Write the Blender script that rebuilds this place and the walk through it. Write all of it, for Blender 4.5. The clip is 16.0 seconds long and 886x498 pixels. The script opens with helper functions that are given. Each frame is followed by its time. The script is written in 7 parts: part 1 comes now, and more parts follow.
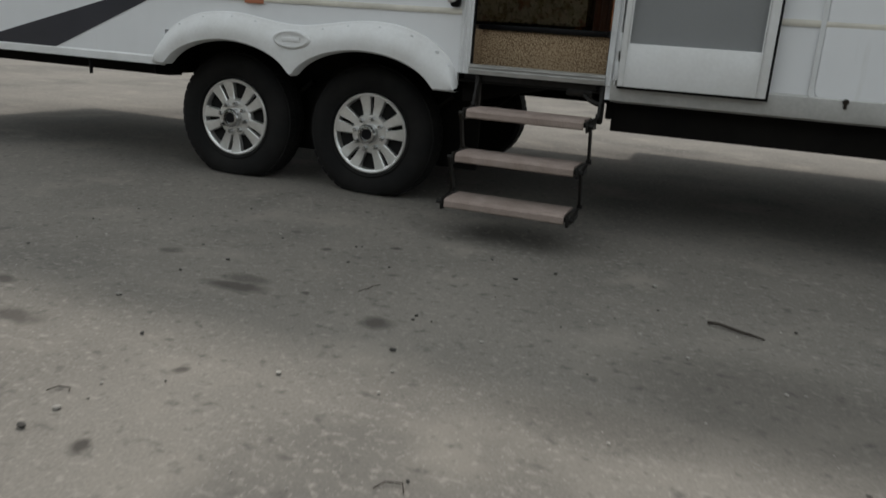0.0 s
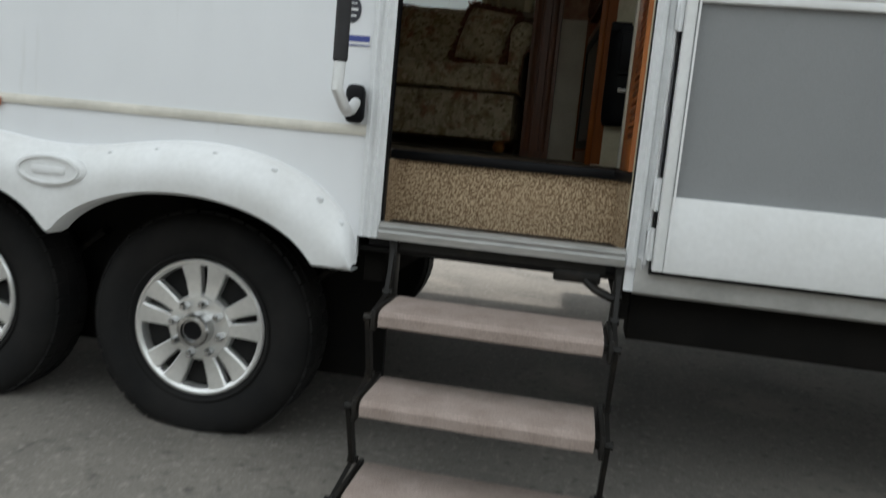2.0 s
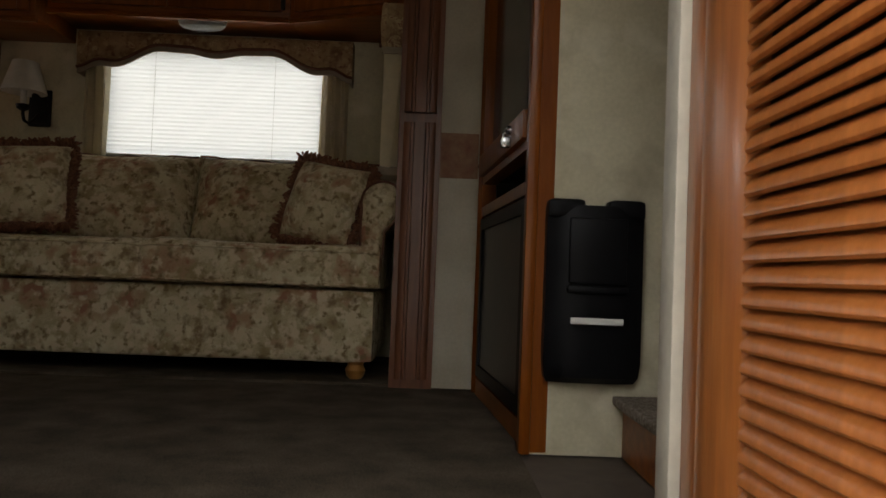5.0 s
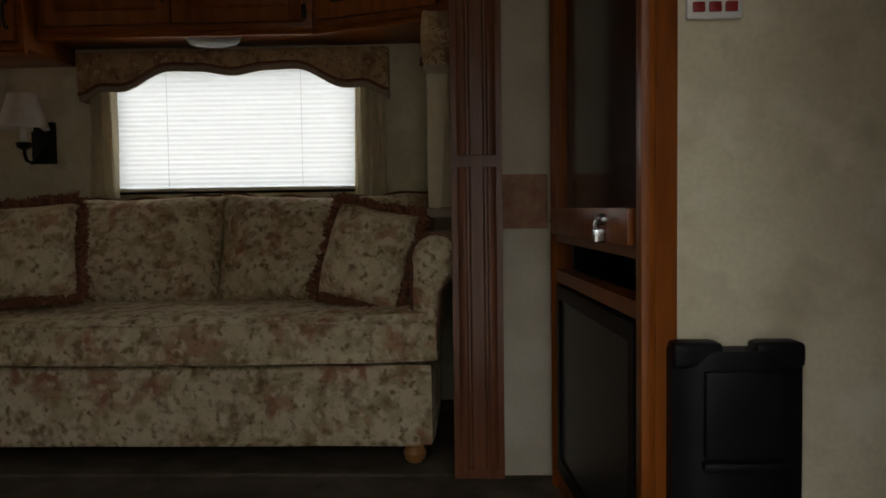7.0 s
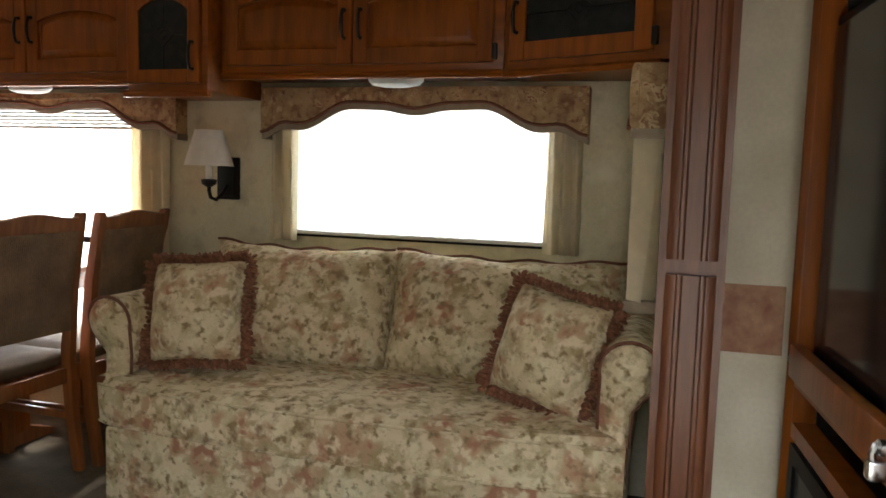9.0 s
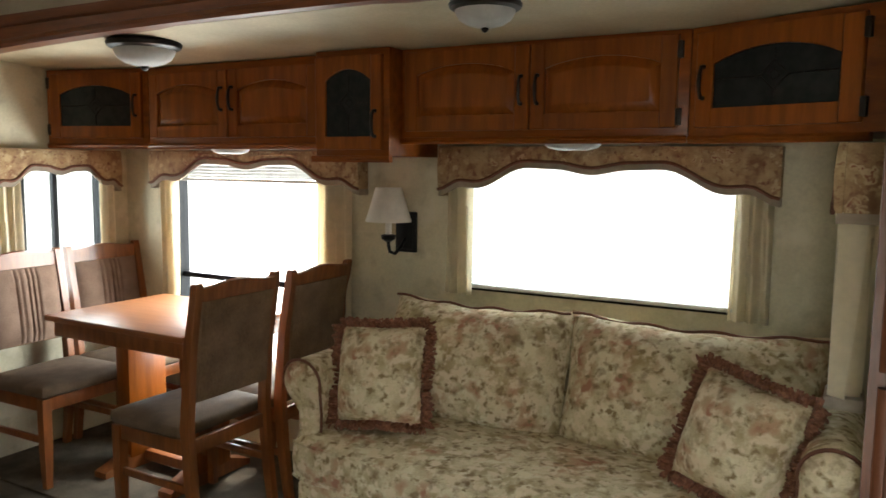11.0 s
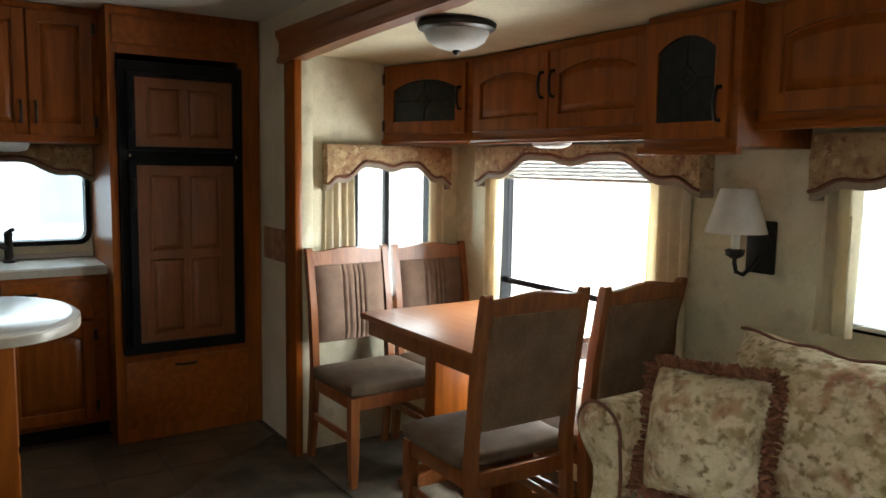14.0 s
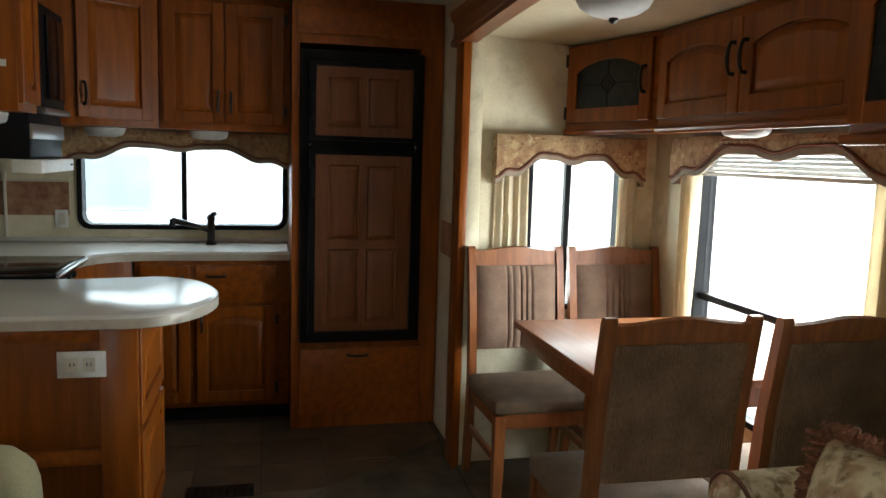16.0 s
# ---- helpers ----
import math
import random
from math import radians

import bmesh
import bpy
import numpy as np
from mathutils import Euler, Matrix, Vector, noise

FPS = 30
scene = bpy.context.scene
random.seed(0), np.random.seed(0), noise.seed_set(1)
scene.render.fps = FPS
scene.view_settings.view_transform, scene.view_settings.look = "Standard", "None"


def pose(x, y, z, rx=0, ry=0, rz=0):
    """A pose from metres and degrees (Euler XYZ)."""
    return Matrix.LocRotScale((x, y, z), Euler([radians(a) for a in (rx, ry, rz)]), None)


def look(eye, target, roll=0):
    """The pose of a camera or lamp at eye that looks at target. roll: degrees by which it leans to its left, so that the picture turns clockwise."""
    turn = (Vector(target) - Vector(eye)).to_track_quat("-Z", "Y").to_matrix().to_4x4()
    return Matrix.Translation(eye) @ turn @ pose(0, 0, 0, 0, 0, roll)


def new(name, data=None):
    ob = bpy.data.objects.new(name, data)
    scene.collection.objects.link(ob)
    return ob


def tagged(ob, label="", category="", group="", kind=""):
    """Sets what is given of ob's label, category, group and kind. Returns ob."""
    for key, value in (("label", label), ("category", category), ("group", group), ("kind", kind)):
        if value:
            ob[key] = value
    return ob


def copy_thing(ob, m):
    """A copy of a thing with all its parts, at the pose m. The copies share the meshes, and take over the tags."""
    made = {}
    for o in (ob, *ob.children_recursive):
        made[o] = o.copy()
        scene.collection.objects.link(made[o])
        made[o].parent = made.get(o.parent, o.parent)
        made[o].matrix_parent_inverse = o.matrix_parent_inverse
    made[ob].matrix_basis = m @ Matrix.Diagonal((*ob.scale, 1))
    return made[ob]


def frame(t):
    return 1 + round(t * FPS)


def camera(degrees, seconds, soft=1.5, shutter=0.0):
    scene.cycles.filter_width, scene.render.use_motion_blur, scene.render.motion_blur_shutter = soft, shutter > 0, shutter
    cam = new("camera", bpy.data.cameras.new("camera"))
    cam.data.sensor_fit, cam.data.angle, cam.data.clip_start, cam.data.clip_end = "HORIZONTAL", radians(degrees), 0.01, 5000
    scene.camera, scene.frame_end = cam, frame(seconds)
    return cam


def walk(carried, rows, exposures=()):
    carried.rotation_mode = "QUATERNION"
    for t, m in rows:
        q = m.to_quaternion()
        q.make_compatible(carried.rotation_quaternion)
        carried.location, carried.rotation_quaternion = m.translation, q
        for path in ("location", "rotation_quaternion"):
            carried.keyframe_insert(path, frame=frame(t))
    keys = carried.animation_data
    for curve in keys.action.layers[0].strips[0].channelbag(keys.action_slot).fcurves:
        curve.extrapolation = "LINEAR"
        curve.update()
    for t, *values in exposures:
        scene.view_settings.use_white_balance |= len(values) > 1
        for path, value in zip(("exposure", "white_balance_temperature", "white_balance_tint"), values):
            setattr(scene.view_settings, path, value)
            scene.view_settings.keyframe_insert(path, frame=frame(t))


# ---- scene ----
cam = camera(60.7, 16.0, shutter=0.25)
PATH = [
    (0, (0.57, -3.724, 0.919), (-0.064, -1.903, 0.387), 4.3),
    (0.5, (0.395, -3.334, 0.93), (-0.251, -1.489, 0.506), 5.8),
    (1, (0.145, -2.917, 0.973), (-0.388, -1.107, 0.309), 6.3),
    (1.5, (-0.022, -2.502, 1.032), (-0.4, -0.645, 0.394), 3.7),
    (2, (-0.125, -2.066, 1.045), (-0.451, -0.112, 0.77), 5.4),
    (2.5, (-0.302, -1.756, 1.218), (-0.387, 0.239, 1.111), 3.3),
    (3, (-0.276, -1.424, 1.258), (-0.316, 0.576, 1.306), 2.2),
    (3.2, (-0.269, -1.268, 1.27), (-0.294, 0.731, 1.299), 1.5),
    (5.3, (-0.371, -0.332, 1.491), (-0.315, 1.666, 1.568), 2.9),
    (5.5, (-0.399, -0.258, 1.542), (-0.332, 1.74, 1.596), 3.6),
    (6, (-0.438, -0.21, 1.687), (-0.306, 1.786, 1.66), 2.6),
    (6.5, (-0.452, -0.117, 1.702), (-0.387, 1.881, 1.655), 3.0),
    (7, (-0.418, 0.004, 1.877), (-0.487, 2.0, 1.772), -0.8),
    (7.5, (-0.355, 0.141, 1.918), (-0.704, 2.109, 1.985), 2.2),
    (8, (-0.442, 0.268, 1.95), (-0.722, 2.248, 1.987), 0.4),
    (8.2, (-0.448, 0.332, 1.992), (-0.778, 2.303, 1.917), 1.0),
    (10.3, (-0.452, 0.456, 2.493), (-1.252, 2.276, 2.28), -0.2),
    (10.5, (-0.461, 0.449, 2.492), (-1.292, 2.257, 2.292), 0.4),
    (11, (-0.514, 0.424, 2.498), (-1.472, 2.166, 2.279), 0.7),
    (11.5, (-0.557, 0.402, 2.488), (-1.645, 2.061, 2.234), 0.5),
    (12, (-0.587, 0.488, 2.476), (-1.868, 2.001, 2.214), 0.3),
    (12.5, (-0.567, 0.654, 2.472), (-1.997, 2.03, 2.225), 1.7),
    (13, (-0.556, 0.762, 2.482), (-2.082, 2.03, 2.232), 1.9),
    (13.5, (-0.641, 0.872, 2.47), (-2.224, 2.073, 2.239), 2.6),
    (14, (-0.743, 0.976, 2.46), (-2.399, 2.076, 2.242), 0.9),
    (14.5, (-0.771, 1.084, 2.468), (-2.53, 2.013, 2.264), 1.0),
    (15, (-0.762, 1.279, 2.469), (-2.64, 1.939, 2.272), 2.9),
    (15.5, (-0.775, 1.439, 2.462), (-2.695, 1.944, 2.223), 2.5),
    (16, (-0.891, 1.547, 2.452), (-2.823, 2.004, 2.207), 1.7),
]
EXPOSURES = [(0, -0.02, 6600, 11), (0.5, 0.27, 6550, 10), (1.0, 0.62, 6500, 10), (2.0, 0.85, 6500, 10), (2.5, 0.95, 6500, 10), (3.2, 0.85, 6500, 11),
             (5.3, 2.40, 7250, 18), (7.0, 2.40, 6800, 17), (7.7, 2.85, 6750, 15), (8.2, 3.6, 6700, 15),
             (10.3, 4.7, 6500, 10), (11.5, 4.28, 6400, 9), (12.5, 4.2, 6350, 8), (13.5, 4.32, 6350, 8), (16, 4.18, 6350, 8)]
walk(cam, [(t, look(eye, target, roll)) for t, eye, target, roll in PATH],
     exposures=EXPOSURES)

# world: overcast daylight
world = bpy.data.worlds.new("overcast_sky")
scene.world = world
world.use_nodes = True
wn = world.node_tree
sky = wn.nodes.new("ShaderNodeTexSky")
sky.sky_type = "NISHITA"
sky.sun_disc = False
sky.sun_elevation = radians(57.1)
sky.sun_rotation = radians(-32.7)
sky.air_density, sky.dust_density, sky.ozone_density = 1.0, 3.0, 1.0
haze = wn.nodes.new("ShaderNodeMix")
haze.data_type = "RGBA"
haze.inputs[0].default_value = 0.8
haze.inputs[7].default_value = (8.55, 9.25, 9.3, 1)
wn.links.new(sky.outputs[0], haze.inputs[6])
wn.links.new(haze.outputs[2], wn.nodes["Background"].inputs[0])
wn.nodes["Background"].inputs[1].default_value = 0.11
sun = new("sun", bpy.data.lights.new("sun", "SUN"))
sun.data.energy, sun.data.angle, sun.data.color = 1.7, radians(4.5), (1.0, 0.97, 0.92)
sun.matrix_world = look((-7, 10.9, 20), (0, 0, 0))


def window_light(at, width, height, watts):
    """Stands in for the sky and bright yard seen by a window's opening."""
    ld_ = bpy.data.lights.new("window_light", "AREA")
    ld_.shape, ld_.size, ld_.size_y, ld_.energy, ld_.color = "RECTANGLE", width, height, watts, (0.95, 1.0, 1.0)
    ob = new("window_light", ld_)
    ob.matrix_world = at
    return ob


window_light(look((-3.27, 3.425, 2.01), (-3.27, 2.425, 2.01)), 0.96, 1.04, 2.6)
window_light(look((-4.27, 2.96, 2.16), (-3.27, 2.96, 2.16)), 0.42, 0.72, 0.7)

# ---- materials ----
def mat(name, color, rough=0.5, metal=0.0, alt=None, scale=6.0, stretch=(1, 1, 1), fine=0.0, bump=0.0, bump_scale=60.0,
        vary=0.0, coat=0.0, spec=0.5, detail=4.0, lo=0.35, hi=0.65):
    """A surface with a second colour in patches, fine grain, and a little relief."""
    m = bpy.data.materials.new(name)
    m.use_nodes = True
    t = m.node_tree
    p = t.nodes["Principled BSDF"]
    p.inputs["Roughness"].default_value, p.inputs["Metallic"].default_value = rough, metal
    p.inputs["Coat Weight"].default_value, p.inputs["Specular IOR Level"].default_value = coat, spec
    p.inputs["Coat Roughness"].default_value = 0.15
    tc = t.nodes.new("ShaderNodeTexCoord")
    mp = t.nodes.new("ShaderNodeMapping")
    mp.inputs["Scale"].default_value = stretch
    t.links.new(tc.outputs["Object"], mp.inputs[0])
    alt = alt or tuple(c * 0.82 for c in color)
    n1 = t.nodes.new("ShaderNodeTexNoise")
    n1.inputs["Scale"].default_value, n1.inputs["Detail"].default_value = scale, detail
    t.links.new(mp.outputs[0], n1.inputs[0])
    r1 = t.nodes.new("ShaderNodeMapRange")
    r1.inputs[1].default_value, r1.inputs[2].default_value = lo, hi
    t.links.new(n1.outputs[0], r1.inputs[0])
    mix = t.nodes.new("ShaderNodeMix")
    mix.data_type = "RGBA"
    mix.inputs[6].default_value, mix.inputs[7].default_value = (*color, 1), (*alt, 1)
    t.links.new(r1.outputs[0], mix.inputs[0])
    out = mix.outputs[2]
    n2 = t.nodes.new("ShaderNodeTexNoise")
    n2.inputs["Scale"].default_value, n2.inputs["Detail"].default_value = bump_scale, 3
    t.links.new(mp.outputs[0], n2.inputs[0])
    if fine or vary:
        h = t.nodes.new("ShaderNodeHueSaturation")
        t.links.new(out, h.inputs["Color"])
        out = h.outputs[0]
        r2 = t.nodes.new("ShaderNodeMapRange")
        r2.inputs[1].default_value, r2.inputs[2].default_value = 0.3, 0.7
        r2.inputs[3].default_value, r2.inputs[4].default_value = 1 - fine, 1 + fine
        t.links.new(n2.outputs[0], r2.inputs[0])
        val = r2.outputs[0]
        if vary:
            oi = t.nodes.new("ShaderNodeObjectInfo")
            r3 = t.nodes.new("ShaderNodeMapRange")
            r3.inputs[3].default_value, r3.inputs[4].default_value = 1 - vary, 1 + vary
            t.links.new(oi.outputs["Random"], r3.inputs[0])
            mul = t.nodes.new("ShaderNodeMath")
            mul.operation = "MULTIPLY"
            t.links.new(val, mul.inputs[0])
            t.links.new(r3.outputs[0], mul.inputs[1])
            val = mul.outputs[0]
        t.links.new(val, h.inputs["Value"])
    t.links.new(out, p.inputs["Base Color"])
    if bump:
        b = t.nodes.new("ShaderNodeBump")
        b.inputs["Strength"].default_value, b.inputs["Distance"].default_value = bump, 0.004
        t.links.new(n2.outputs[0], b.inputs["Height"])
        t.links.new(b.outputs[0], p.inputs["Normal"])
    return m


def layer(m, color, scale, lo, hi, stretch=(1, 1, 1), kind="noise", offset=0.0, detail=3.0):
    """Lays another colour over a material, in patches of their own."""
    t = m.node_tree
    p = t.nodes["Principled BSDF"]
    old = p.inputs["Base Color"].links[0].from_socket
    tc = t.nodes.new("ShaderNodeTexCoord")
    mp = t.nodes.new("ShaderNodeMapping")
    mp.inputs["Scale"].default_value = stretch
    mp.inputs["Location"].default_value = (offset, offset * 0.7, offset * 1.3)
    t.links.new(tc.outputs["Object"], mp.inputs[0])
    if kind == "voronoi":
        n = t.nodes.new("ShaderNodeTexVoronoi")
        n.inputs["Scale"].default_value = scale
        warp = t.nodes.new("ShaderNodeTexNoise")
        warp.inputs["Scale"].default_value = scale * 2.2
        t.links.new(mp.outputs[0], warp.inputs[0])
        add = t.nodes.new("ShaderNodeMix")
        add.data_type = "RGBA"
        add.inputs[0].default_value = 0.16
        t.links.new(mp.outputs[0], add.inputs[6])
        t.links.new(warp.outputs[1], add.inputs[7])
        t.links.new(add.outputs[2], n.inputs[0])
    else:
        n = t.nodes.new("ShaderNodeTexNoise")
        n.inputs["Scale"].default_value, n.inputs["Detail"].default_value = scale, detail
        t.links.new(mp.outputs[0], n.inputs[0])
    r = t.nodes.new("ShaderNodeMapRange")
    r.inputs[1].default_value, r.inputs[2].default_value = lo, hi
    t.links.new(n.outputs[0], r.inputs[0])
    mix = t.nodes.new("ShaderNodeMix")
    mix.data_type = "RGBA"
    mix.inputs[7].default_value = (*color, 1)
    t.links.new(r.outputs[0], mix.inputs[0])
    t.links.new(old, mix.inputs[6])
    t.links.new(mix.outputs[2], p.inputs["Base Color"])
    return m


def glass(name, tint=(1, 1, 1), rough=0.0):
    m = bpy.data.materials.new(name)
    m.use_nodes = True
    t = m.node_tree
    t.nodes.remove(t.nodes["Principled BSDF"])
    clear, gloss = t.nodes.new("ShaderNodeBsdfTransparent"), t.nodes.new("ShaderNodeBsdfGlossy")
    clear.inputs[0].default_value = (*tint, 1)
    gloss.inputs["Roughness"].default_value = rough
    f, mix = t.nodes.new("ShaderNodeLayerWeight"), t.nodes.new("ShaderNodeMixShader")
    f.inputs[0].default_value = 0.12
    t.links.new(f.outputs["Fresnel"], mix.inputs[0])
    t.links.new(clear.outputs[0], mix.inputs[1])
    t.links.new(gloss.outputs[0], mix.inputs[2])
    t.links.new(mix.outputs[0], t.nodes["Material Output"].inputs[0])
    return m


def translucent(name, color, share=0.5):
    """Cloth or thin plastic that lets some light through."""
    m = mat(name, color, 0.8, scale=20, fine=0.05)
    t = m.node_tree
    p, o = t.nodes["Principled BSDF"], t.nodes["Material Output"]
    tr, mix = t.nodes.new("ShaderNodeBsdfTranslucent"), t.nodes.new("ShaderNodeMixShader")
    tr.inputs[0].default_value = (*color, 1)
    mix.inputs[0].default_value = share
    t.links.new(p.outputs[0], mix.inputs[1])
    t.links.new(tr.outputs[0], mix.inputs[2])
    t.links.new(mix.outputs[0], o.inputs[0])
    return m


WOOD = mat("oak_stained", (0.258, 0.069, 0.0058), 0.36, alt=(0.176, 0.043, 0.0035), scale=4, stretch=(8, 8, 0.8), fine=0.07, bump=0.12, bump_scale=22, vary=0.08, coat=0.08, spec=0.27, detail=7)
WOOD_H = mat("oak_stained_lengthwise", (0.258, 0.069, 0.0058), 0.36, alt=(0.176, 0.043, 0.0035), scale=4, stretch=(0.8, 8, 8), fine=0.07, bump=0.12, bump_scale=22, vary=0.08, coat=0.08, spec=0.27, detail=7)
WOOD_RED = mat("cherry_trim", (0.185, 0.058, 0.019), 0.4, alt=(0.130, 0.038, 0.0115), scale=5, stretch=(10, 10, 0.8), fine=0.12, bump=0.12, bump_scale=25, coat=0.1)
WOOD_RED_H = mat("cherry_trim_lengthwise", (0.190, 0.059, 0.016), 0.4, alt=(0.135, 0.039, 0.010), scale=5, stretch=(0.8, 10, 10), fine=0.12, bump=0.12, bump_scale=25, coat=0.1)
TABLE_WOOD = mat("table_veneer", (0.285, 0.102, 0.031), 0.4, alt=(0.215, 0.070, 0.020), scale=4, stretch=(0.9, 9, 9), fine=0.12, bump=0.05, coat=0.08)
CHAIR_WOOD = mat("chair_oak", (0.250, 0.082, 0.021), 0.36, alt=(0.175, 0.052, 0.0125), scale=6, stretch=(8, 8, 1), fine=0.15, bump=0.1, bump_scale=24, coat=0.15)
FRIDGE_WOOD = mat("fridge_panel_oak", (0.180, 0.057, 0.015), 0.42, alt=(0.140, 0.042, 0.010), scale=6, stretch=(9, 9, 0.8), fine=0.14, bump=0.1, bump_scale=24)
WALLPAPER = mat("mottled_wallpaper", (0.66, 0.60, 0.43), 0.75, alt=(0.52, 0.465, 0.32), scale=3.2, fine=0.06, bump=0.1, bump_scale=90, detail=7)
layer(WALLPAPER, (0.70, 0.64, 0.49), 7, 0.54, 0.72, detail=5)
layer(WALLPAPER, (0.43, 0.375, 0.255), 9, 0.55, 0.76, offset=5.2, detail=7)
PALE_PAPER = mat("pale_wallpaper", (0.58, 0.52, 0.40), 0.75, alt=(0.48, 0.42, 0.31), scale=5, fine=0.05, bump=0.08, bump_scale=90, detail=6)
BORDER = mat("rose_border_paper", (0.36, 0.20, 0.11), 0.7, alt=(0.22, 0.085, 0.045), scale=16, fine=0.1)
layer(BORDER, (0.40, 0.27, 0.16), 22, 0.14, 0.08, kind="voronoi")
FLORAL = mat("floral_tapestry", (0.63, 0.535, 0.34), 0.9, alt=(0.47, 0.385, 0.22), scale=9, fine=0.12, bump=0.3, bump_scale=200, detail=6)
layer(FLORAL, (0.34, 0.25, 0.12), 10, 0.47, 0.66, detail=6)
layer(FLORAL, (0.68, 0.60, 0.40), 16, 0.52, 0.62, offset=3.1, detail=5)
layer(FLORAL, (0.45, 0.285, 0.165), 7.5, 0.48, 0.28, kind="voronoi", offset=1.7)
layer(FLORAL, (0.66, 0.54, 0.36), 24, 0.50, 0.60, offset=5.5, detail=5)
layer(FLORAL, (0.20, 0.125, 0.06), 20, 0.56, 0.72, offset=7.3, detail=6)
layer(FLORAL, (0.36, 0.165, 0.095), 7.5, 0.23, 0.12, kind="voronoi", offset=1.7)
layer(FLORAL, (0.24, 0.165, 0.075), 36, 0.55, 0.67, offset=9.4, detail=5)
VALANCE = mat("valance_tapestry", (0.42, 0.285, 0.15), 0.9, alt=(0.33, 0.205, 0.10), scale=9, fine=0.12, bump=0.3, bump_scale=200)
layer(VALANCE, (0.215, 0.110, 0.055), 14, 0.49, 0.66, detail=6)
layer(VALANCE, (0.52, 0.39, 0.23), 12, 0.32, 0.22, kind="voronoi", offset=2.0)
layer(VALANCE, (0.27, 0.115, 0.06), 12, 0.17, 0.11, kind="voronoi", offset=2.0)
layer(VALANCE, (0.48, 0.35, 0.19), 27, 0.52, 0.68, offset=6.1, detail=5)
layer(VALANCE, (0.20, 0.085, 0.045), 42, 0.56, 0.70, offset=3.3, detail=4)
BRAID = mat("braid_trim", (0.165, 0.064, 0.036), 0.9, scale=30, bump=0.3, bump_scale=200)
TAUPE = mat("taupe_lining", (0.34, 0.275, 0.21), 0.9, scale=30, bump=0.2, bump_scale=200)
FRINGE = mat("rust_fringe", (0.29, 0.125, 0.066), 0.95, alt=(0.14, 0.048, 0.024), scale=60, fine=0.2, bump=0.5, bump_scale=160)
CURTAIN = translucent("gold_cream_curtain", (0.88, 0.80, 0.63), 0.5)
SUEDE = mat("brown_corduroy", (0.118, 0.074, 0.041), 0.95, alt=(0.082, 0.050, 0.027), scale=14, fine=0.14, bump=0.4, bump_scale=180)
SUEDE_FRONT = mat("brown_corduroy_back", (0.19, 0.115, 0.078), 0.95, alt=(0.145, 0.085, 0.056), scale=14, fine=0.12, bump=0.4, bump_scale=180)
SUEDE_BACK = mat("brown_ribbed_back", (0.21, 0.130, 0.075), 0.95, alt=(0.145, 0.088, 0.050), scale=12, fine=0.2, bump=0.5, stretch=(1, 4, 0.6), bump_scale=110)
SAGE = mat("sage_microfibre", (0.23, 0.2, 0.111), 0.95, alt=(0.17, 0.145, 0.0765), scale=6, fine=0.1, bump=0.3, bump_scale=150)
CARPET = mat("greige_carpet", (0.122, 0.098, 0.070), 1.0, alt=(0.070, 0.055, 0.039), scale=7, fine=0.3, bump=1.0, bump_scale=260, spec=0.1)
STAIR_CARPET = mat("speckled_stair_carpet", (0.56, 0.425, 0.28), 1.0, alt=(0.18, 0.115, 0.067), scale=165, fine=0.3, bump=1.0, bump_scale=200, spec=0.1, detail=3, lo=0.41, hi=0.58)
layer(STAIR_CARPET, (0.36, 0.255, 0.16), 7, 0.50, 0.85, detail=4)
GREY_STEP_CARPET = mat("speckled_grey_carpet", (0.30, 0.25, 0.20), 1.0, alt=(0.16, 0.13, 0.10), scale=110, fine=0.3, bump=1.0, bump_scale=200, spec=0.1)
TILE = mat("slate_vinyl_tile", (0.125, 0.084, 0.052), 0.42, alt=(0.070, 0.047, 0.030), scale=5, fine=0.16, bump=0.15, bump_scale=40, vary=0.2)
GROUT = mat("vinyl_grout", (0.10, 0.075, 0.055), 0.8, scale=20)
CEILING = mat("textured_ceiling", (0.74, 0.71, 0.64), 0.85, alt=(0.67, 0.64, 0.56), scale=3, fine=0.04, bump=0.2, bump_scale=120)
SLIDE_CEIL = mat("mottled_ceiling_paper", (0.60, 0.53, 0.37), 0.8, alt=(0.48, 0.41, 0.27), scale=3, fine=0.06, bump=0.1, bump_scale=80, detail=6)
GELCOAT = mat("white_gelcoat", (0.76, 0.77, 0.79), 0.32, alt=(0.73, 0.742, 0.765), scale=1.6, fine=0.015, coat=0.3, bump_scale=8, stretch=(1, 1, 0.5))
layer(GELCOAT, (0.62, 0.62, 0.61), 7, 0.64, 0.9, stretch=(3, 3, 0.3))
SKIRT_WHITE = mat("white_abs_plastic", (0.73, 0.735, 0.74), 0.38, alt=(0.66, 0.66, 0.655), scale=5, fine=0.03, bump=0.05)
GREY_SKIRT = mat("weathered_skirt_metal", (0.50, 0.495, 0.48), 0.5, alt=(0.40, 0.395, 0.38), scale=5, fine=0.06)
ALU = mat("white_aluminium_trim", (0.70, 0.71, 0.72), 0.35, metal=0.1, alt=(0.64, 0.65, 0.66), scale=8, fine=0.04)
ALU_RAW = mat("worn_aluminium", (0.5, 0.5, 0.49), 0.4, metal=0.7, alt=(0.38, 0.38, 0.37), scale=18, stretch=(0.4, 4, 4), fine=0.1)
BLACK = mat("black_plastic", (0.005, 0.005, 0.006), 0.45, spec=0.10, alt=(0.009, 0.009, 0.010), scale=8, fine=0.05, bump=0.05)
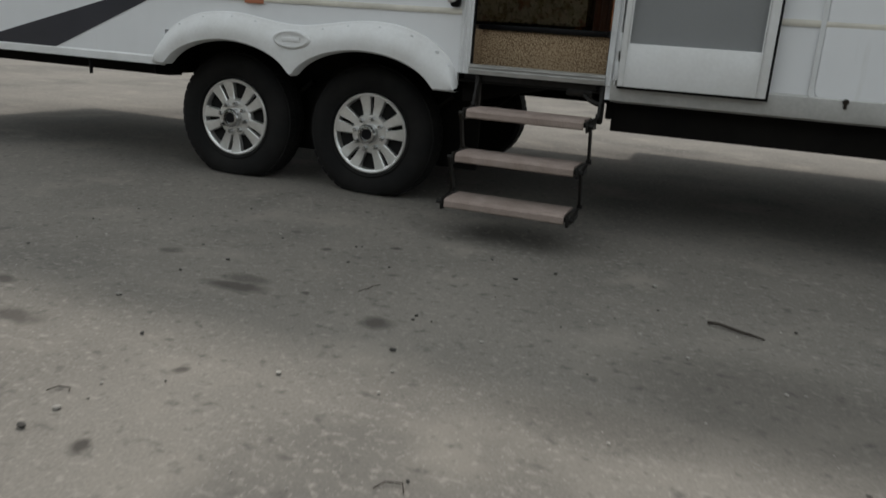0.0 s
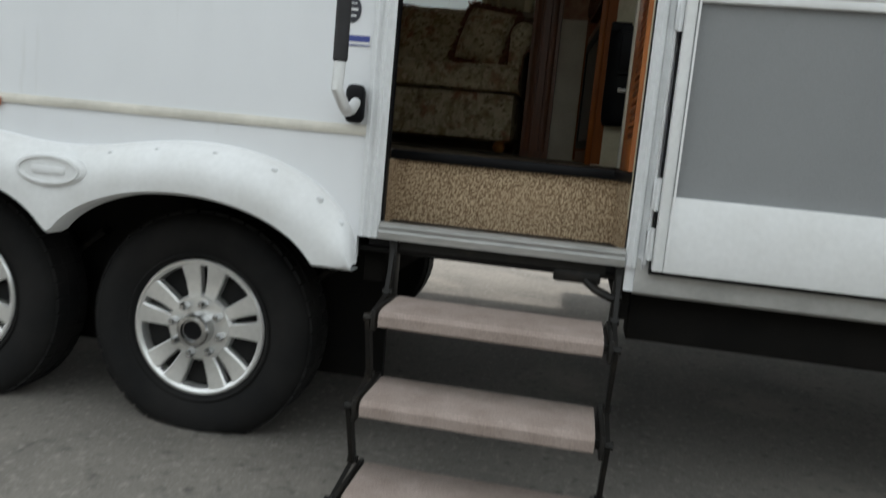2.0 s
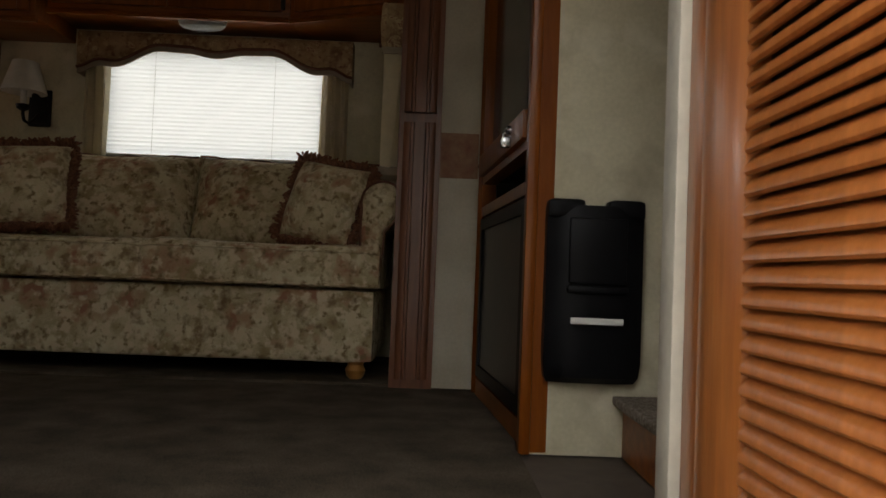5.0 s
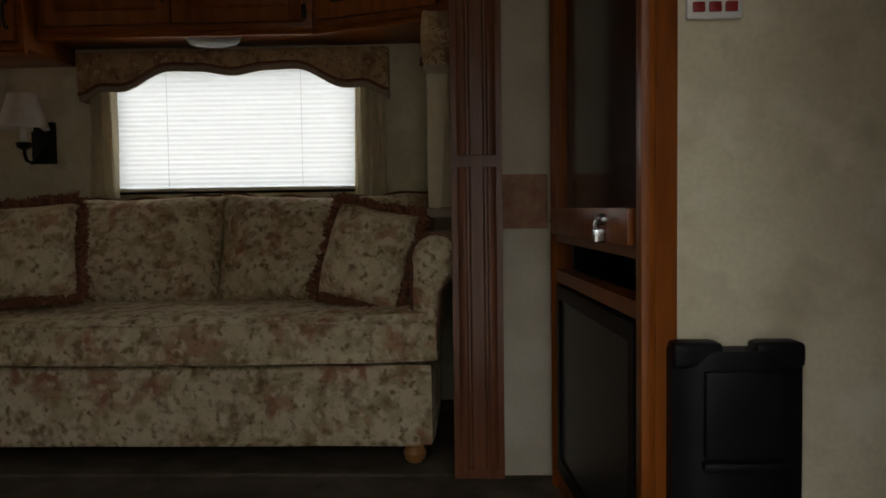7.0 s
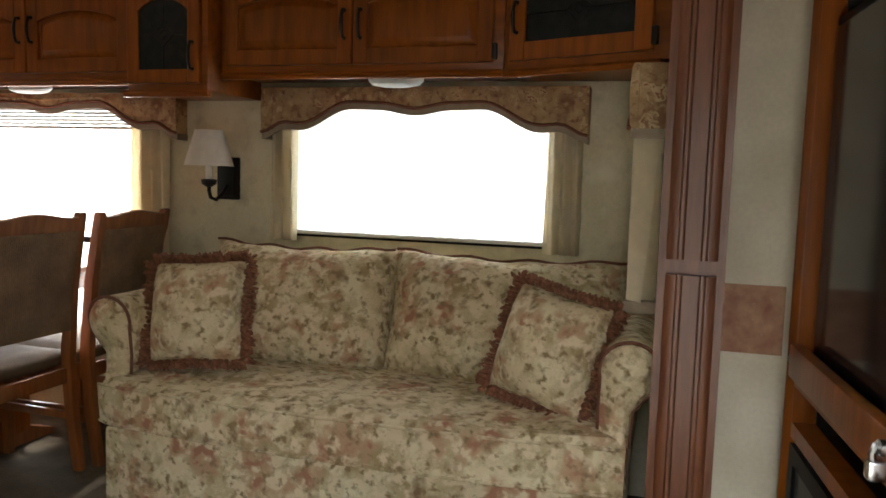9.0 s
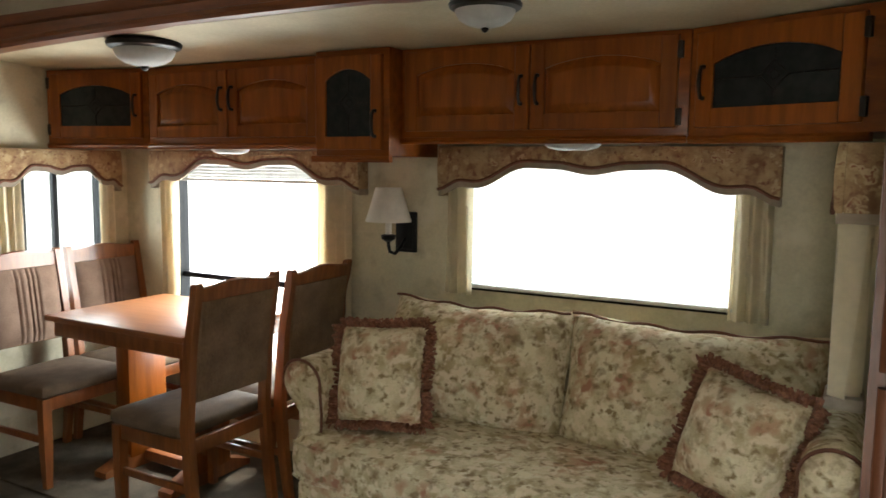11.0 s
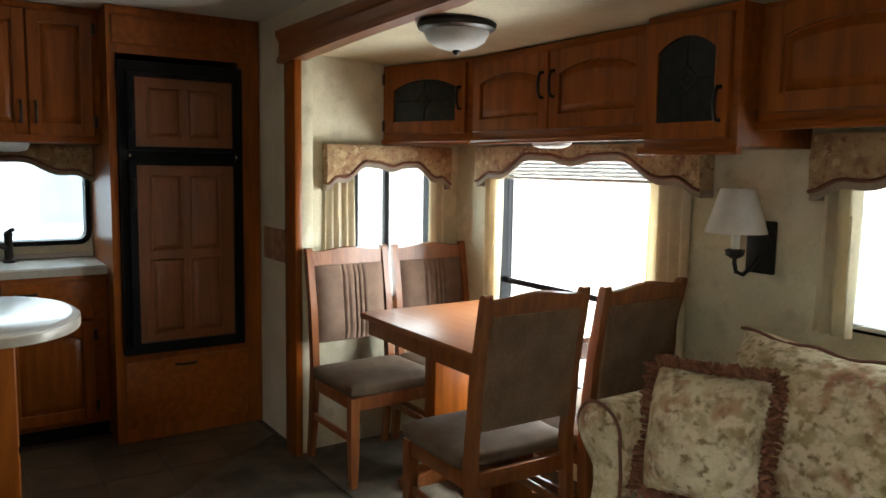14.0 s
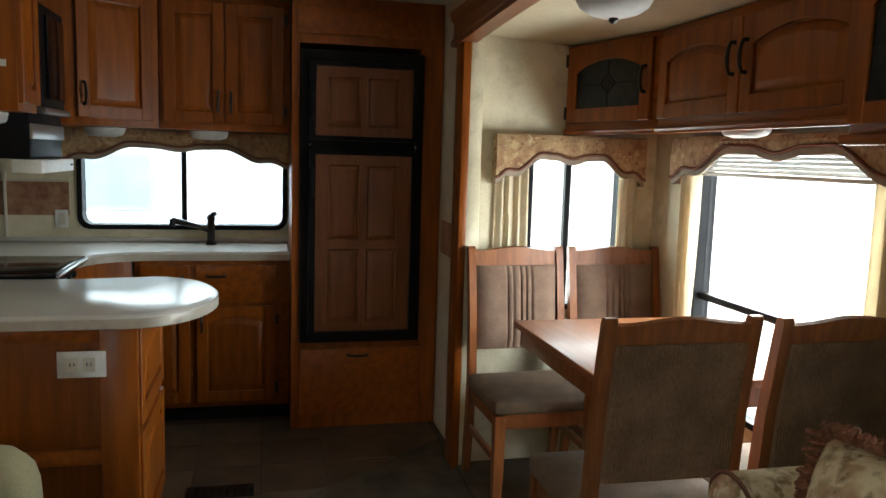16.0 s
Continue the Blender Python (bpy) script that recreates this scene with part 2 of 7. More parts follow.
# black steel; also the painted shade in the closet and television bays
BLACK_METAL = mat("black_steel_and_hollow_shade", (0.010, 0.009, 0.008), 0.5, spec=0.25, alt=(0.03, 0.024, 0.018), scale=14, lo=0.55, hi=0.8, fine=0.1, bump=0.1)
DARK_UNDER = mat("black_underbelly_and_wheel_shade", (0.005, 0.0046, 0.0042), 0.85, spec=0.15, alt=(0.009, 0.008, 0.007), scale=5, bump=0.2)
RUBBER = mat("tyre_rubber", (0.009, 0.009, 0.0092), 0.8, spec=0.2, alt=(0.015, 0.0142, 0.0138), scale=6, fine=0.1, bump=0.15, bump_scale=40)
ALLOY = mat("machined_alloy", (0.82, 0.815, 0.80), 0.30, metal=0.72, alt=(0.72, 0.715, 0.70), scale=7, fine=0.05)
CHROME = mat("dull_chrome", (0.55, 0.55, 0.55), 0.22, metal=1.0, scale=9)
BRONZE = mat("oil_rubbed_bronze", (0.022, 0.016, 0.012), 0.4, metal=0.5, scale=20)
SCREEN = mat("grey_insect_screen", (0.225, 0.23, 0.235), 0.75, alt=(0.205, 0.21, 0.215), scale=2, fine=0.12, bump=0.2, bump_scale=900)
STEP_CARPET = mat("taupe_step_carpet", (0.34, 0.275, 0.245), 1.0, alt=(0.28, 0.222, 0.195), scale=12, fine=0.18, bump=0.9, bump_scale=260, spec=0.1)
ASPHALT = mat("weathered_asphalt", (0.215, 0.197, 0.174), 0.95, alt=(0.165, 0.152, 0.135), scale=0.9, fine=0.14, bump=0.6, bump_scale=110, detail=9, spec=0.2)
layer(ASPHALT, (0.120, 0.112, 0.102), 1.1, 0.54, 0.74, detail=8, offset=4.0)
layer(ASPHALT, (0.265, 0.240, 0.208), 2.3, 0.55, 0.78, offset=9, detail=9)
layer(ASPHALT, (0.27, 0.25, 0.222), 34, 0.56, 0.70, detail=8)
layer(ASPHALT, (0.30, 0.28, 0.25), 95, 0.64, 0.74, detail=2, offset=5.0)
layer(ASPHALT, (0.11, 0.102, 0.092), 22, 0.58, 0.76, detail=9, offset=2.0)


def spots(m, rows, color):
    """Soaked-in stains of their own shape: centre, two radii, strength."""
    t = m.node_tree
    p = t.nodes["Principled BSDF"]
    geo, warp = t.nodes.new("ShaderNodeTexCoord"), t.nodes.new("ShaderNodeTexNoise")
    warp.inputs["Scale"].default_value, warp.inputs["Detail"].default_value = 9, 5
    t.links.new(geo.outputs["Object"], warp.inputs[0])
    add = t.nodes.new("ShaderNodeVectorMath")
    add.operation = "MULTIPLY_ADD"
    add.inputs[1].default_value = (0.09, 0.09, 0)
    t.links.new(warp.outputs[1], add.inputs[0])
    t.links.new(geo.outputs["Object"], add.inputs[2])
    total = None
    for x, y, rx, ry, k in rows:
        mp = t.nodes.new("ShaderNodeMapping")
        mp.vector_type = "TEXTURE"
        mp.inputs["Location"].default_value, mp.inputs["Scale"].default_value = (x + 0.045, y + 0.045, 0), (rx, ry, 1000)
        t.links.new(add.outputs[0], mp.inputs[0])
        ln = t.nodes.new("ShaderNodeVectorMath")
        ln.operation = "LENGTH"
        t.links.new(mp.outputs[0], ln.inputs[0])
        r = t.nodes.new("ShaderNodeMapRange")
        r.inputs[1].default_value, r.inputs[2].default_value, r.inputs[3].default_value, r.inputs[4].default_value = 1.35, 0.55, 0, k
        t.links.new(ln.outputs["Value"], r.inputs[0])
        if total is None:
            total = r.outputs[0]
        else:
            mx = t.nodes.new("ShaderNodeMath")
            mx.operation = "MAXIMUM"
            t.links.new(total, mx.inputs[0])
            t.links.new(r.outputs[0], mx.inputs[1])
            total = mx.outputs[0]
    mix = t.nodes.new("ShaderNodeMix")
    mix.data_type = "RGBA"
    mix.inputs[7].default_value = (*color, 1)
    t.links.new(total, mix.inputs[0])
    t.links.new(p.inputs["Base Color"].links[0].from_socket, mix.inputs[6])
    t.links.new(mix.outputs[2], p.inputs["Base Color"])


spots(ASPHALT, ((-0.99, -1.50, 0.12, 0.05, 0.8), (-0.39, -1.58, 0.06, 0.045, 0.8), (-1.39, -2.09, 0.10, 0.045, 0.7), (-0.64, -2.58, 0.024, 0.028, 0.9), (-0.71, -2.17, 0.024, 0.02, 0.8),
               (-0.96, -0.88, 0.024, 0.02, 0.8), (-0.70, -0.70, 0.028, 0.022, 0.9), (-1.48, -1.25, 0.05, 0.04, 0.6), (-0.74, -1.43, 0.018, 0.015, 0.8), (-1.71, -1.86, 0.06, 0.03, 0.7),
               (-1.01, -1.40, 0.09, 0.05, 0.6), (-0.56, -1.07, 0.03, 0.02, 0.5), (-1.21, -0.70, 0.03, 0.02, 0.5), (0.89, -1.61, 0.5, 0.35, 0.4), (0.47, -1.91, 0.3, 0.12, 0.3)), (0.062, 0.055, 0.049))
DARK_BIT = mat("dark_gravel_bit", (0.05, 0.045, 0.04), 0.9, scale=30, fine=0.2)
STONE_BIT = mat("pale_gravel_bit", (0.34, 0.32, 0.29), 0.9, scale=30, vary=0.3, fine=0.1)
TWIG = mat("dead_twig", (0.045, 0.035, 0.028), 0.95, scale=40, fine=0.2)
CLEAR_BRIGHT = glass("clear_window_glass", (0.94, 0.95, 0.95))
# tint chosen to dim the daylight through the sofa window
CLEAR_MID = glass("dimming_window_glass", (0.72, 0.74, 0.74))
CLEAR = glass("window_glass", (0.55, 0.57, 0.57))
GREY_GLASS = glass("grey_window_glass", (0.53, 0.555, 0.56))
TINTED = glass("tinted_glass", (0.10, 0.105, 0.11))
SMOKED = mat("smoked_leaded_glass", (0.010, 0.012, 0.012), 0.3, spec=0.2, alt=(0.020, 0.021, 0.020), scale=25, fine=0.1, bump=0.15, bump_scale=70)
TV_GLASS = mat("tv_screen", (0.006, 0.006, 0.007), 0.12, scale=4)
FROST = translucent("frosted_lamp_glass", (0.72, 0.71, 0.68), 0.35)
SHADE = translucent("white_lamp_shade", (0.90, 0.88, 0.83), 0.5)
BLIND_STACK = translucent("white_blind_stack", (0.86, 0.86, 0.84), 0.22)
BLIND = translucent("white_blind_slat", (0.92, 0.92, 0.91), 0.92)
WHITE_PLASTIC = mat("white_plastic", (0.72, 0.71, 0.67), 0.4, scale=9)
WHITE_TRIM = mat("cream_batten", (0.60, 0.55, 0.45), 0.6, scale=9, fine=0.05)
COUNTER = mat("white_solid_surface", (0.62, 0.60, 0.56), 0.22, alt=(0.55, 0.53, 0.49), scale=60, fine=0.05, coat=0.3)
STEEL = mat("stainless_steel", (0.45, 0.45, 0.45), 0.35, metal=0.9, scale=5, stretch=(0.5, 5, 5))
RED_LED = mat("red_button", (0.28, 0.012, 0.012), 0.4, scale=9)
GRIP = mat("foam_grip", (0.025, 0.024, 0.026), 0.8, scale=20, bump=0.3, bump_scale=200)
DECAL_DARK = mat("charcoal_vinyl_decal", (0.022, 0.022, 0.030), 0.4, alt=(0.03, 0.03, 0.04), scale=3)
DECAL_TAN = mat("copper_decal", (0.46, 0.25, 0.13), 0.4, alt=(0.38, 0.2, 0.1), scale=30)
DECAL_BLUE = mat("blue_decal", (0.05, 0.07, 0.28), 0.4, scale=9)
DECAL_GREY = mat("grey_decal", (0.42, 0.43, 0.46), 0.5, scale=9)
AMBER = mat("faded_amber_lens", (0.42, 0.16, 0.09), 0.3, scale=9)
TAN_ROUND = mat("turned_sofa_foot", (0.45, 0.20, 0.05), 0.35, scale=9)


# ---- building tools ----
ORIGIN = {}


def thing(name, label, category, at=(0, 0, 0), group=""):
    ob = new(name)
    ob.empty_display_size = 0.05
    ob.location = at
    ORIGIN[ob.name] = Vector(at)
    return tagged(ob, label, category, group)


def finish(name, bm, material, smooth=True):
    bmesh.ops.recalc_face_normals(bm, faces=bm.faces)
    me = bpy.data.meshes.new(name)
    bm.to_mesh(me)
    bm.free()
    me.materials.append(material)
    if smooth:
        me.polygons.foreach_set("use_smooth", [True] * len(me.polygons))
        me.set_sharp_from_angle(angle=radians(35))
    return me


def part(name, bm, material, parent, label="", smooth=True):
    """Links a bmesh, given in world metres, as one mesh under a thing or a part."""
    at = ORIGIN.get(parent.name, Vector())
    bmesh.ops.translate(bm, verts=bm.verts, vec=-at)
    ob = new(name, finish(name, bm, material, smooth))
    ob.parent = parent
    ORIGIN[ob.name] = at
    if label:
        ob["label"] = label
    return ob


def solo(name, bm, material, label, category, kind="", group="", smooth=True):
    """A thing of one mesh; its origin lies at its base."""
    xs = [v.co for v in bm.verts]
    at = Vector(((min(v.x for v in xs) + max(v.x for v in xs)) / 2, (min(v.y for v in xs) + max(v.y for v in xs)) / 2, min(v.z for v in xs)))
    bmesh.ops.translate(bm, verts=bm.verts, vec=-at)
    ob = new(name, finish(name, bm, material, smooth))
    ob.location = at
    ORIGIN[ob.name] = at
    return tagged(ob, label, category, group, kind)


def box(bm, x0, x1, y0, y1, z0, z1, bev=0.0, seg=2, m=None):
    a = bmesh.new()
    bmesh.ops.create_cube(a, size=1)
    for v in a.verts:
        v.co = ((x0 + x1) / 2 + v.co.x * (x1 - x0), (y0 + y1) / 2 + v.co.y * (y1 - y0), (z0 + z1) / 2 + v.co.z * (z1 - z0))
    if bev:
        bmesh.ops.bevel(a, geom=list(a.edges), offset=bev, segments=seg, affect="EDGES", profile=0.5)
    return merge(bm, a, m)


def merge(bm, a, m=None):
    if m is not None:
        bmesh.ops.transform(a, matrix=m, verts=a.verts)
    vs = [bm.verts.new(v.co) for v in a.verts]
    a.verts.index_update()
    for f in a.faces:
        try:
            bm.faces.new([vs[v.index] for v in f.verts])
        except ValueError:
            pass
    a.free()
    return bm


def boxes(*rows, bev=0.0, m=None):
    bm = bmesh.new()
    for r in rows:
        box(bm, *r, bev=bev, m=m)
    return bm


def loft(bm, rings, closed=True, caps=True, m=None):
    """A skin over rings of equally many points."""
    a = bmesh.new()
    vs = [[a.verts.new(p) for p in ring] for ring in rings]
    n = len(rings[0])
    for r0, r1 in zip(vs, vs[1:]):
        for i in range(n if closed else n - 1):
            j = (i + 1) % n
            a.faces.new((r0[i], r0[j], r1[j], r1[i]))
    if caps and closed:
        a.faces.new(list(reversed(vs[0])))
        a.faces.new(vs[-1])
    return merge(bm, a, m)


def prism(bm, pts, y0, y1, bev=0.0, m=None):
    """A flat outline in x and z, y0 to y1 thick; bev draws in its front edge at y0."""
    rings = []
    if bev:
        c = Vector((sum(p[0] for p in pts) / len(pts), sum(p[1] for p in pts) / len(pts)))
        w = max(p[0] for p in pts) - min(p[0] for p in pts)
        h = max(p[1] for p in pts) - min(p[1] for p in pts)
        kx, kz = 1 - 2 * bev / w, 1 - 2 * bev / h
        rings.append([(c.x + (x - c.x) * kx, y0, c.y + (z - c.y) * kz) for x, z in pts])
        rings.append([(x, y0 + min(bev, abs(y1 - y0) * 0.7), z) for x, z in pts])
    else:
        rings.append([(x, y0, z) for x, z in pts])
    rings.append([(x, y1, z) for x, z in pts])
    return loft(bm, rings, m=m)


def lathe(bm, prof, n=32, m=None, caps=True):
    """Turns (radius, height) points round z."""
    rings = [[(r * math.cos(math.tau * i / n), r * math.sin(math.tau * i / n), z) for i in range(n)] for r, z in prof]
    return loft(bm, rings, caps=caps, m=m)


def tube(bm, pts, r, n=10, m=None, flat=1.0):
    """A round bar along points; r may be one radius for each point."""
    pts = [Vector(p) for p in pts]
    rings = []
    side = None
    for i, p in enumerate(pts):
        d = (pts[min(i + 1, len(pts) - 1)] - pts[max(i - 1, 0)]).normalized()
        if side is None:
            side = d.cross(Vector((0, 0, 1)) if abs(d.z) < 0.9 else Vector((1, 0, 0))).normalized()
        side = (side - d * side.dot(d)).normalized()
        up = d.cross(side)
        rr = r[i] if isinstance(r, (list, tuple)) else r
        rings.append([p + side * rr * math.cos(math.tau * k / n) + up * rr * flat * math.sin(math.tau * k / n) for k in range(n)])
    return loft(bm, rings, m=m)


def slab(bm, u0, u1, w0, w1, holes, d0, d1, axis):
    """A wall over u and height w with rectangular holes; thick from d0 to d1 along axis 'x' or 'y'."""
    us = sorted({u0, u1, *(h[0] for h in holes), *(h[1] for h in holes)})
    ws = sorted({w0, w1, *(h[2] for h in holes), *(h[3] for h in holes)})
    us, ws = [u for u in us if u0 <= u <= u1], [w for w in ws if w0 <= w <= w1]
    full = lambda i, j: 0 <= i < len(us) - 1 and 0 <= j < len(ws) - 1 and not any(
        h[0] - 1e-6 <= us[i] and us[i + 1] <= h[1] + 1e-6 and h[2] - 1e-6 <= ws[j] and ws[j + 1] <= h[3] + 1e-6 for h in holes)
    made = {}

    def v(i, j, d):
        key = (i, j, d)
        if key not in made:
            made[key] = bm.verts.new((us[i], d, ws[j]) if axis == "y" else (d, us[i], ws[j]))
        return made[key]

    for i in range(len(us) - 1):
        for j in range(len(ws) - 1):
            if not full(i, j):
                continue
            for d in (d0, d1):
                bm.faces.new((v(i, j, d), v(i + 1, j, d), v(i + 1, j + 1, d), v(i, j + 1, d)))
            for (di, dj), (a, b) in (((-1, 0), ((i, j), (i, j + 1))), ((1, 0), ((i + 1, j), (i + 1, j + 1))), ((0, -1), ((i, j), (i + 1, j))), ((0, 1), ((i, j + 1), (i + 1, j + 1)))):
                if not full(i + di, j + dj):
                    bm.faces.new((v(*a, d0), v(*b, d0), v(*b, d1), v(*a, d1)))
    return bm


def round_rect(x0, x1, z0, z1, r, n=6):
    pts = []
    for cx, cz, a in ((x1 - r, z1 - r, 0), (x0 + r, z1 - r, 90), (x0 + r, z0 + r, 180), (x1 - r, z0 + r, 270)):
        pts += [(cx + r * math.cos(radians(a + 90 * i / n)), cz + r * math.sin(radians(a + 90 * i / n))) for i in range(n + 1)]
    return pts


def ring(bm, outer, inner, y0, y1, m=None):
    """A frame between two outlines of equally many points in x and z."""
    a = bmesh.new()
    rows = [[a.verts.new((x, y, z)) for x, z in pts] for pts, y in ((outer, y1), (outer, y0), (inner, y0), (inner, y1))]
    n = len(outer)
    for k in range(4):
        for i in range(n):
            j = (i + 1) % n
            a.faces.new((rows[k][i], rows[k][j], rows[(k + 1) % 4][j], rows[(k + 1) % 4][i]))
    return merge(bm, a, m)


def pillow(bm, w, h, d, m=None, n=12, sag=0.0, corner=2.6):
    """A stuffed cushion, w by h in x and z, d thick in y, with pinched edges."""
    a = bmesh.new()
    grid = {}
    for s in (-1, 1):
        for i in range(n + 1):
            for j in range(n + 1):
                u, v = 2 * i / n - 1, 2 * j / n - 1
                edge = i in (0, n) or j in (0, n)
                if edge and s == 1:
                    grid[s, i, j] = grid[-1, i, j]
                    continue
                t = (max(0.0, 1 - abs(u) ** corner) * max(0.0, 1 - abs(v) ** corner)) ** 0.55
                pinch = 1 - 0.05 * (1 - abs(u)) * abs(v) ** 3 - 0.05 * (1 - abs(v)) * abs(u) ** 3
                wob = 0.012 * noise.noise(Vector((u * 1.7 + w * 9, v * 1.7, s * 3)))
                grid[s, i, j] = a.verts.new((u * w / 2 * pinch, s * d / 2 * t + (0 if edge else wob), v * h / 2 * pinch - sag * (1 - u * u) * (v + 1) / 2))
    for s in (-1, 1):
        for i in range(n):
            for j in range(n):
                a.faces.new((grid[s, i, j], grid[s, i + 1, j], grid[s, i + 1, j + 1], grid[s, i, j + 1]))
    return merge(bm, a, m)


def block(bm, x0, x1, y0, y1, z0, z1, r=0.04, puff=0.0, n=10, m=None, seed=0.0):
    """An upholstered block: a box with rounded edges, swollen faces and a little unevenness."""
    a = bmesh.new()
    c = Vector(((x0 + x1) / 2, (y0 + y1) / 2, (z0 + z1) / 2))
    s = Vector((x1 - x0, y1 - y0, z1 - z0)) / 2
    bmesh.ops.create_cube(a, size=2)
    bmesh.ops.subdivide_edges(a, edges=list(a.edges), cuts=n, use_grid_fill=True)
    for v in a.verts:
        q = v.co.copy()
        q = Vector([math.copysign(abs(k) ** 0.75, k) for k in q])
        p = Vector((q.x * s.x, q.y * s.y, q.z * s.z))
        core = Vector([max(-(s[i] - r), min(s[i] - r, p[i])) for i in range(3)])
        d = p - core
        if d.length > 1e-9:
            d = d.normalized() * r
        swell = Vector([math.copysign(puff * (1 - q[(i + 1) % 3] ** 2) * (1 - q[(i + 2) % 3] ** 2), q[i]) if abs(q[i]) > 0.999 else 0 for i in range(3)])
        w = noise.noise(p * 4 + Vector((seed, seed, seed))) * puff * 0.35
        v.co = c + core + d + swell + d.normalized() * w if d.length > 1e-9 else c + core + swell
    return merge(bm, a, m)


def facing(x, y, z, turn=0):
    """A frame whose x runs to the viewer's right along a front that looks towards -y, turned about z."""
    return pose(x, y, z, 0, 0, turn)

# ---- the setting ----
FLOOR, CEIL = 1.01, 3.215
X_REAR, X_FRONT, Y_FAR = -5.35, 4.2, 2.445
SL0, SL1, SLY, SLC = -4.20, -0.445, 3.36, 2.96   # slide-out: ends, back wall, ceiling

# ground: one sheet to the horizon, rising a little towards the trailer
def rise(y):
    t = max(0.0, min(1.0, (y + 0.6) / 0.7))
    return 0.03 * t * t * (3 - 2 * t)


g = bmesh.new()
bmesh.ops.create_grid(g, x_segments=140, y_segments=140, size=1)
for v in g.verts:
    r = max(abs(v.co.x), abs(v.co.y))
    k = 12 * r + 9000 * max(0, r - 0.5) ** 4
    s = k / r if r > 1e-6 else 0
    v.co = Vector((v.co.x * s - 1, v.co.y * s - 1, rise(v.co.y * s - 1) + (0.004 * noise.noise(Vector((v.co.x * s, v.co.y * s, 0)) * 0.8) if r < 0.5 else 0)))
ground = new("ground", finish("ground", g, ASPHALT))
tagged(ground, "weathered grey asphalt yard with stains and grit", "ground", kind="structure")

# trailer shell, door side
DOOR = (-0.655, 0.025, 0.80, 2.72)
WIN_OUT = (-2.45, -1.015, 1.545, 2.25)
ARCHES = [(-1.66, -0.85, 0.70, 0.86), (-2.53, -1.72, 0.70, 0.86)]
DOOR_IN = (-0.69, 0.02, 0.80, 2.72)
WIN_KS = (-5.22, -4.66, 2.02, 2.44)
out = slab(bmesh.new(), X_REAR - 0.07, X_FRONT, 0.70, 3.42, [DOOR, WIN_OUT, WIN_KS, *ARCHES, (-0.72, 0.03, 0.70, 0.765)], 0.0, 0.022, "y")
tagged(new("wall_door_side", finish("wall_door_side", out, GELCOAT)), "white gelcoat trailer side wall with an open doorway", "wall", kind="structure")
inn = slab(bmesh.new(), X_REAR, X_FRONT, 0.89, CEIL, [DOOR_IN, WIN_OUT, WIN_KS], 0.025, 0.05, "y")
tagged(new("wall_door_side_lining", finish("wall_door_side_lining", inn, WALLPAPER)), "mottled beige wallpaper on the entry wall", "wall", kind="structure")

WIN_K = (0.565, 1.655, 2.01, 2.50)
w = slab(bmesh.new(), 0.025, Y_FAR + 0.028, 0.70, 3.42, [WIN_K], X_REAR - 0.07, X_REAR - 0.03, "x")
tagged(new("wall_rear_shell", finish("wall_rear_shell", w, GELCOAT)), "white gelcoat rear wall of the trailer", "wall", kind="structure")
w = slab(bmesh.new(), 0.053, Y_FAR - 0.003, 0.74, CEIL, [WIN_K], X_REAR - 0.027, X_REAR, "x")
tagged(new("wall_rear", finish("wall_rear", w, WALLPAPER)), "mottled beige wallpaper wall behind the kitchen", "wall", kind="structure")

# far side wall with the slide-out's opening
hole = (SL0 - 0.03, SL1 + 0.03, FLOOR - 0.02, 3.06)
w = slab(bmesh.new(), X_REAR - 0.07, X_FRONT, 0.70, 3.42, [hole], Y_FAR + 0.03, Y_FAR + 0.06, "y")
tagged(new("wall_far_shell", finish("wall_far_shell", w, GELCOAT)), "white gelcoat far side wall of the trailer", "wall", kind="structure")
w = slab(bmesh.new(), X_REAR, X_FRONT, 0.74, CEIL, [hole], Y_FAR, Y_FAR + 0.027, "y")
tagged(new("wall_far", finish("wall_far", w, PALE_PAPER)), "pale beige wallpaper wall beside the slide-out", "wall", kind="structure")
w = slab(bmesh.new(), 0.025, Y_FAR + 0.028, 0.74, CEIL, [], X_FRONT - 0.05, X_FRONT, "x")
tagged(new("wall_front", finish("wall_front", w, GELCOAT)), "plain front wall closing the trailer", "wall", kind="structure")

b = boxes((X_REAR, X_FRONT, 0.05, Y_FAR, CEIL, CEIL + 0.04))
tagged(new("ceiling", finish("ceiling", b, CEILING)), "off-white textured trailer ceiling", "ceiling", kind="structure")
b = boxes((X_REAR - 0.1, X_FRONT + 0.02, -0.02, Y_FAR + 0.08, 3.425, 3.46), bev=0.01)
tagged(new("roof", finish("roof", b, GELCOAT)), "white trailer roof", "roof", kind="structure")

# floor, with the stepwell inside the doorway left open
b = boxes((X_REAR, -0.69, 0.05, Y_FAR, 0.93, FLOOR - 0.006), (-0.69, 0.05, 0.215, Y_FAR, 0.93, FLOOR - 0.006), (0.05, X_FRONT - 0.05, 0.05, Y_FAR, 0.93, FLOOR - 0.006))
floor = tagged(new("floor", finish("floor", b, GROUT)), "trailer floor under vinyl tiles and carpet", "floor", kind="structure")


def sheet(name, pts, z0, z1, material, label, category):
    bm = bmesh.new()
    loft(bm, [[(x, y, z0) for x, y in pts], [(x, y, z1) for x, y in pts]])
    return tagged(new(name, finish(name, bm, material)), label, category, kind="structure")


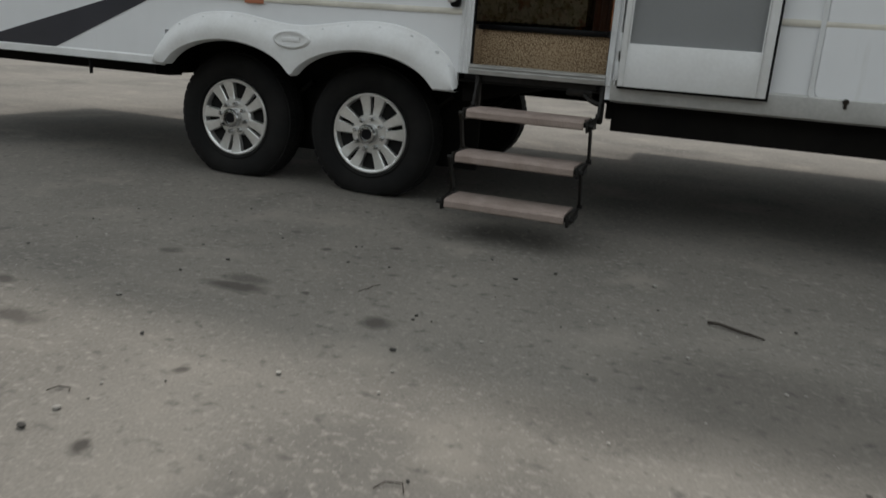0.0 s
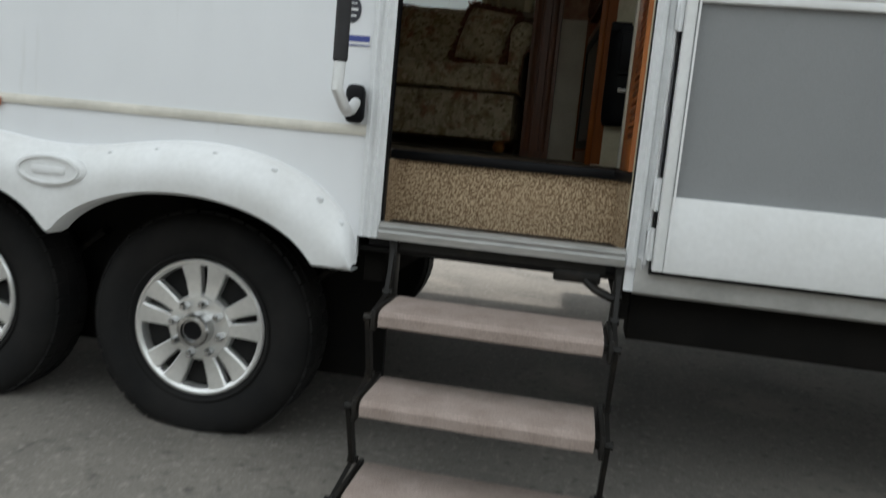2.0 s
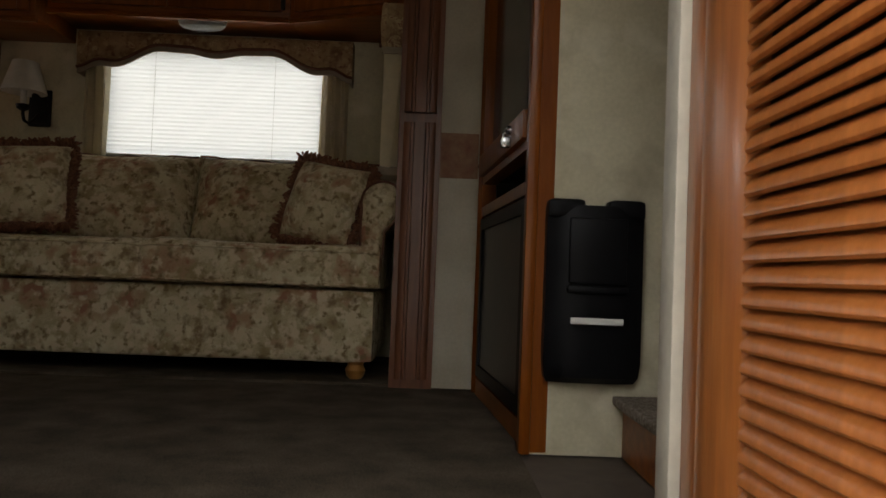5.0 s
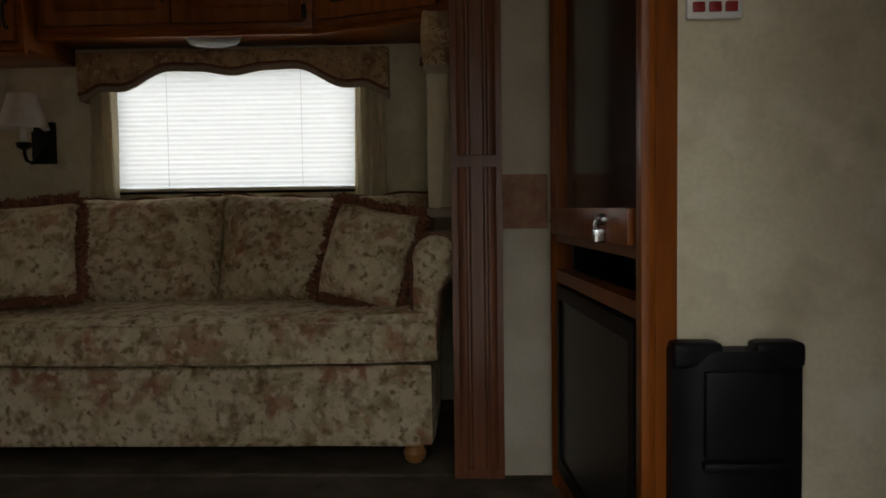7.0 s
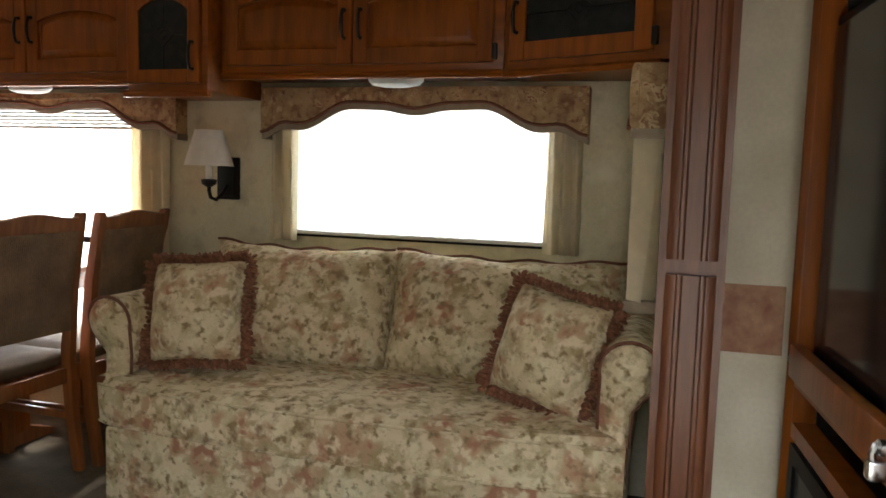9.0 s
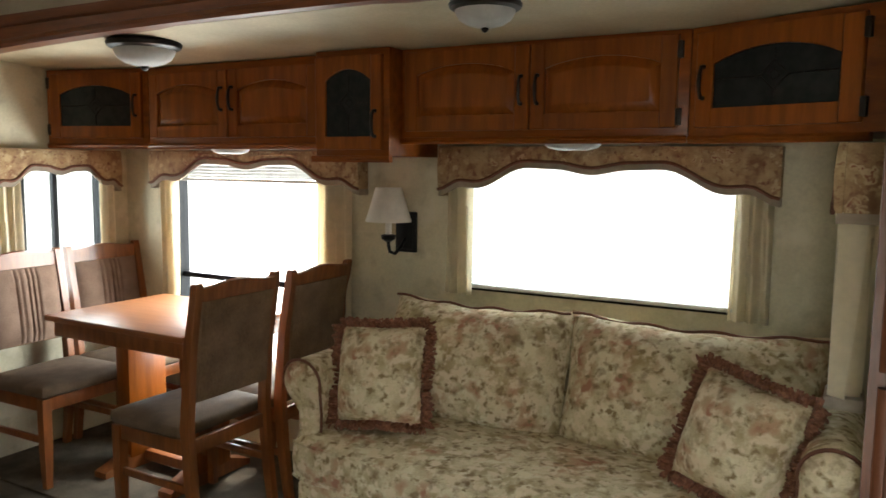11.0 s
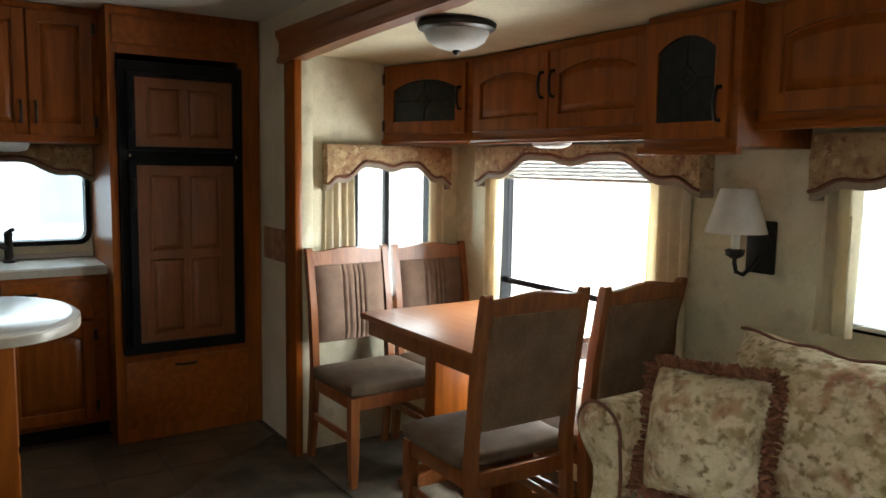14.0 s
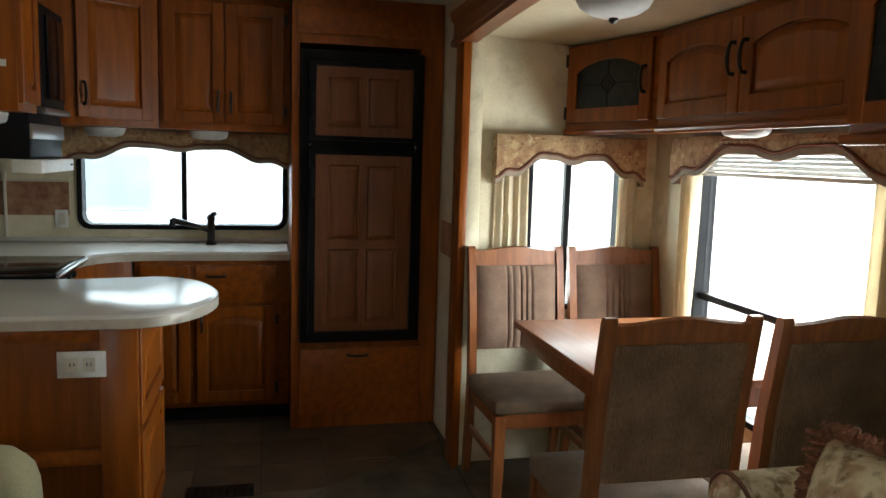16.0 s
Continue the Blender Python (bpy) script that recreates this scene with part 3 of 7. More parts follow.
# carpet runs diagonally between the entry tiles and the kitchen tiles
sheet("carpet", [(-0.10, 0.90), (-0.10, 2.415), (-4.52, 2.415), (-3.72, 1.42), (-3.45, 1.25), (-3.45, 0.052), (-1.05, 0.052), (-0.95, 0.66), (-0.35, 0.66)], FLOOR - 0.004, FLOOR + 0.004, CARPET,
      "greige cut-pile carpet, worn along the walkway", "carpet")
sheet("carpet_slide", [(SL0 + 0.01, 2.42), (SL1 - 0.01, 2.42), (SL1 - 0.01, SLY), (SL0 + 0.01, SLY)], FLOOR - 0.02, FLOOR + 0.012, CARPET,
      "greige carpet in the slide-out", "carpet")
b = boxes((SL0, SL1, 2.405, 2.43, FLOOR + 0.001, FLOOR + 0.014), bev=0.004)
tagged(new("trim_slide_edge", finish("trim_slide_edge", b, CARPET)), "carpeted lip of the slide-out floor", "trim", kind="structure")

# stepwell
b = boxes((-0.69, 0.06, 0.023, 0.213, 0.74, 0.80))
tagged(new("stepwell_floor", finish("stepwell_floor", b, BLACK)), "black rubber floor of the entry stepwell", "floor", kind="structure")
b = boxes((-0.69, -0.004, 0.205, 0.2145, 0.80, 0.985), (-0.69, -0.665, 0.052, 0.205, 0.80, 0.985))
# the side by the closet is splayed
loft(b, [[(-0.004, 0.2145, z), (-0.006, 0.200, z), (0.034, 0.026, z), (0.06, 0.026, z), (0.06, 0.2145, z)] for z in (0.80, 0.985)])
tagged(new("stepwell_lining", finish("stepwell_lining", b, STAIR_CARPET)), "speckled tan carpet lining the entry stepwell", "carpet", kind="structure")
b = bmesh.new()
box(b, -0.69, 0.0, 0.185, 0.235, 0.985, 1.016, bev=0.01)
loft(b, [[(-0.012 + q, 0.222, z), (-0.022 + q, 0.190, z), (0.022 + q, 0.028, z), (0.058, 0.028, z), (0.058, 0.222, z)] for q, z in ((0.004, 0.9855), (0.0, 0.993), (0.0, 1.010), (0.006, 1.0155))])
tagged(new("trim_step_nosing", finish("trim_step_nosing", b, BLACK)), "dark rubber nosing on the entry step", "trim", kind="structure")

# slide-out box
W3 = (-2.00, -0.885, 1.975, 2.545)
W2 = (-3.79, -2.775, 1.46, 2.53)
W1 = (2.73, 3.19, 1.76, 2.52)
W4 = (2.75, 3.15, 1.90, 2.55)
w = slab(bmesh.new(), SL0, SL1, FLOOR - 0.1, SLC, [W3, W2], SLY, SLY + 0.02, "y")
tagged(new("wall_slide_back", finish("wall_slide_back", w, WALLPAPER)), "mottled beige wallpaper behind the sofa and dinette", "wall", kind="structure")
w = slab(bmesh.new(), SL0 - 0.06, SL1 + 0.06, FLOOR - 0.15, SLC + 0.08, [W3, W2], SLY + 0.022, SLY + 0.05, "y")
tagged(new("wall_slide_shell", finish("wall_slide_shell", w, GELCOAT)), "white gelcoat outside of the slide-out", "wall", kind="structure")
w = slab(bmesh.new(), 2.425, SLY + 0.02, FLOOR - 0.1, SLC + 0.09, [W1], SL0 - 0.05, SL0, "x")
tagged(new("wall_slide_left", finish("wall_slide_left", w, WALLPAPER)), "mottled beige end wall of the slide-out by the dinette", "wall", kind="structure")
w = slab(bmesh.new(), 2.425, SLY + 0.02, FLOOR - 0.1, SLC + 0.09, [W4], SL1, SL1 + 0.05, "x")
tagged(new("wall_slide_right", finish("wall_slide_right", w, WALLPAPER)), "mottled beige end wall of the slide-out by the sofa", "wall", kind="structure")
b = bmesh.new()
# slopes up from the cabinets to the header
loft(b, [[(x, 2.421, SLC + 0.03), (x, 3.0, SLC), (x, SLY + 0.02, SLC), (x, SLY + 0.02, SLC + 0.04), (x, 3.0, SLC + 0.04), (x, 2.421, SLC + 0.07)] for x in (SL0 - 0.05, SL1 + 0.05)])
tagged(new("ceiling_slide", finish("ceiling_slide", b, SLIDE_CEIL)), "cream mottled ceiling of the slide-out", "ceiling", kind="structure")
b = boxes((SL0 - 0.05, SL1 + 0.05, 2.48, SLY + 0.05, FLOOR - 0.16, FLOOR - 0.022))
tagged(new("slide_floor_box", finish("slide_floor_box", b, GELCOAT)), "white underside box of the slide-out", "floor", kind="structure")


def fluted(bm, x0, x1, z0, z1, y, m=None):
    """A moulded flat casing, with two grooves down its length, x across, z along."""
    w = x1 - x0
    prof = [(0, 0.0), (0, 0.018), (0.08, 0.024), (0.2, 0.024), (0.24, 0.017), (0.3, 0.017), (0.34, 0.026), (0.66, 0.026), (0.7, 0.017), (0.76, 0.017), (0.8, 0.024), (0.92, 0.024), (1, 0.018), (1, 0.0)]
    loft(bm, [[(x0 + w * u, y - d, z) for u, d in prof] for z in (z0, z1)], m=m)


# wood surround of the slide-out opening
b = bmesh.new()
box(b, -0.472, -0.312, 2.385, 2.445, FLOOR, 3.09)
for z0, z1 in ((1.05, 2.007), (2.045, 3.03)):
    fluted(b, -0.452, -0.332, z0, z1, 2.386)
tagged(new("trim_slide_right", finish("trim_slide_right", b, WOOD_RED)), "tall moulded cherry-wood casing of the slide-out", "trim", kind="structure")
b = boxes((-4.199, -4.150, 2.4205, 2.480, FLOOR + 0.013, 2.955), bev=0.003)
tagged(new("wall_slide_return", finish("wall_slide_return", b, WALLPAPER)), "beige papered return behind the slide-out casing", "wall", kind="structure")
b = boxes((-4.28, -4.145, 2.385, 2.42, FLOOR, 2.965), bev=0.004)
tagged(new("trim_slide_left", finish("trim_slide_left", b, WOOD)), "upright oak casing of the slide-out by the dinette", "trim", kind="structure")
b = bmesh.new()
prof = [(2.444, 2.942), (2.372, 2.942), (2.366, 2.957), (2.372, 2.972), (2.380, 2.982), (2.380, 3.047), (2.368, 3.062), (2.362, 3.082), (2.362, 3.097), (2.444, 3.102)]
rows = []
for i in range(31):
    x = -4.33 + 4.07 * i / 30
    arch = 0.05 * max(0.0, 1 - abs((x + 2.3) / 1.9) ** 2.2)  # the lower edge is gently arched
    rows.append([(x, y, z + arch * max(0.0, min(1.0, (3.062 - z) / 0.09))) for y, z in prof])
loft(b, rows)
tagged(new("trim_slide_header", finish("trim_slide_header", b, WOOD_RED_H)), "moulded wooden header beam over the slide-out opening", "trim", kind="structure")
b = boxes((-0.311, -0.165, Y_FAR - 0.006, Y_FAR - 0.0005, 1.812, 1.985))
tagged(new("border_strip", finish("border_strip", b, BORDER)), "rose patterned wallpaper border strip", "wallpaper border", kind="structure")
b = boxes((-4.72, -4.335, Y_FAR - 0.006, Y_FAR - 0.0005, 1.95, 2.12))
tagged(new("border_strip_kitchen", finish("border_strip_kitchen", b, BORDER)), "rose patterned wallpaper border strip by the fridge", "wallpaper border", kind="structure")
b = boxes((X_REAR, X_REAR + 0.004, 0.053, 0.51, 2.07, 2.25), (X_REAR, X_REAR + 0.004, 1.66, 1.675, 2.07, 2.25))
tagged(new("border_strip_backsplash", finish("border_strip_backsplash", b, BORDER)), "rose patterned border above the kitchen counter", "wallpaper border", kind="structure")
b = boxes((X_REAR + 0.001, X_REAR + 0.012, 0.19, 0.205, 1.93, 2.3), (X_REAR + 0.001, X_REAR + 0.008, 0.053, 0.51, 2.252, 2.262), bev=0.002)
tagged(new("trim_backsplash", finish("trim_backsplash", b, WHITE_TRIM)), "cream batten strips on the kitchen wall", "trim", kind="structure")

# partition with the television cabinet, and the bedroom stair beside it
w = slab(bmesh.new(), -0.075, 1.2, FLOOR, CEIL, [], 1.41, 1.44, "y")
tagged(new("wall_partition", finish("wall_partition", w, WALLPAPER)), "mottled beige wallpaper partition beside the stair", "wall", kind="structure")
w = slab(bmesh.new(), 0.053, 1.41, FLOOR, CEIL, [], 1.2, 1.24, "x")
tagged(new("wall_stair_end", finish("wall_stair_end", w, WALLPAPER)), "plain wallpaper wall closing the stair", "wall", kind="structure")
w = slab(bmesh.new(), 0.052, 1.2, FLOOR, CEIL, [], 0.62, 0.65, "y")
tagged(new("wall_closet", finish("wall_closet", w, WALLPAPER)), "beige side wall of the entry closet", "wall", kind="structure")
b = boxes((0.005, 0.052, 0.605, 0.665, FLOOR + 0.006, CEIL), bev=0.004)
tagged(new("trim_closet_corner", finish("trim_closet_corner", b, WHITE_TRIM)), "cream corner batten beside the closet door", "trim", kind="structure")
for x, z in ((0.13, 1.165), (0.362, 1.335), (0.392, 1.565)):
    b = bmesh.new()
    loft(b, [[(x + 0.02, yy, FLOOR + 0.001), (x + 0.02, yy, z - 0.03), (1.19, yy, z - 0.03), (1.19, yy, FLOOR + 0.001)] for yy in (0.655, 1.405)])
    st = thing("stair_step", "carpeted bedroom stair step with a wooden riser", "step", (x, 1.03, FLOOR), "bedroom stair")
    part("riser", b, WOOD_H if z < 1.5 else GREY_STEP_CARPET, st, "oak riser" if z < 1.5 else "carpeted riser")
    b = bmesh.new()
    block(b, x - 0.012, 1.19 - 0.002 * z, 0.655, 1.405, z - 0.032, z, r=0.014, n=4)
    part("tread", b, GREY_STEP_CARPET, st, "speckled carpet tread")
bd = thing("bedroom_door", "closed reddish-brown panelled bedroom door at the head of the stair", "door", (0.41, 1.03, 1.566))
part("jamb", boxes((0.383, 0.42, 1.345, 1.408, 1.566, 3.2), bev=0.004), WOOD, bd)
part("jamb", boxes((0.383, 0.42, 0.652, 0.71, 1.566, 3.2), bev=0.004), WOOD, bd)
b = boxes((0.407, 0.437, 0.71, 1.345, 1.572, 3.2))
for y0, y1, z0, z1 in ((0.71, 0.79, 1.572, 3.2), (1.265, 1.345, 1.572, 3.2), (0.79, 1.265, 1.572, 1.66), (0.79, 1.265, 2.3, 2.38)):
    box(b, 0.398, 0.408, y0, y1, z0, z1, bev=0.003)
part("leaf", b, WOOD_RED, bd)
b = bmesh.new()
lathe(b, [(0.012, 0), (0.012, 0.02), (0.022, 0.03), (0.022, 0.045), (0.012, 0.052)], 16, m=pose(0.398, 1.29, 1.66, 0, -90))
part("knob", b, BRONZE, bd, "dark door knob")

# underside, cut away over the wheels
ub = tagged(new("underbelly"), "black chassis and underbelly of the trailer", "chassis", kind="structure")
for x0, x1, y0, y1 in ((X_REAR - 0.05, -2.661, 0.023, Y_FAR + 0.03), (-2.66, -0.72, 0.471, Y_FAR + 0.03), (-0.719, X_FRONT, 0.023, Y_FAR + 0.03)):
    part("belly_pan", boxes((x0, x1, y0, y1, 0.72, 0.735), bev=0.004), DARK_UNDER, ub)
for x0, x1, y0, y1, z0 in ((0.061, X_FRONT, 0.10, 0.22, 0.545), (-5.3, X_FRONT, 2.15, 2.27, 0.545), (-5.3, -2.75, 0.30, 0.42, 0.575)):
    part("frame_rail", boxes((x0, x1, y0, y1, z0, 0.719), bev=0.004), DARK_UNDER, ub)
for x0, x1, z0 in ((-0.72, -0.66, 0.62), (0.03, 0.06, 0.6)):
    part("cross_member", boxes((x0, x1, 0.1, 2.149, z0, 0.719), bev=0.004), DARK_UNDER, ub)
# unseen box, added to keep the sun off the ground beneath the trailer
b = boxes((-0.36, X_FRONT - 0.3, Y_FAR + 0.035, Y_FAR + 1.5, 0.66, 3.1), bev=0.01)
tagged(new("wall_unseen_shade_box", finish("wall_unseen_shade_box", b, GELCOAT)), "unseen white box added to shade the ground under the trailer", "wall", kind="structure")

# ---- outside of the trailer ----
def outline_trim(x0, x1, z, r=0.008):
    bm = bmesh.new()
    loft(bm, [[(x, -0.001, z - 0.014), (x, -0.006, z - 0.014), (x, -0.009, z - 0.004), (x, -0.009, z + 0.004), (x, -0.006, z + 0.014), (x, -0.001, z + 0.014)] for x in (x0, x1)])
    return bm


WARM_TRIM = mat("aged_vinyl_moulding", (0.66, 0.63, 0.56), 0.4, scale=6, fine=0.04)
for nm, a, z in (("trim_belt_rear", (-5.4, -0.70), 1.06), ("trim_belt_front", (0.74, 4.1), 1.10)):
    tagged(new(nm, finish(nm, outline_trim(*a, z), WARM_TRIM)), "off-white horizontal belt moulding on the trailer side", "trim", kind="structure")
b = bmesh.new()
loft(b, [[(x, 0.0, 0.80), (x, -0.012, 0.79), (x, -0.016, 0.74), (x, -0.004, 0.70), (x, 0.02, 0.69), (x, 0.02, 0.80)] for x in (0.055, 4.1)])
tagged(new("trim_skirt_front", finish("trim_skirt_front", b, GREY_SKIRT)), "rolled grey-white lower skirt rail", "trim", kind="structure")
b = bmesh.new()
loft(b, [[(x, 0.0, 0.71), (x, -0.008, 0.70), (x, -0.008, 0.66), (x, 0.02, 0.655), (x, 0.02, 0.71)] for x in (-5.4, -2.55)])
tagged(new("trim_skirt_rear", finish("trim_skirt_rear", b, SKIRT_WHITE)), "white lower skirt rail behind the wheels", "trim", kind="structure")

# dark swoosh decal
for pts in ([(-4.7, 0.662), (-3.46, 0.662), (-2.62, 1.03), (-2.86, 1.03), (-3.85, 0.755), (-4.7, 0.70)], [(-2.78, 1.075), (-2.56, 1.075), (-2.22, 1.20), (-2.32, 1.19)]):
    b = bmesh.new()
    prism(b, pts, -0.0035, -0.0005)
    solo("swoosh_decal", b, DECAL_DARK, "charcoal swoosh decal on the white trailer side", "decal", group="side decals")
b = boxes((-1.98, -1.86, -0.014, -0.0095, 1.035, 1.06), bev=0.002)
solo("marker_reflector", b, AMBER, "small faded red side reflector on the belt moulding", "reflector")
b = bmesh.new()
block(b, 0.82, 0.99, -0.028, -0.0005, 1.33, 1.40, r=0.012, n=3)
solo("porch_light", b, WARM_TRIM, "small cream porch light on the trailer side", "light")

# entry door frame: extruded aluminium
fr = thing("door_frame", "white aluminium door frame round the trailer entrance", "door frame", (-0.315, 0, 0.78))
for nm, x0, x1 in (("jamb", -0.715, -0.655), ("jamb", 0.025, 0.082)):
    b = bmesh.new()
    prof = [(0, 0.022), (0, -0.010), (0.2, -0.014), (0.3, -0.008), (0.42, -0.008), (0.5, -0.016), (0.62, -0.016), (0.7, -0.010), (0.9, -0.012), (1, -0.006), (1, 0.022)]
    w_ = x1 - x0
    loft(b, [[(x0 + (u if x0 < -0.3 else 1 - u) * w_, y - 0.001, z) for u, y in prof] for z in (0.765, 2.76)])
    part(nm, b, ALU, fr)
    b = boxes((x0 + (w_ - 0.006 if x0 < -0.3 else -0.003), x1 + (0.006 if x0 < -0.3 else -w_ + 0.006), -0.004, 0.024, 0.81, 2.72))
    part("gasket", b, BLACK, fr, "black rubber door gasket")
part("head", boxes((-0.655, 0.025, -0.014, 0.022, 2.72, 2.76), bev=0.003), ALU, fr)
b = bmesh.new()
prof = [(0.03, 0.765), (-0.018, 0.765), (-0.022, 0.785), (-0.016, 0.79), (-0.02, 0.80), (-0.012, 0.803), (-0.012, 0.812), (0.0, 0.814), (0.03, 0.806)]
loft(b, [[(x, y, z) for y, z in prof] for x in (-0.655, 0.025)])
part("threshold", b, ALU_RAW, fr, "worn aluminium threshold")

# door leaf, swung open flat against the side
dl = thing("trailer_door", "white trailer door with a grey screen, swung fully open", "door", (0.38, -0.06, 0.775))
D0, D1, DZ0, DZ1 = 0.09, 0.735, 0.77, 2.70
b = boxes((D0, D1, -0.042, -0.024, DZ0, DZ1), bev=0.004)
part("outer_leaf", b, GELCOAT, dl)
b = bmesh.new()
ring(b, [(D0 - 0.003, DZ0 - 0.012), (D1 + 0.012, DZ0 - 0.012), (D1 + 0.012, DZ1), (D0 - 0.003, DZ1)], [(D0 + 0.02, DZ0 + 0.02), (D1 - 0.02, DZ0 + 0.02), (D1 - 0.02, DZ1 - 0.02), (D0 + 0.02, DZ1 - 0.02)], -0.05, -0.018)
part("seal", b, BLACK, dl, "black rubber edge seal")
part("hinge_leaf", boxes((0.070, 0.079, -0.040, -0.0175, DZ0 + 0.01, DZ1), bev=0.002), ALU, dl, "long white hinge leaf")
SZ0, SZ1, SX0, SX1 = 0.965, 1.447, 0.118, 0.695
b = bmesh.new()
box(b, D0, SX0, -0.075, -0.045, DZ0, DZ1, bev=0.005)
box(b, SX1, D1, -0.075, -0.045, DZ0, DZ1, bev=0.005)
box(b, SX0, SX1, -0.075, -0.045, DZ0, SZ0, bev=0.003)
box(b, SX0, SX1, -0.075, -0.045, DZ1 - 0.06, DZ1, bev=0.003)
box(b, SX0, SX1, -0.073, -0.045, SZ1, SZ1 + 0.022, bev=0.003)
for x_ in (SX0 + 0.002, SX1 - 0.007):
    box(b, x_, x_ + 0.005, -0.079, -0.07, DZ0 + 0.02, DZ1 - 0.02)
part("screen_frame", b, SKIRT_WHITE, dl)
b = boxes((SX0, SX1, -0.056, -0.052, SZ0, SZ1))
part("lower_screen", b, SCREEN, dl, "grey insect screen")
b = boxes((SX0, 0.337, -0.056, -0.052, SZ1 + 0.022, DZ1 - 0.06), (0.62, SX1, -0.056, -0.052, 1.9, DZ1 - 0.06))
part("upper_screen", b, SCREEN, dl, "grey insect screen")
b = bmesh.new()
box(b, 0.337, SX1, -0.074, -0.05, SZ1 + 0.022, 1.86, bev=0.004)
part("latch_panel", b, SKIRT_WHITE, dl)
b = bmesh.new()
prism(b, round_rect(0.36, 0.675, 1.485, 1.80, 0.05), -0.086, -0.072, bev=0.008)
prism(b, round_rect(0.415, 0.43, 1.50, 1.78, 0.007, 3), -0.092, -0.084, bev=0.003)
part("sliding_panel", b, SKIRT_WHITE, dl, "moulded white sliding latch cover")
for z in (0.80, 0.93, 1.38, 1.52, 1.66, 2.1, 2.5):
    b = boxes((0.07, 0.094, -0.05, -0.012, z, z + 0.075), bev=0.003)
    tube(b, [(0.083, -0.056, z - 0.005), (0.083, -0.056, z + 0.08)], 0.007, 8)
    part("hinge", b, ALU, dl)

# folding grab handle
gh = thing("grab_handle", "folding white grab handle with a black foam grip", "handle", (-0.80, -0.05, 1.060))
b = bmesh.new()
pts = [(-0.745, -0.03, 1.135), (-0.722, -0.14, 1.110), (-0.708, -0.22, 1.103), (-0.704, -0.265, 1.115), (-0.714, -0.293, 1.150), (-0.714, -0.285, 1.210), (-0.714, -0.285, 1.500), (-0.704, -0.295, 1.570), (-0.708, -0.27, 1.620), (-0.722, -0.17, 1.680), (-0.745, -0.03, 1.705)]
tube(b, pts, 0.0145, 12)
part("rail", b, SKIRT_WHITE, gh)
b = bmesh.new()
tube(b, [(-0.714, -0.285, 1.215), (-0.714, -0.285, 1.220), (-0.714, -0.285, 1.493), (-0.714, -0.285, 1.498)], [0.014, 0.0178, 0.0178, 0.014], 14)
part("grip", b, GRIP, gh, "black foam grip")
for z in (1.078, 1.657):
    b = bmesh.new()
    block(b, -0.775, -0.722, -0.045, -0.0005, z, z + 0.105, r=0.018, n=4)
    part("bracket", b, BLACK, gh, "black plastic bracket")


def words(text, x, z, size, material, parent, name="lettering", y=-0.0045):
    c = bpy.data.curves.new(name, "FONT")
    c.body, c.size, c.extrude, c.align_x = text, size, 0.0003, "CENTER"
    tmp = bpy.data.objects.new(name, c)
    me = bpy.data.meshes.new_from_object(tmp)
    bpy.data.objects.remove(tmp)
    me.transform(pose(x, y, z, 90) if parent is None else Matrix.Translation(-ORIGIN[parent.name]) @ pose(x, y, z, 90))
    me.materials.append(material)
    ob = new(name, me)
    ob.parent = parent
    return ob


# stickers beside the door
def oval(cx, cz, a, c, n=28):
    return [(cx + a * math.cos(math.tau * i / n), cz + c * math.sin(math.tau * i / n)) for i in range(n)]


WHITE_INK = mat("white_ink", (0.7, 0.7, 0.7), 0.5, scale=9)
DARK_INK = mat("dark_ink", (0.10, 0.11, 0.14), 0.5, scale=9)
b = bmesh.new()
prism(b, oval(-0.797, 1.556, 0.081, 0.033), -0.003, -0.0005)
s1 = solo("oval_badge", b, DECAL_TAN, "copper oval maker's badge beside the door", "sticker")
part("emblem", boxes((-0.85, -0.745, -0.0036, -0.003, 1.553, 1.559), (-0.83, -0.76, -0.0036, -0.003, 1.537, 1.542)), TWIG, s1, "dark script bar")
s2 = solo("equipment_sticker", boxes((-0.825, -0.720, -0.003, -0.0005, 1.467, 1.507)), DECAL_DARK, "black and white rectangular sticker reading total surround aluminum plus", "sticker")
words("TOTAL", -0.792, 1.4935, 0.0145, WHITE_INK, s2, y=-0.0036)
words("SURROUND", -0.792, 1.4815, 0.012, WHITE_INK, s2, y=-0.0036)
words("ALUMINUM PLUS", -0.775, 1.4695, 0.0125, WHITE_INK, s2, y=-0.0036)
part("emblem", boxes((-0.762, -0.726, -0.0034, -0.003, 1.485, 1.503), bev=0.0), DECAL_GREY, s2, "grey drawing of a trailer")
s3 = solo("insulation_sticker", boxes((-0.820, -0.735, -0.0028, -0.0005, 1.43, 1.462)), mat("clear_film", (0.70, 0.71, 0.735), 0.35, scale=9), "pale sticker reading Arctic Insulation Package", "sticker")
words("Arctic Insulation", -0.777, 1.449, 0.0125, DARK_INK, s3, y=-0.0032)
words("Package", -0.777, 1.436, 0.0125, DARK_INK, s3, y=-0.0032)
b = bmesh.new()
prism(b, oval(-0.782, 1.385, 0.025, 0.035), -0.003, -0.0005)
s4 = solo("oval_seal_sticker", b, DECAL_DARK, "black oval certification sticker with pale bars", "sticker")
part("bar", boxes((-0.798, -0.766, -0.0036, -0.003, 1.382, 1.389), (-0.794, -0.770, -0.0036, -0.003, 1.366, 1.371), (-0.795, -0.769, -0.0036, -0.003, 1.40, 1.403)), WHITE_INK, s4, "pale bars of small print")
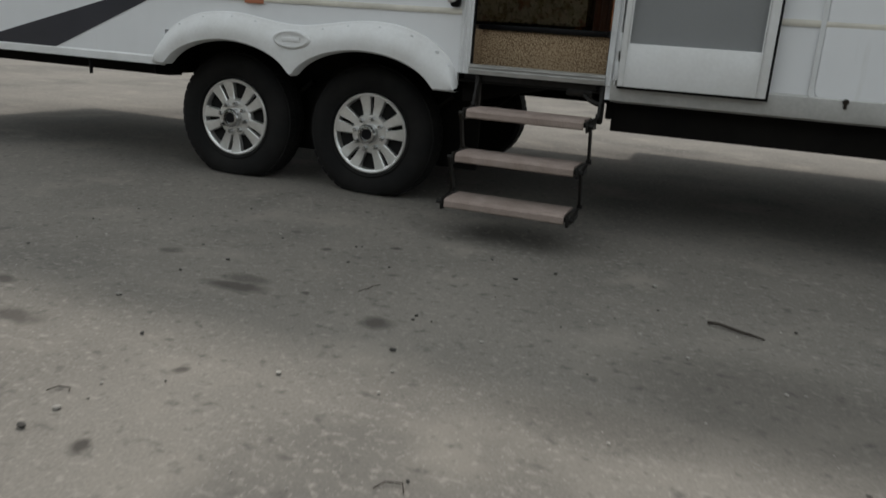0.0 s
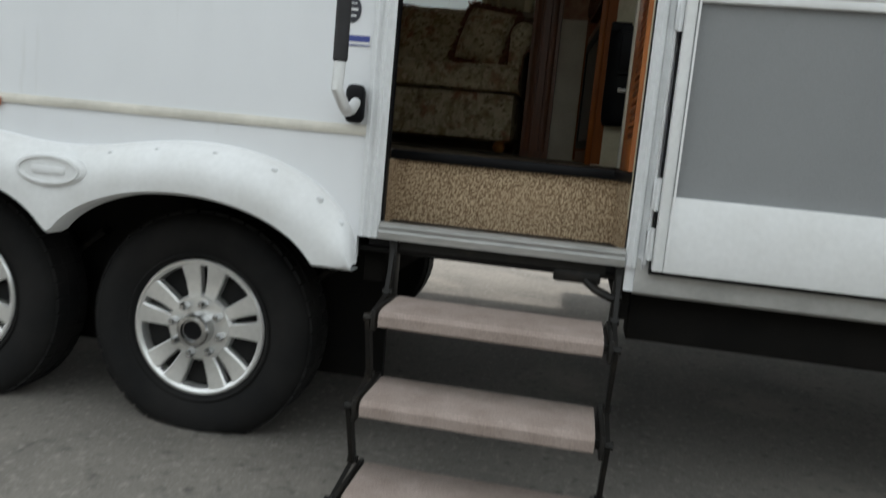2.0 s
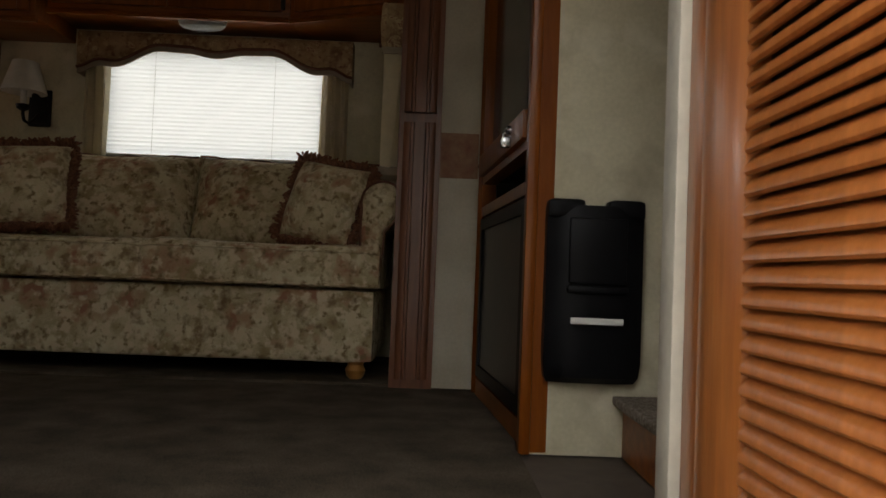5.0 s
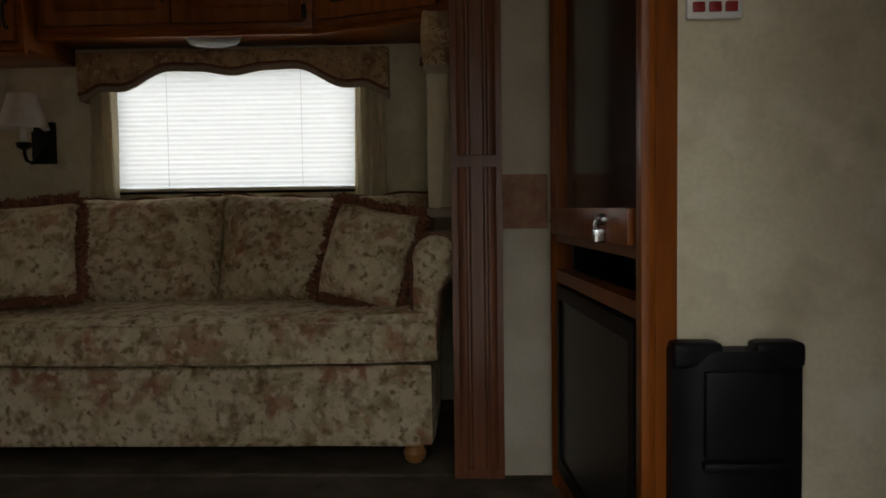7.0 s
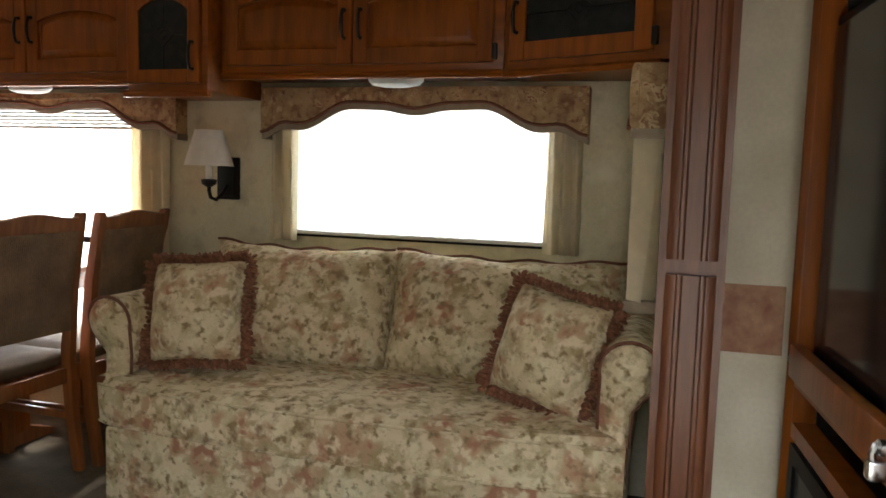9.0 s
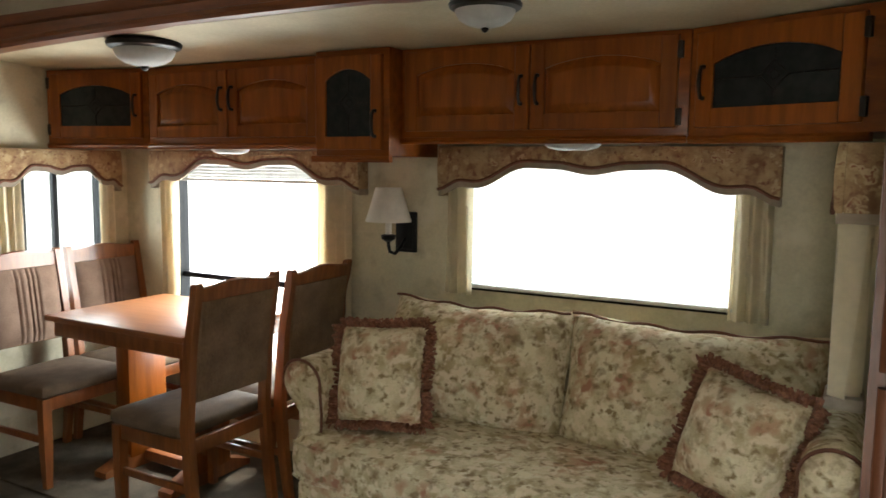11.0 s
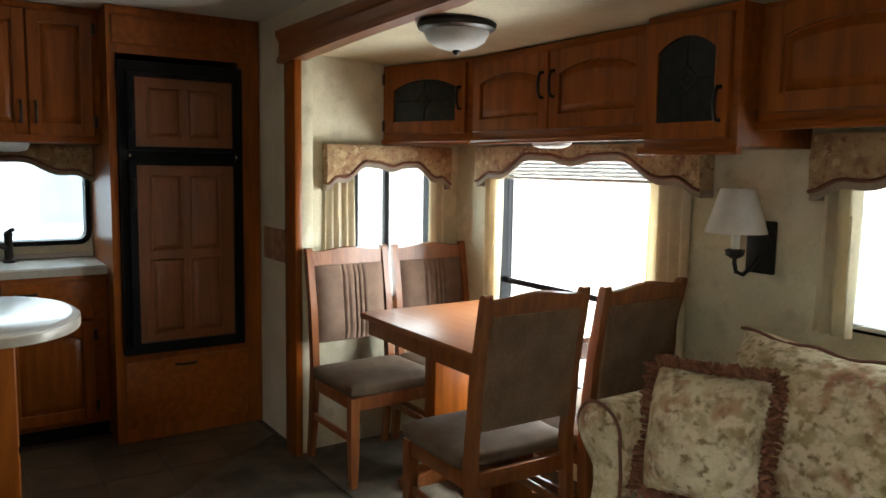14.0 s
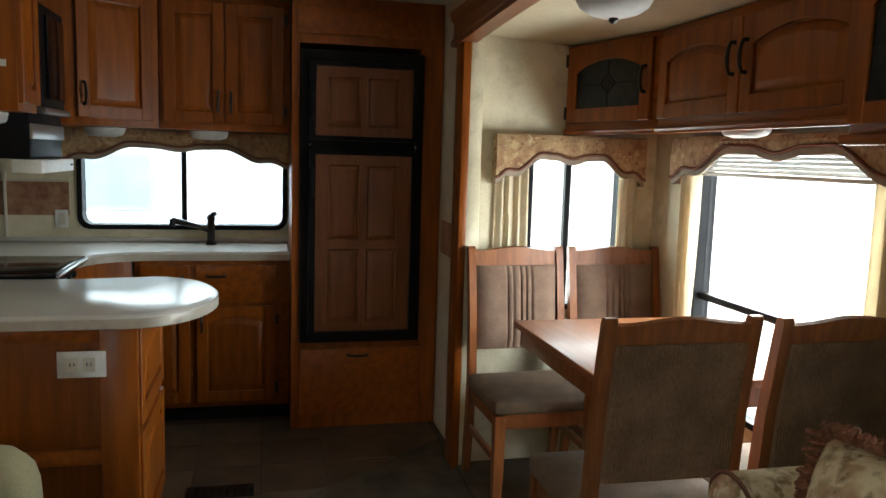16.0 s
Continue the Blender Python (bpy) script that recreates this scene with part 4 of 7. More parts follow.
s5 = solo("blue_sticker", boxes((-0.820, -0.725, -0.003, -0.0005, 1.288, 1.318)), WHITE_INK, "blue and white sticker beside the door", "sticker")
part("band", boxes((-0.798, -0.727, -0.0034, -0.003, 1.300, 1.316), (-0.818, -0.800, -0.0034, -0.003, 1.296, 1.316), (-0.818, -0.727, -0.0034, -0.003, 1.289, 1.292)), DECAL_BLUE, s5, "blue print bands")

# windows of the door side, seen from outside
def rv_window(name, m, x0, x1, z0, z1, r, label, frame_mat=BLACK, pane=None, bar=None, bar_h=None, depth=0.05, lip=0.02, inside=True):
    """A framed trailer window in its opening: flange outside, lining, panes; x across, y inwards."""
    th = thing(name, label, "window", (m @ Vector(((x0 + x1) / 2, 0, z0))))
    tagged(th, kind="structure")
    bm = bmesh.new()
    o, i = round_rect(x0 - lip, x1 + lip, z0 - lip, z1 + lip, r + lip), round_rect(x0 + 0.012, x1 - 0.012, z0 + 0.012, z1 - 0.012, r)
    ring(bm, o, i, -0.012, -0.0006, m=m)
    ring(bm, round_rect(x0 + 0.002, x1 - 0.002, z0 + 0.002, z1 - 0.002, r), i, -0.002, depth + 0.002, m=m)
    ring(bm, round_rect(x0 - lip * 0.7, x1 + lip * 0.7, z0 - lip * 0.7, z1 + lip * 0.7, r + lip * 0.7), i, depth + 0.0006, depth + 0.011, m=m)
    part("window_frame", bm, frame_mat, th)
    if bar is not None:
        part("mullion", box(bmesh.new(), bar - 0.013, bar + 0.013, 0.008, 0.034, z0 + 0.01, z1 - 0.01, m=m), frame_mat, th)
    if bar_h is not None:
        part("transom", box(bmesh.new(), x0 + 0.01, x1 - 0.01, 0.008, 0.036, bar_h - 0.014, bar_h + 0.014, m=m), frame_mat, th)
    panes = [(x0, x1, z0, z1)]
    if bar is not None:
        panes = [(x0, bar, z0, z1), (bar, x1, z0, z1)]
    if bar_h is not None:
        panes = [(x0, x1, z0, bar_h), (x0, x1, bar_h, z1)]
    for a, c, e, f in panes:
        part("pane", box(bmesh.new(), a + 0.012, c - 0.012, 0.018, 0.022, e + 0.012, f - 0.012, m=m), pane or CLEAR, th)
    return th


IDENT = Matrix()
rv_window("window_1", IDENT, *WIN_OUT, 0.09, "tinted trailer window with a black rounded frame", pane=TINTED, bar=-1.75)
rv_window("window_2", IDENT, *WIN_KS, 0.05, "small side window over the kitchen counter", pane=TINTED)
rv_window("window_3", pose(X_REAR - 0.07, 0, 0, 0, 0, -90) @ pose(0, 0, 0), -WIN_K[1], -WIN_K[0], WIN_K[2], WIN_K[3], 0.05, "kitchen window in a black rounded frame, two panes", bar=-1.10, depth=0.07, pane=GREY_GLASS)
SLIDE_OUT = pose(0, SLY + 0.05, 0, 0, 0, 180)
rv_window("window_4", SLIDE_OUT, -W3[1], -W3[0], W3[2], W3[3], 0.02, "wide window behind the sofa with a black frame", pane=CLEAR_MID)
rv_window("window_5", SLIDE_OUT, -W2[1], -W2[0], W2[2], W2[3], 0.02, pane=CLEAR_BRIGHT, label="large dinette window with a low black crossbar", bar_h=1.885)
rv_window("window_6", pose(SL0 - 0.05, 0, 0, 0, 0, -90), -W1[1], -W1[0], W1[2], W1[3], 0.02, pane=CLEAR, label="narrow sliding dinette end window, black centre bar", bar=-2.925)
rv_window("window_7", pose(SL1 + 0.05, 0, 0, 0, 0, 90), W4[0], W4[1], W4[2], W4[3], 0.02, "narrow end window beside the sofa")

# baggage hatch
ht = thing("baggage_hatch", "white baggage compartment hatch with a rounded aluminium frame", "hatch", (1.55, 0, 0.74))
b = bmesh.new()
ring(b, round_rect(0.905, 2.25, 0.755, 1.75, 0.07), round_rect(0.925, 2.23, 0.775, 1.73, 0.06), -0.010, -0.0006)
part("hatch_frame", b, ALU, ht)
b = bmesh.new()
prism(b, round_rect(0.927, 2.228, 0.777, 1.728, 0.058), -0.007, -0.0008, bev=0.003)
part("hatch_door", b, GELCOAT, ht)
b = bmesh.new()
lathe(b, [(0.013, 0), (0.013, 0.012), (0.009, 0.016)], 14, m=pose(1.06, -0.007, 0.785, 90))
box(b, 1.053, 1.067, -0.022, -0.010, 0.755, 0.79, bev=0.003)
part("latch", b, BRONZE, ht, "dark turn latch")

# double wheel-arch skirt
HUB = ((-1.278, 0.378), (-2.18, 0.378))
fs = thing("fender_skirt", "white moulded double wheel-arch skirt with screw heads", "fender", (-1.64, -0.03, 0.68))
X0, X1, MID = -2.58, -0.715, -1.65


def arch_low(x):
    z = 0.668
    for hx in (-1.245, -2.085):
        d = 1 - ((x - hx) / 0.43) ** 2
        if d > 0:
            z = max(z, 0.60 + 0.226 * math.sqrt(d))
    return z


def arch_top(x):
    if MID - 0.44 < x < MID + 0.44:
        return 0.985 - 0.045 * (1 + math.cos(math.pi * (x - MID) / 0.44)) / 2
    u = (MID - 0.44 - x) / (MID - 0.44 - X0) if x < MID else (x - MID - 0.44) / (X1 - MID - 0.44)
    return 0.69 + 0.295 * math.sqrt(max(0.0, 1 - u ** 2.2))


b = bmesh.new()
rows = []
N = 96
for i in range(N + 1):
    x = X0 + (X1 - X0) * i / N
    lo, hi = arch_low(x), arch_top(x)
    hi = max(hi, lo + 0.012)
    rows.append([(x, 0.02, lo), (x, -0.045, lo), (x, -0.06, lo + 0.008), (x, -0.064, lo + (hi - lo) * 0.2), (x, -0.066, lo + (hi - lo) * 0.4), (x, -0.052, lo + (hi - lo) * 0.68), (x, -0.026, lo + (hi - lo) * 0.86), (x, -0.016, hi - 0.012), (x, -0.012, hi - 0.004), (x, 0.0, hi)])
loft(b, rows, closed=False)
part("skirt", b, SKIRT_WHITE, fs)
b = bmesh.new()
prism(b, oval(MID, 0.862, 0.115, 0.052), -0.074, -0.05, bev=0.008)
ring(b, oval(MID, 0.862, 0.10, 0.042), oval(MID, 0.862, 0.092, 0.035), -0.079, -0.073)
box(b, MID - 0.055, MID + 0.055, -0.078, -0.073, 0.849, 0.873, bev=0.004)
part("badge", b, SKIRT_WHITE, fs, "raised oval badge moulded in white")
for x in (-2.52, -2.40, -2.24, -2.05, -1.9, -1.48, -1.33, -1.15, -0.97, -0.83, -0.765):
    b = bmesh.new()
    z = arch_top(x) - 0.03
    lathe(b, [(0.011, 0), (0.011, 0.006), (0.007, 0.010)], 10, m=pose(x, -0.022, z, 90))
    part("screw_head", b, ALU, fs)
# wheel well
b = boxes((-2.66, -0.72, 0.45, 0.47, 0.2, 0.94), (-2.66, -0.72, 0.04, 0.46, 0.93, 0.942), (-2.66, -2.64, 0.04, 0.46, 0.60, 0.925), (-0.74, -0.72, 0.04, 0.46, 0.70, 0.925))
tagged(new("wheel_well", finish("wheel_well", b, DARK_UNDER)), "black wheel well", "chassis", kind="structure")


# wheels
def wheel(at, phase):
    th = thing("wheel", "black trailer tyre on a machined alloy rim with five twin spokes", "wheel", (0, 0, 0), "trailer wheels")
    m = pose(0, 0, 0, 90)  # local z looks towards -y
    b = bmesh.new()
    lathe(b, [(0.235, -0.20), (0.30, -0.215), (0.36, -0.205), (0.378, -0.17), (0.382, -0.10), (0.378, -0.03), (0.366, -0.008), (0.345, 0.008), (0.315, 0.014), (0.285, 0.012), (0.262, 0.004), (0.238, -0.006), (0.225, -0.012), (0.222, -0.05)], 64, m=m)
    lathe(b, [(0.236, 0.0), (0.242, 0.006), (0.248, 0.004)], 64, m=m, caps=False)
    for v in b.verts:
        v.co.z = max(v.co.z, -0.3425)
    ty = part("tyre", b, RUBBER, th)
    b = bmesh.new()
    for k in range(44):
        a = math.tau * k / 44
        for z0 in (-0.045, -0.10, -0.155):
            box(b, 0.374, 0.3825, -0.022, 0.022, z0 - 0.023, z0 + 0.023, m=m @ pose(0, 0, 0, 0, 0, math.degrees(a)) @ pose(0, 0, 0, 0, 0, 0))
    for v in b.verts:
        v.co.z = max(v.co.z, -0.343)
    tagged(part("tread_block", b, RUBBER, ty), kind="stuff")
    b = bmesh.new()
    lathe(b, [(0.222, -0.15), (0.21, -0.14), (0.204, -0.04), (0.206, -0.010), (0.216, -0.003), (0.222, -0.003), (0.227, -0.008), (0.227, -0.03)], 64, m=m, caps=False)
    rim = part("rim", b, ALLOY, th)
    # black disc that puts the shade between the spokes into colour
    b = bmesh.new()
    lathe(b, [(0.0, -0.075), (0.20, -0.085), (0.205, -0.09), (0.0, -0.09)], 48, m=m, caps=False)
    part("spoke_shadow_plate", b, DARK_UNDER, rim, "black plate standing in for the shade behind the spokes")
    for k in range(5):
        a = 360 * k / 5 + phase
        b = bmesh.new()
        for s in (-1, 1):
            rings_ = []
            for r, w, off, z in ((0.085, 0.021, 0.0245, -0.008), (0.11, 0.0225, 0.0285, -0.013), (0.15, 0.0275, 0.037, -0.015), (0.185, 0.0325, 0.044, -0.010), (0.209, 0.038, 0.0495, -0.006)):
                y = s * off
                rings_.append([(r, y - w, z - 0.03), (r, y - w, z - 0.004), (r, y - w + 0.005, z), (r, y + w - 0.005, z), (r, y + w, z - 0.004), (r, y + w, z - 0.03)])
            loft(b, rings_, m=m @ pose(0, 0, 0, 0, 0, a))
        part("spoke", b, ALLOY, rim)
    b = bmesh.new()
    lathe(b, [(0.112, -0.05), (0.112, -0.018), (0.104, -0.009), (0.05, -0.006)], 32, m=m)
    part("hub", b, ALLOY, rim)
    b = bmesh.new()
    lathe(b, [(0.055, -0.01), (0.055, 0.034), (0.050, 0.041), (0.037, 0.043), (0.035, 0.030), (0.0, 0.030)], 32, m=m)
    part("hub_cap", b, CHROME, rim, "chrome hub cap")
    b = bmesh.new()
    lathe(b, [(0.031, 0.02), (0.031, 0.033), (0.0, 0.0335)], 24, m=m)
    part("cap_plug", b, BLACK, rim, "black rubber cap plug")
    for k in range(8):
        a = math.tau * (k + 0.5) / 8 + 0.19
        b = bmesh.new()
        lathe(b, [(0.0135, -0.012), (0.0135, 0.018), (0.008, 0.026)], 6, m=m @ Matrix.Translation((0.084 * math.cos(a), 0.084 * math.sin(a), 0)))
        part("lug_nut", b, CHROME, rim)
    th.matrix_basis = at
    return th


wf = wheel(pose(HUB[0][0], 0.165, HUB[0][1]), 16)
wheel(pose(HUB[1][0], 0.165, HUB[1][1]), 44)
copy_thing(wf, pose(HUB[0][0], 2.30, HUB[0][1], 0, 0, 180))
copy_thing(wf, pose(HUB[1][0], 2.30, HUB[1][1], 0, 0, 180))
for hx, hz in HUB:
    b = bmesh.new()
    tube(b, [(hx, 0.3, hz), (hx, 2.2, hz)], 0.045, 12)
    lathe(b, [(0.15, 0), (0.16, 0.06)], 24, m=pose(hx, 0.33, hz, 90))
    for yy in (0.42, 2.02):
        box(b, hx - 0.04, hx + 0.04, yy - 0.03, yy + 0.03, hz + 0.03, 0.72)
        tube(b, [(hx - 0.4, yy, 0.62), (hx - 0.2, yy, 0.46), (hx, yy, 0.43), (hx + 0.2, yy, 0.46), (hx + 0.4, yy, 0.62)], 0.03, 8, flat=0.6)
    solo("axle", b, BLACK_METAL, "black trailer axle with leaf springs under the chassis", "axle", group="axles")

# fold-out entry steps
fs_ = thing("folding_steps", "black steel fold-out entry steps with taupe carpeted treads", "steps", (-0.31, -0.1, 0.16))
TREADS = ((-0.455, -0.235, 0.205), (-0.345, -0.125, 0.405), (-0.23, -0.005, 0.605))
for y0, y1, z in TREADS:
    b = bmesh.new()
    box(b, -0.595, 0.002, y0 + 0.008, y1, z - 0.028, z - 0.006, bev=0.003)
    fr_ = part("tread_plate", b, BLACK_METAL, fs_)
    b = bmesh.new()
    prof = [(y1 - 0.01, z - 0.005), (y1 - 0.005, z + 0.002), (y1 - 0.02, z + 0.006), (y0 + 0.03, z + 0.006), (y0 + 0.006, z + 0.003), (y0 - 0.006, z - 0.008), (y0 - 0.006, z - 0.034), (y0 + 0.006, z - 0.04), (y0 + 0.01, z - 0.028), (y0 + 0.012, z - 0.005)]
    loft(b, [[(x, y + 0.0015 * math.sin(i * 2.1), zz) for y, zz in prof] for i, x in enumerate(-0.58 + 0.0565 * k for k in range(11))])
    part("tread_carpet", b, STEP_CARPET, fr_, "taupe carpet sleeve")
    for x in (-0.60, -0.003):
        b = boxes((x, x + 0.012, y0 - 0.005, y1 + 0.01, z - 0.05, z + 0.006), bev=0.003)
        part("end_plate", b, BLACK_METAL, fr_)
for x in (-0.612, 0.017):
    zig = [(-0.435, 0.183), (-0.255, 0.213), (-0.325, 0.38), (-0.15, 0.41), (-0.21, 0.58), (-0.03, 0.615), (0.02, 0.755)]
    for (ya, za), (yb, zb) in zip(zig, zig[1:]):
        b = bmesh.new()
        loft(b, [[(x - 0.006, ya - 0.014, za), (x + 0.006, ya - 0.014, za), (x + 0.006, ya + 0.014, za + 0.006), (x - 0.006, ya + 0.014, za + 0.006)], [(x - 0.006, yb - 0.014, zb), (x + 0.006, yb - 0.014, zb), (x + 0.006, yb + 0.014, zb + 0.006), (x - 0.006, yb + 0.014, zb + 0.006)]])
        part("link_bar", b, BLACK_METAL, fs_)
    b = boxes((x - 0.012, x + 0.012, 0.0, 0.05, 0.58, 0.765), bev=0.004)
    part("hanger", b, BLACK_METAL, fs_)
    for y, z in zig[:-1]:
        b = bmesh.new()
        lathe(b, [(0.011, -0.012), (0.011, 0.012)], 8, m=pose(x, y, z + 0.004, 0, 90))
        part("rivet", b, BLACK_METAL, fs_)
b = boxes((-0.60, -0.02, 0.02, 0.05, 0.735, 0.765), (-0.6, -0.02, 0.05, 0.08, 0.56, 0.59))
part("cross_bar", b, BLACK_METAL, fs_)
b = bmesh.new()
box(b, -0.16, -0.03, 0.02, 0.07, 0.70, 0.735, bev=0.008)
tube(b, [(-0.07, 0.03, 0.71), (-0.04, 0.01, 0.69), (0.0, 0.0, 0.675), (0.03, 0.0, 0.68)], 0.013, 8)
part("latch", b, BLACK_METAL, fs_)

# stabiliser arm and drain hanging behind the wheels
b = bmesh.new()
tube(b, [(-2.9, 0.25, 0.66), (-2.75, 0.25, 0.62), (-2.68, 0.25, 0.60)], 0.012, 8)
tube(b, [(-2.78, 0.25, 0.72), (-2.76, 0.25, 0.585)], 0.008, 8)
box(b, -3.0, -2.85, 0.22, 0.30, 0.64, 0.72)
solo("stabiliser_arm", b, BLACK_METAL, "rusty black stabiliser arm under the trailer", "stabiliser")
b = bmesh.new()
tube(b, [(-3.15, 0.06, 0.73), (-3.15, 0.06, 0.56)], [0.014, 0.010], 8)
solo("drain_pipe", b, BLACK, "short black drain pipe under the trailer", "pipe")

# ---- interior fittings ----
def arch_line(w, z_side, rise, x0, x1, n=10):
    """Points along an arched edge from x1 back to x0."""
    return [(x1 + (x0 - x1) * i / n, z_side + rise * math.sin(math.pi * i / n) ** 0.8) for i in range(n + 1)]


def pull(parent, m, x, z, length=0.10, flat=False):
    """A dark bow handle, upright, or lying when flat."""
    bm = bmesh.new()
    k = length / 2
    pts = [(0, 0.001, -k), (0, -0.016, -k * 0.98), (0, -0.024, -k * 0.55), (0, -0.027, 0), (0, -0.024, k * 0.55), (0, -0.016, k * 0.98), (0, 0.001, k)]
    tube(bm, pts, [0.008, 0.006, 0.006, 0.0075, 0.006, 0.006, 0.008], 8, m=m @ pose(x, -0.02, z, 0, 90 if flat else 0, 0))
    part("handle", bm, BRONZE, parent, "dark bronze bow handle")


def panel_door(parent, m, x0, x1, z0, z1, rise=0.04, stile=0.055, glass_pane=False, handle=None, hinges=None, material=None, hz=None, name="door"):
    """A frame-and-panel door on a front; an arched head when rise is set; a leaded dark pane when glass_pane."""
    wood = material or WOOD
    w, h = x1 - x0, z1 - z0
    a = bmesh.new()
    q = m @ pose(x0, 0, z0)
    T = 0.02
    prism(a, [(0, 0), (stile, 0), (stile, h), (0, h)], -T, 0, bev=0.003, m=q)
    prism(a, [(w - stile, 0), (w, 0), (w, h), (w - stile, h)], -T, 0, bev=0.003, m=q)
    prism(a, [(stile, 0), (w - stile, 0), (w - stile, stile), (stile, stile)], -T + 0.0005, 0, m=q)
    edge = arch_line(w, h - stile - rise, rise, stile, w - stile) if rise else [(w - stile, h - stile), (stile, h - stile)]
    prism(a, [(stile, h), (w - stile, h)] + edge, -T + 0.0005, 0, m=q)
    d = part(name, a, wood, parent)
    inner = [(stile, stile), (w - stile, stile)] + edge
    if glass_pane:
        b = bmesh.new()
        prism(b, inner, -0.010, -0.004, m=q)
        part("pane", b, SMOKED, d, "dark leaded glass pane")
        cx, cz = w / 2, (stile + h - stile) / 2
        runs = [((stile, cz), (cx - 0.045, cz)), ((cx + 0.045, cz), (w - stile, cz)), ((cx, stile), (cx, cz - 0.045)), ((cx, cz + 0.045), (cx, h - stile - 0.005))]
        for s in (0.045, 0.018):
            pts = [(cx + s, cz), (cx, cz + s), (cx - s, cz), (cx, cz - s), (cx + s, cz)]
            runs += list(zip(pts, pts[1:]))
        for p0, p1 in runs:
            part("lead_came", tube(bmesh.new(), [(p0[0], -0.011, p0[1]), (p1[0], -0.011, p1[1])], 0.0026, 6, m=q), BLACK_METAL, d)
    else:
        c = Vector((sum(p[0] for p in inner) / len(inner), sum(p[1] for p in inner) / len(inner)))
        wi, hi = w - 2 * stile, h - 2 * stile
        b = bmesh.new()
        shrink = lambda e: [(w / 2 + (x - w / 2) * (1 - 2 * e / wi), h / 2 + (z - h / 2) * (1 - 2 * e / hi)) for x, z in inner]
        loft(b, [[(x, y, z) for x, z in pts] for pts, y in ((inner, 0), (inner, -0.006), (shrink(0.005), -0.004), (shrink(0.034), -0.021), (shrink(0.038), -0.0215))], m=q)
        part("panel", b, wood, d)
    if handle:
        pull(d, m, x0 + (0.028 if handle == "l" else w - 0.028), hz if hz is not None else z0 + h * 0.5)
    for z in hinges or ():
        hx = x0 - 0.006 if handle == "r" else x1 + 0.006
        b = bmesh.new()
        box(b, hx - 0.009, hx + 0.009, -0.024, -0.001, z - 0.028, z + 0.028, bev=0.003, m=m)
        part("hinge", b, BRONZE, d, "dark hinge")
    return d


def carcass(name, label, m, x0, x1, z0, z1, depth, group="overhead cabinets", category="cabinet", material=None):
    th = thing(name, label, category, m @ Vector(((x0 + x1) / 2, depth / 2, z0)), group)
    b = bmesh.new()
    box(b, x0 + 0.001, x1 - 0.001, 0, depth, z0, z1, bev=0.002, m=m)
    part("body", b, material or WOOD_H, th)
    return th


# overhead cabinets in the slide-out; the glass ones at both ends stand askew across the corners
def light_rail(m, x0, x1, z):
    b = bmesh.new()
    prof = [(0, z + 0.0215), (-0.012, z + 0.0215), (-0.018, z + 0.012), (-0.012, z + 0.004), (-0.014, z - 0.004), (0.012, z - 0.004), (0.012, z + 0.0215)]
    loft(b, [[(x, yy, zz) for yy, zz in prof] for x in (x0, x1)], m=m)
    tagged(new("trim_light_rail", finish("trim_light_rail", b, WOOD_H)), "oak light rail under the overhead cabinets", "trim", kind="structure")


def askew_cabinet(a, c, back, z0, handle):
    """A corner cabinet with a leaded glass door between plan points a and c, closed by the plan points of back."""
    th = thing("overhead_cabinet", "oak corner overhead cabinet with a dark leaded glass door", "cabinet", ((a[0] + c[0]) / 2, 3.15, z0), "overhead cabinets")
    b = bmesh.new()
    loft(b, [[(x, y, z) for x, y in [a, c] + back] for z in (z0, SLC - 0.004)])
    part("body", b, WOOD_H, th)
    length = math.hypot(c[0] - a[0], c[1] - a[1])
    m = pose(a[0], a[1], 0, 0, 0, math.degrees(math.atan2(c[1] - a[1], c[0] - a[0])))
    panel_door(th, m @ pose(0, -0.001, 0), 0.03, length - 0.03, z0 + 0.027, SLC - 0.025, rise=0.045, stile=0.06, glass_pane=True, handle=handle, hz=2.775, hinges=(z0 + 0.07, SLC - 0.07))
    light_rail(m, 0.004, length - 0.004, z0 - 0.0218)


askew_cabinet((-4.192, 2.888), (-3.617, 3.035), [(-3.617, 3.355), (-4.197, 3.355)], 2.588, "r")
mD = facing(0, 3.035, 0)
c = carcass("overhead_cabinet", "oak overhead cabinet with a pair of arched doors", mD, -3.615, -2.522, 2.588, SLC - 0.004, 0.32)
panel_door(c, mD, -3.59, -3.08, 2.615, 2.92, handle="r", hz=2.79)
panel_door(c, mD, -3.07, -2.56, 2.615, 2.92, handle="l", hz=2.79)
light_rail(mD, -3.611, -2.53, 2.566)
mC = facing(0, 2.962, 0)
c = carcass("overhead_cabinet", "tall narrow oak overhead cabinet with a leaded glass door", mC, -2.52, -2.157, 2.533, SLC - 0.003, 0.393)
panel_door(c, mC, -2.51, -2.185, 2.558, 2.93, rise=0.045, stile=0.052, glass_pane=True, handle="r", hz=2.66)
light_rail(mC, -2.535, -2.15, 2.5112)
mS = facing(0, 3.05, 0)
c = carcass("overhead_cabinet", "wide oak overhead cabinet with a pair of arched doors", mS, -2.155, -1.032, 2.608, SLC - 0.004, 0.305)
panel_door(c, mS, -2.13, -1.602, 2.633, 2.94, rise=0.035, handle="r", hz=2.777)
panel_door(c, mS, -1.594, -1.07, 2.633, 2.94, rise=0.035, handle="l", hz=2.777, hinges=(2.67, 2.89))
light_rail(mS, -2.152, -1.034, 2.586)
askew_cabinet((-1.03, 3.05), (-0.495, 2.845), [(-0.449, 2.845), (-0.449, 3.355), (-1.03, 3.355)], 2.605, "l")


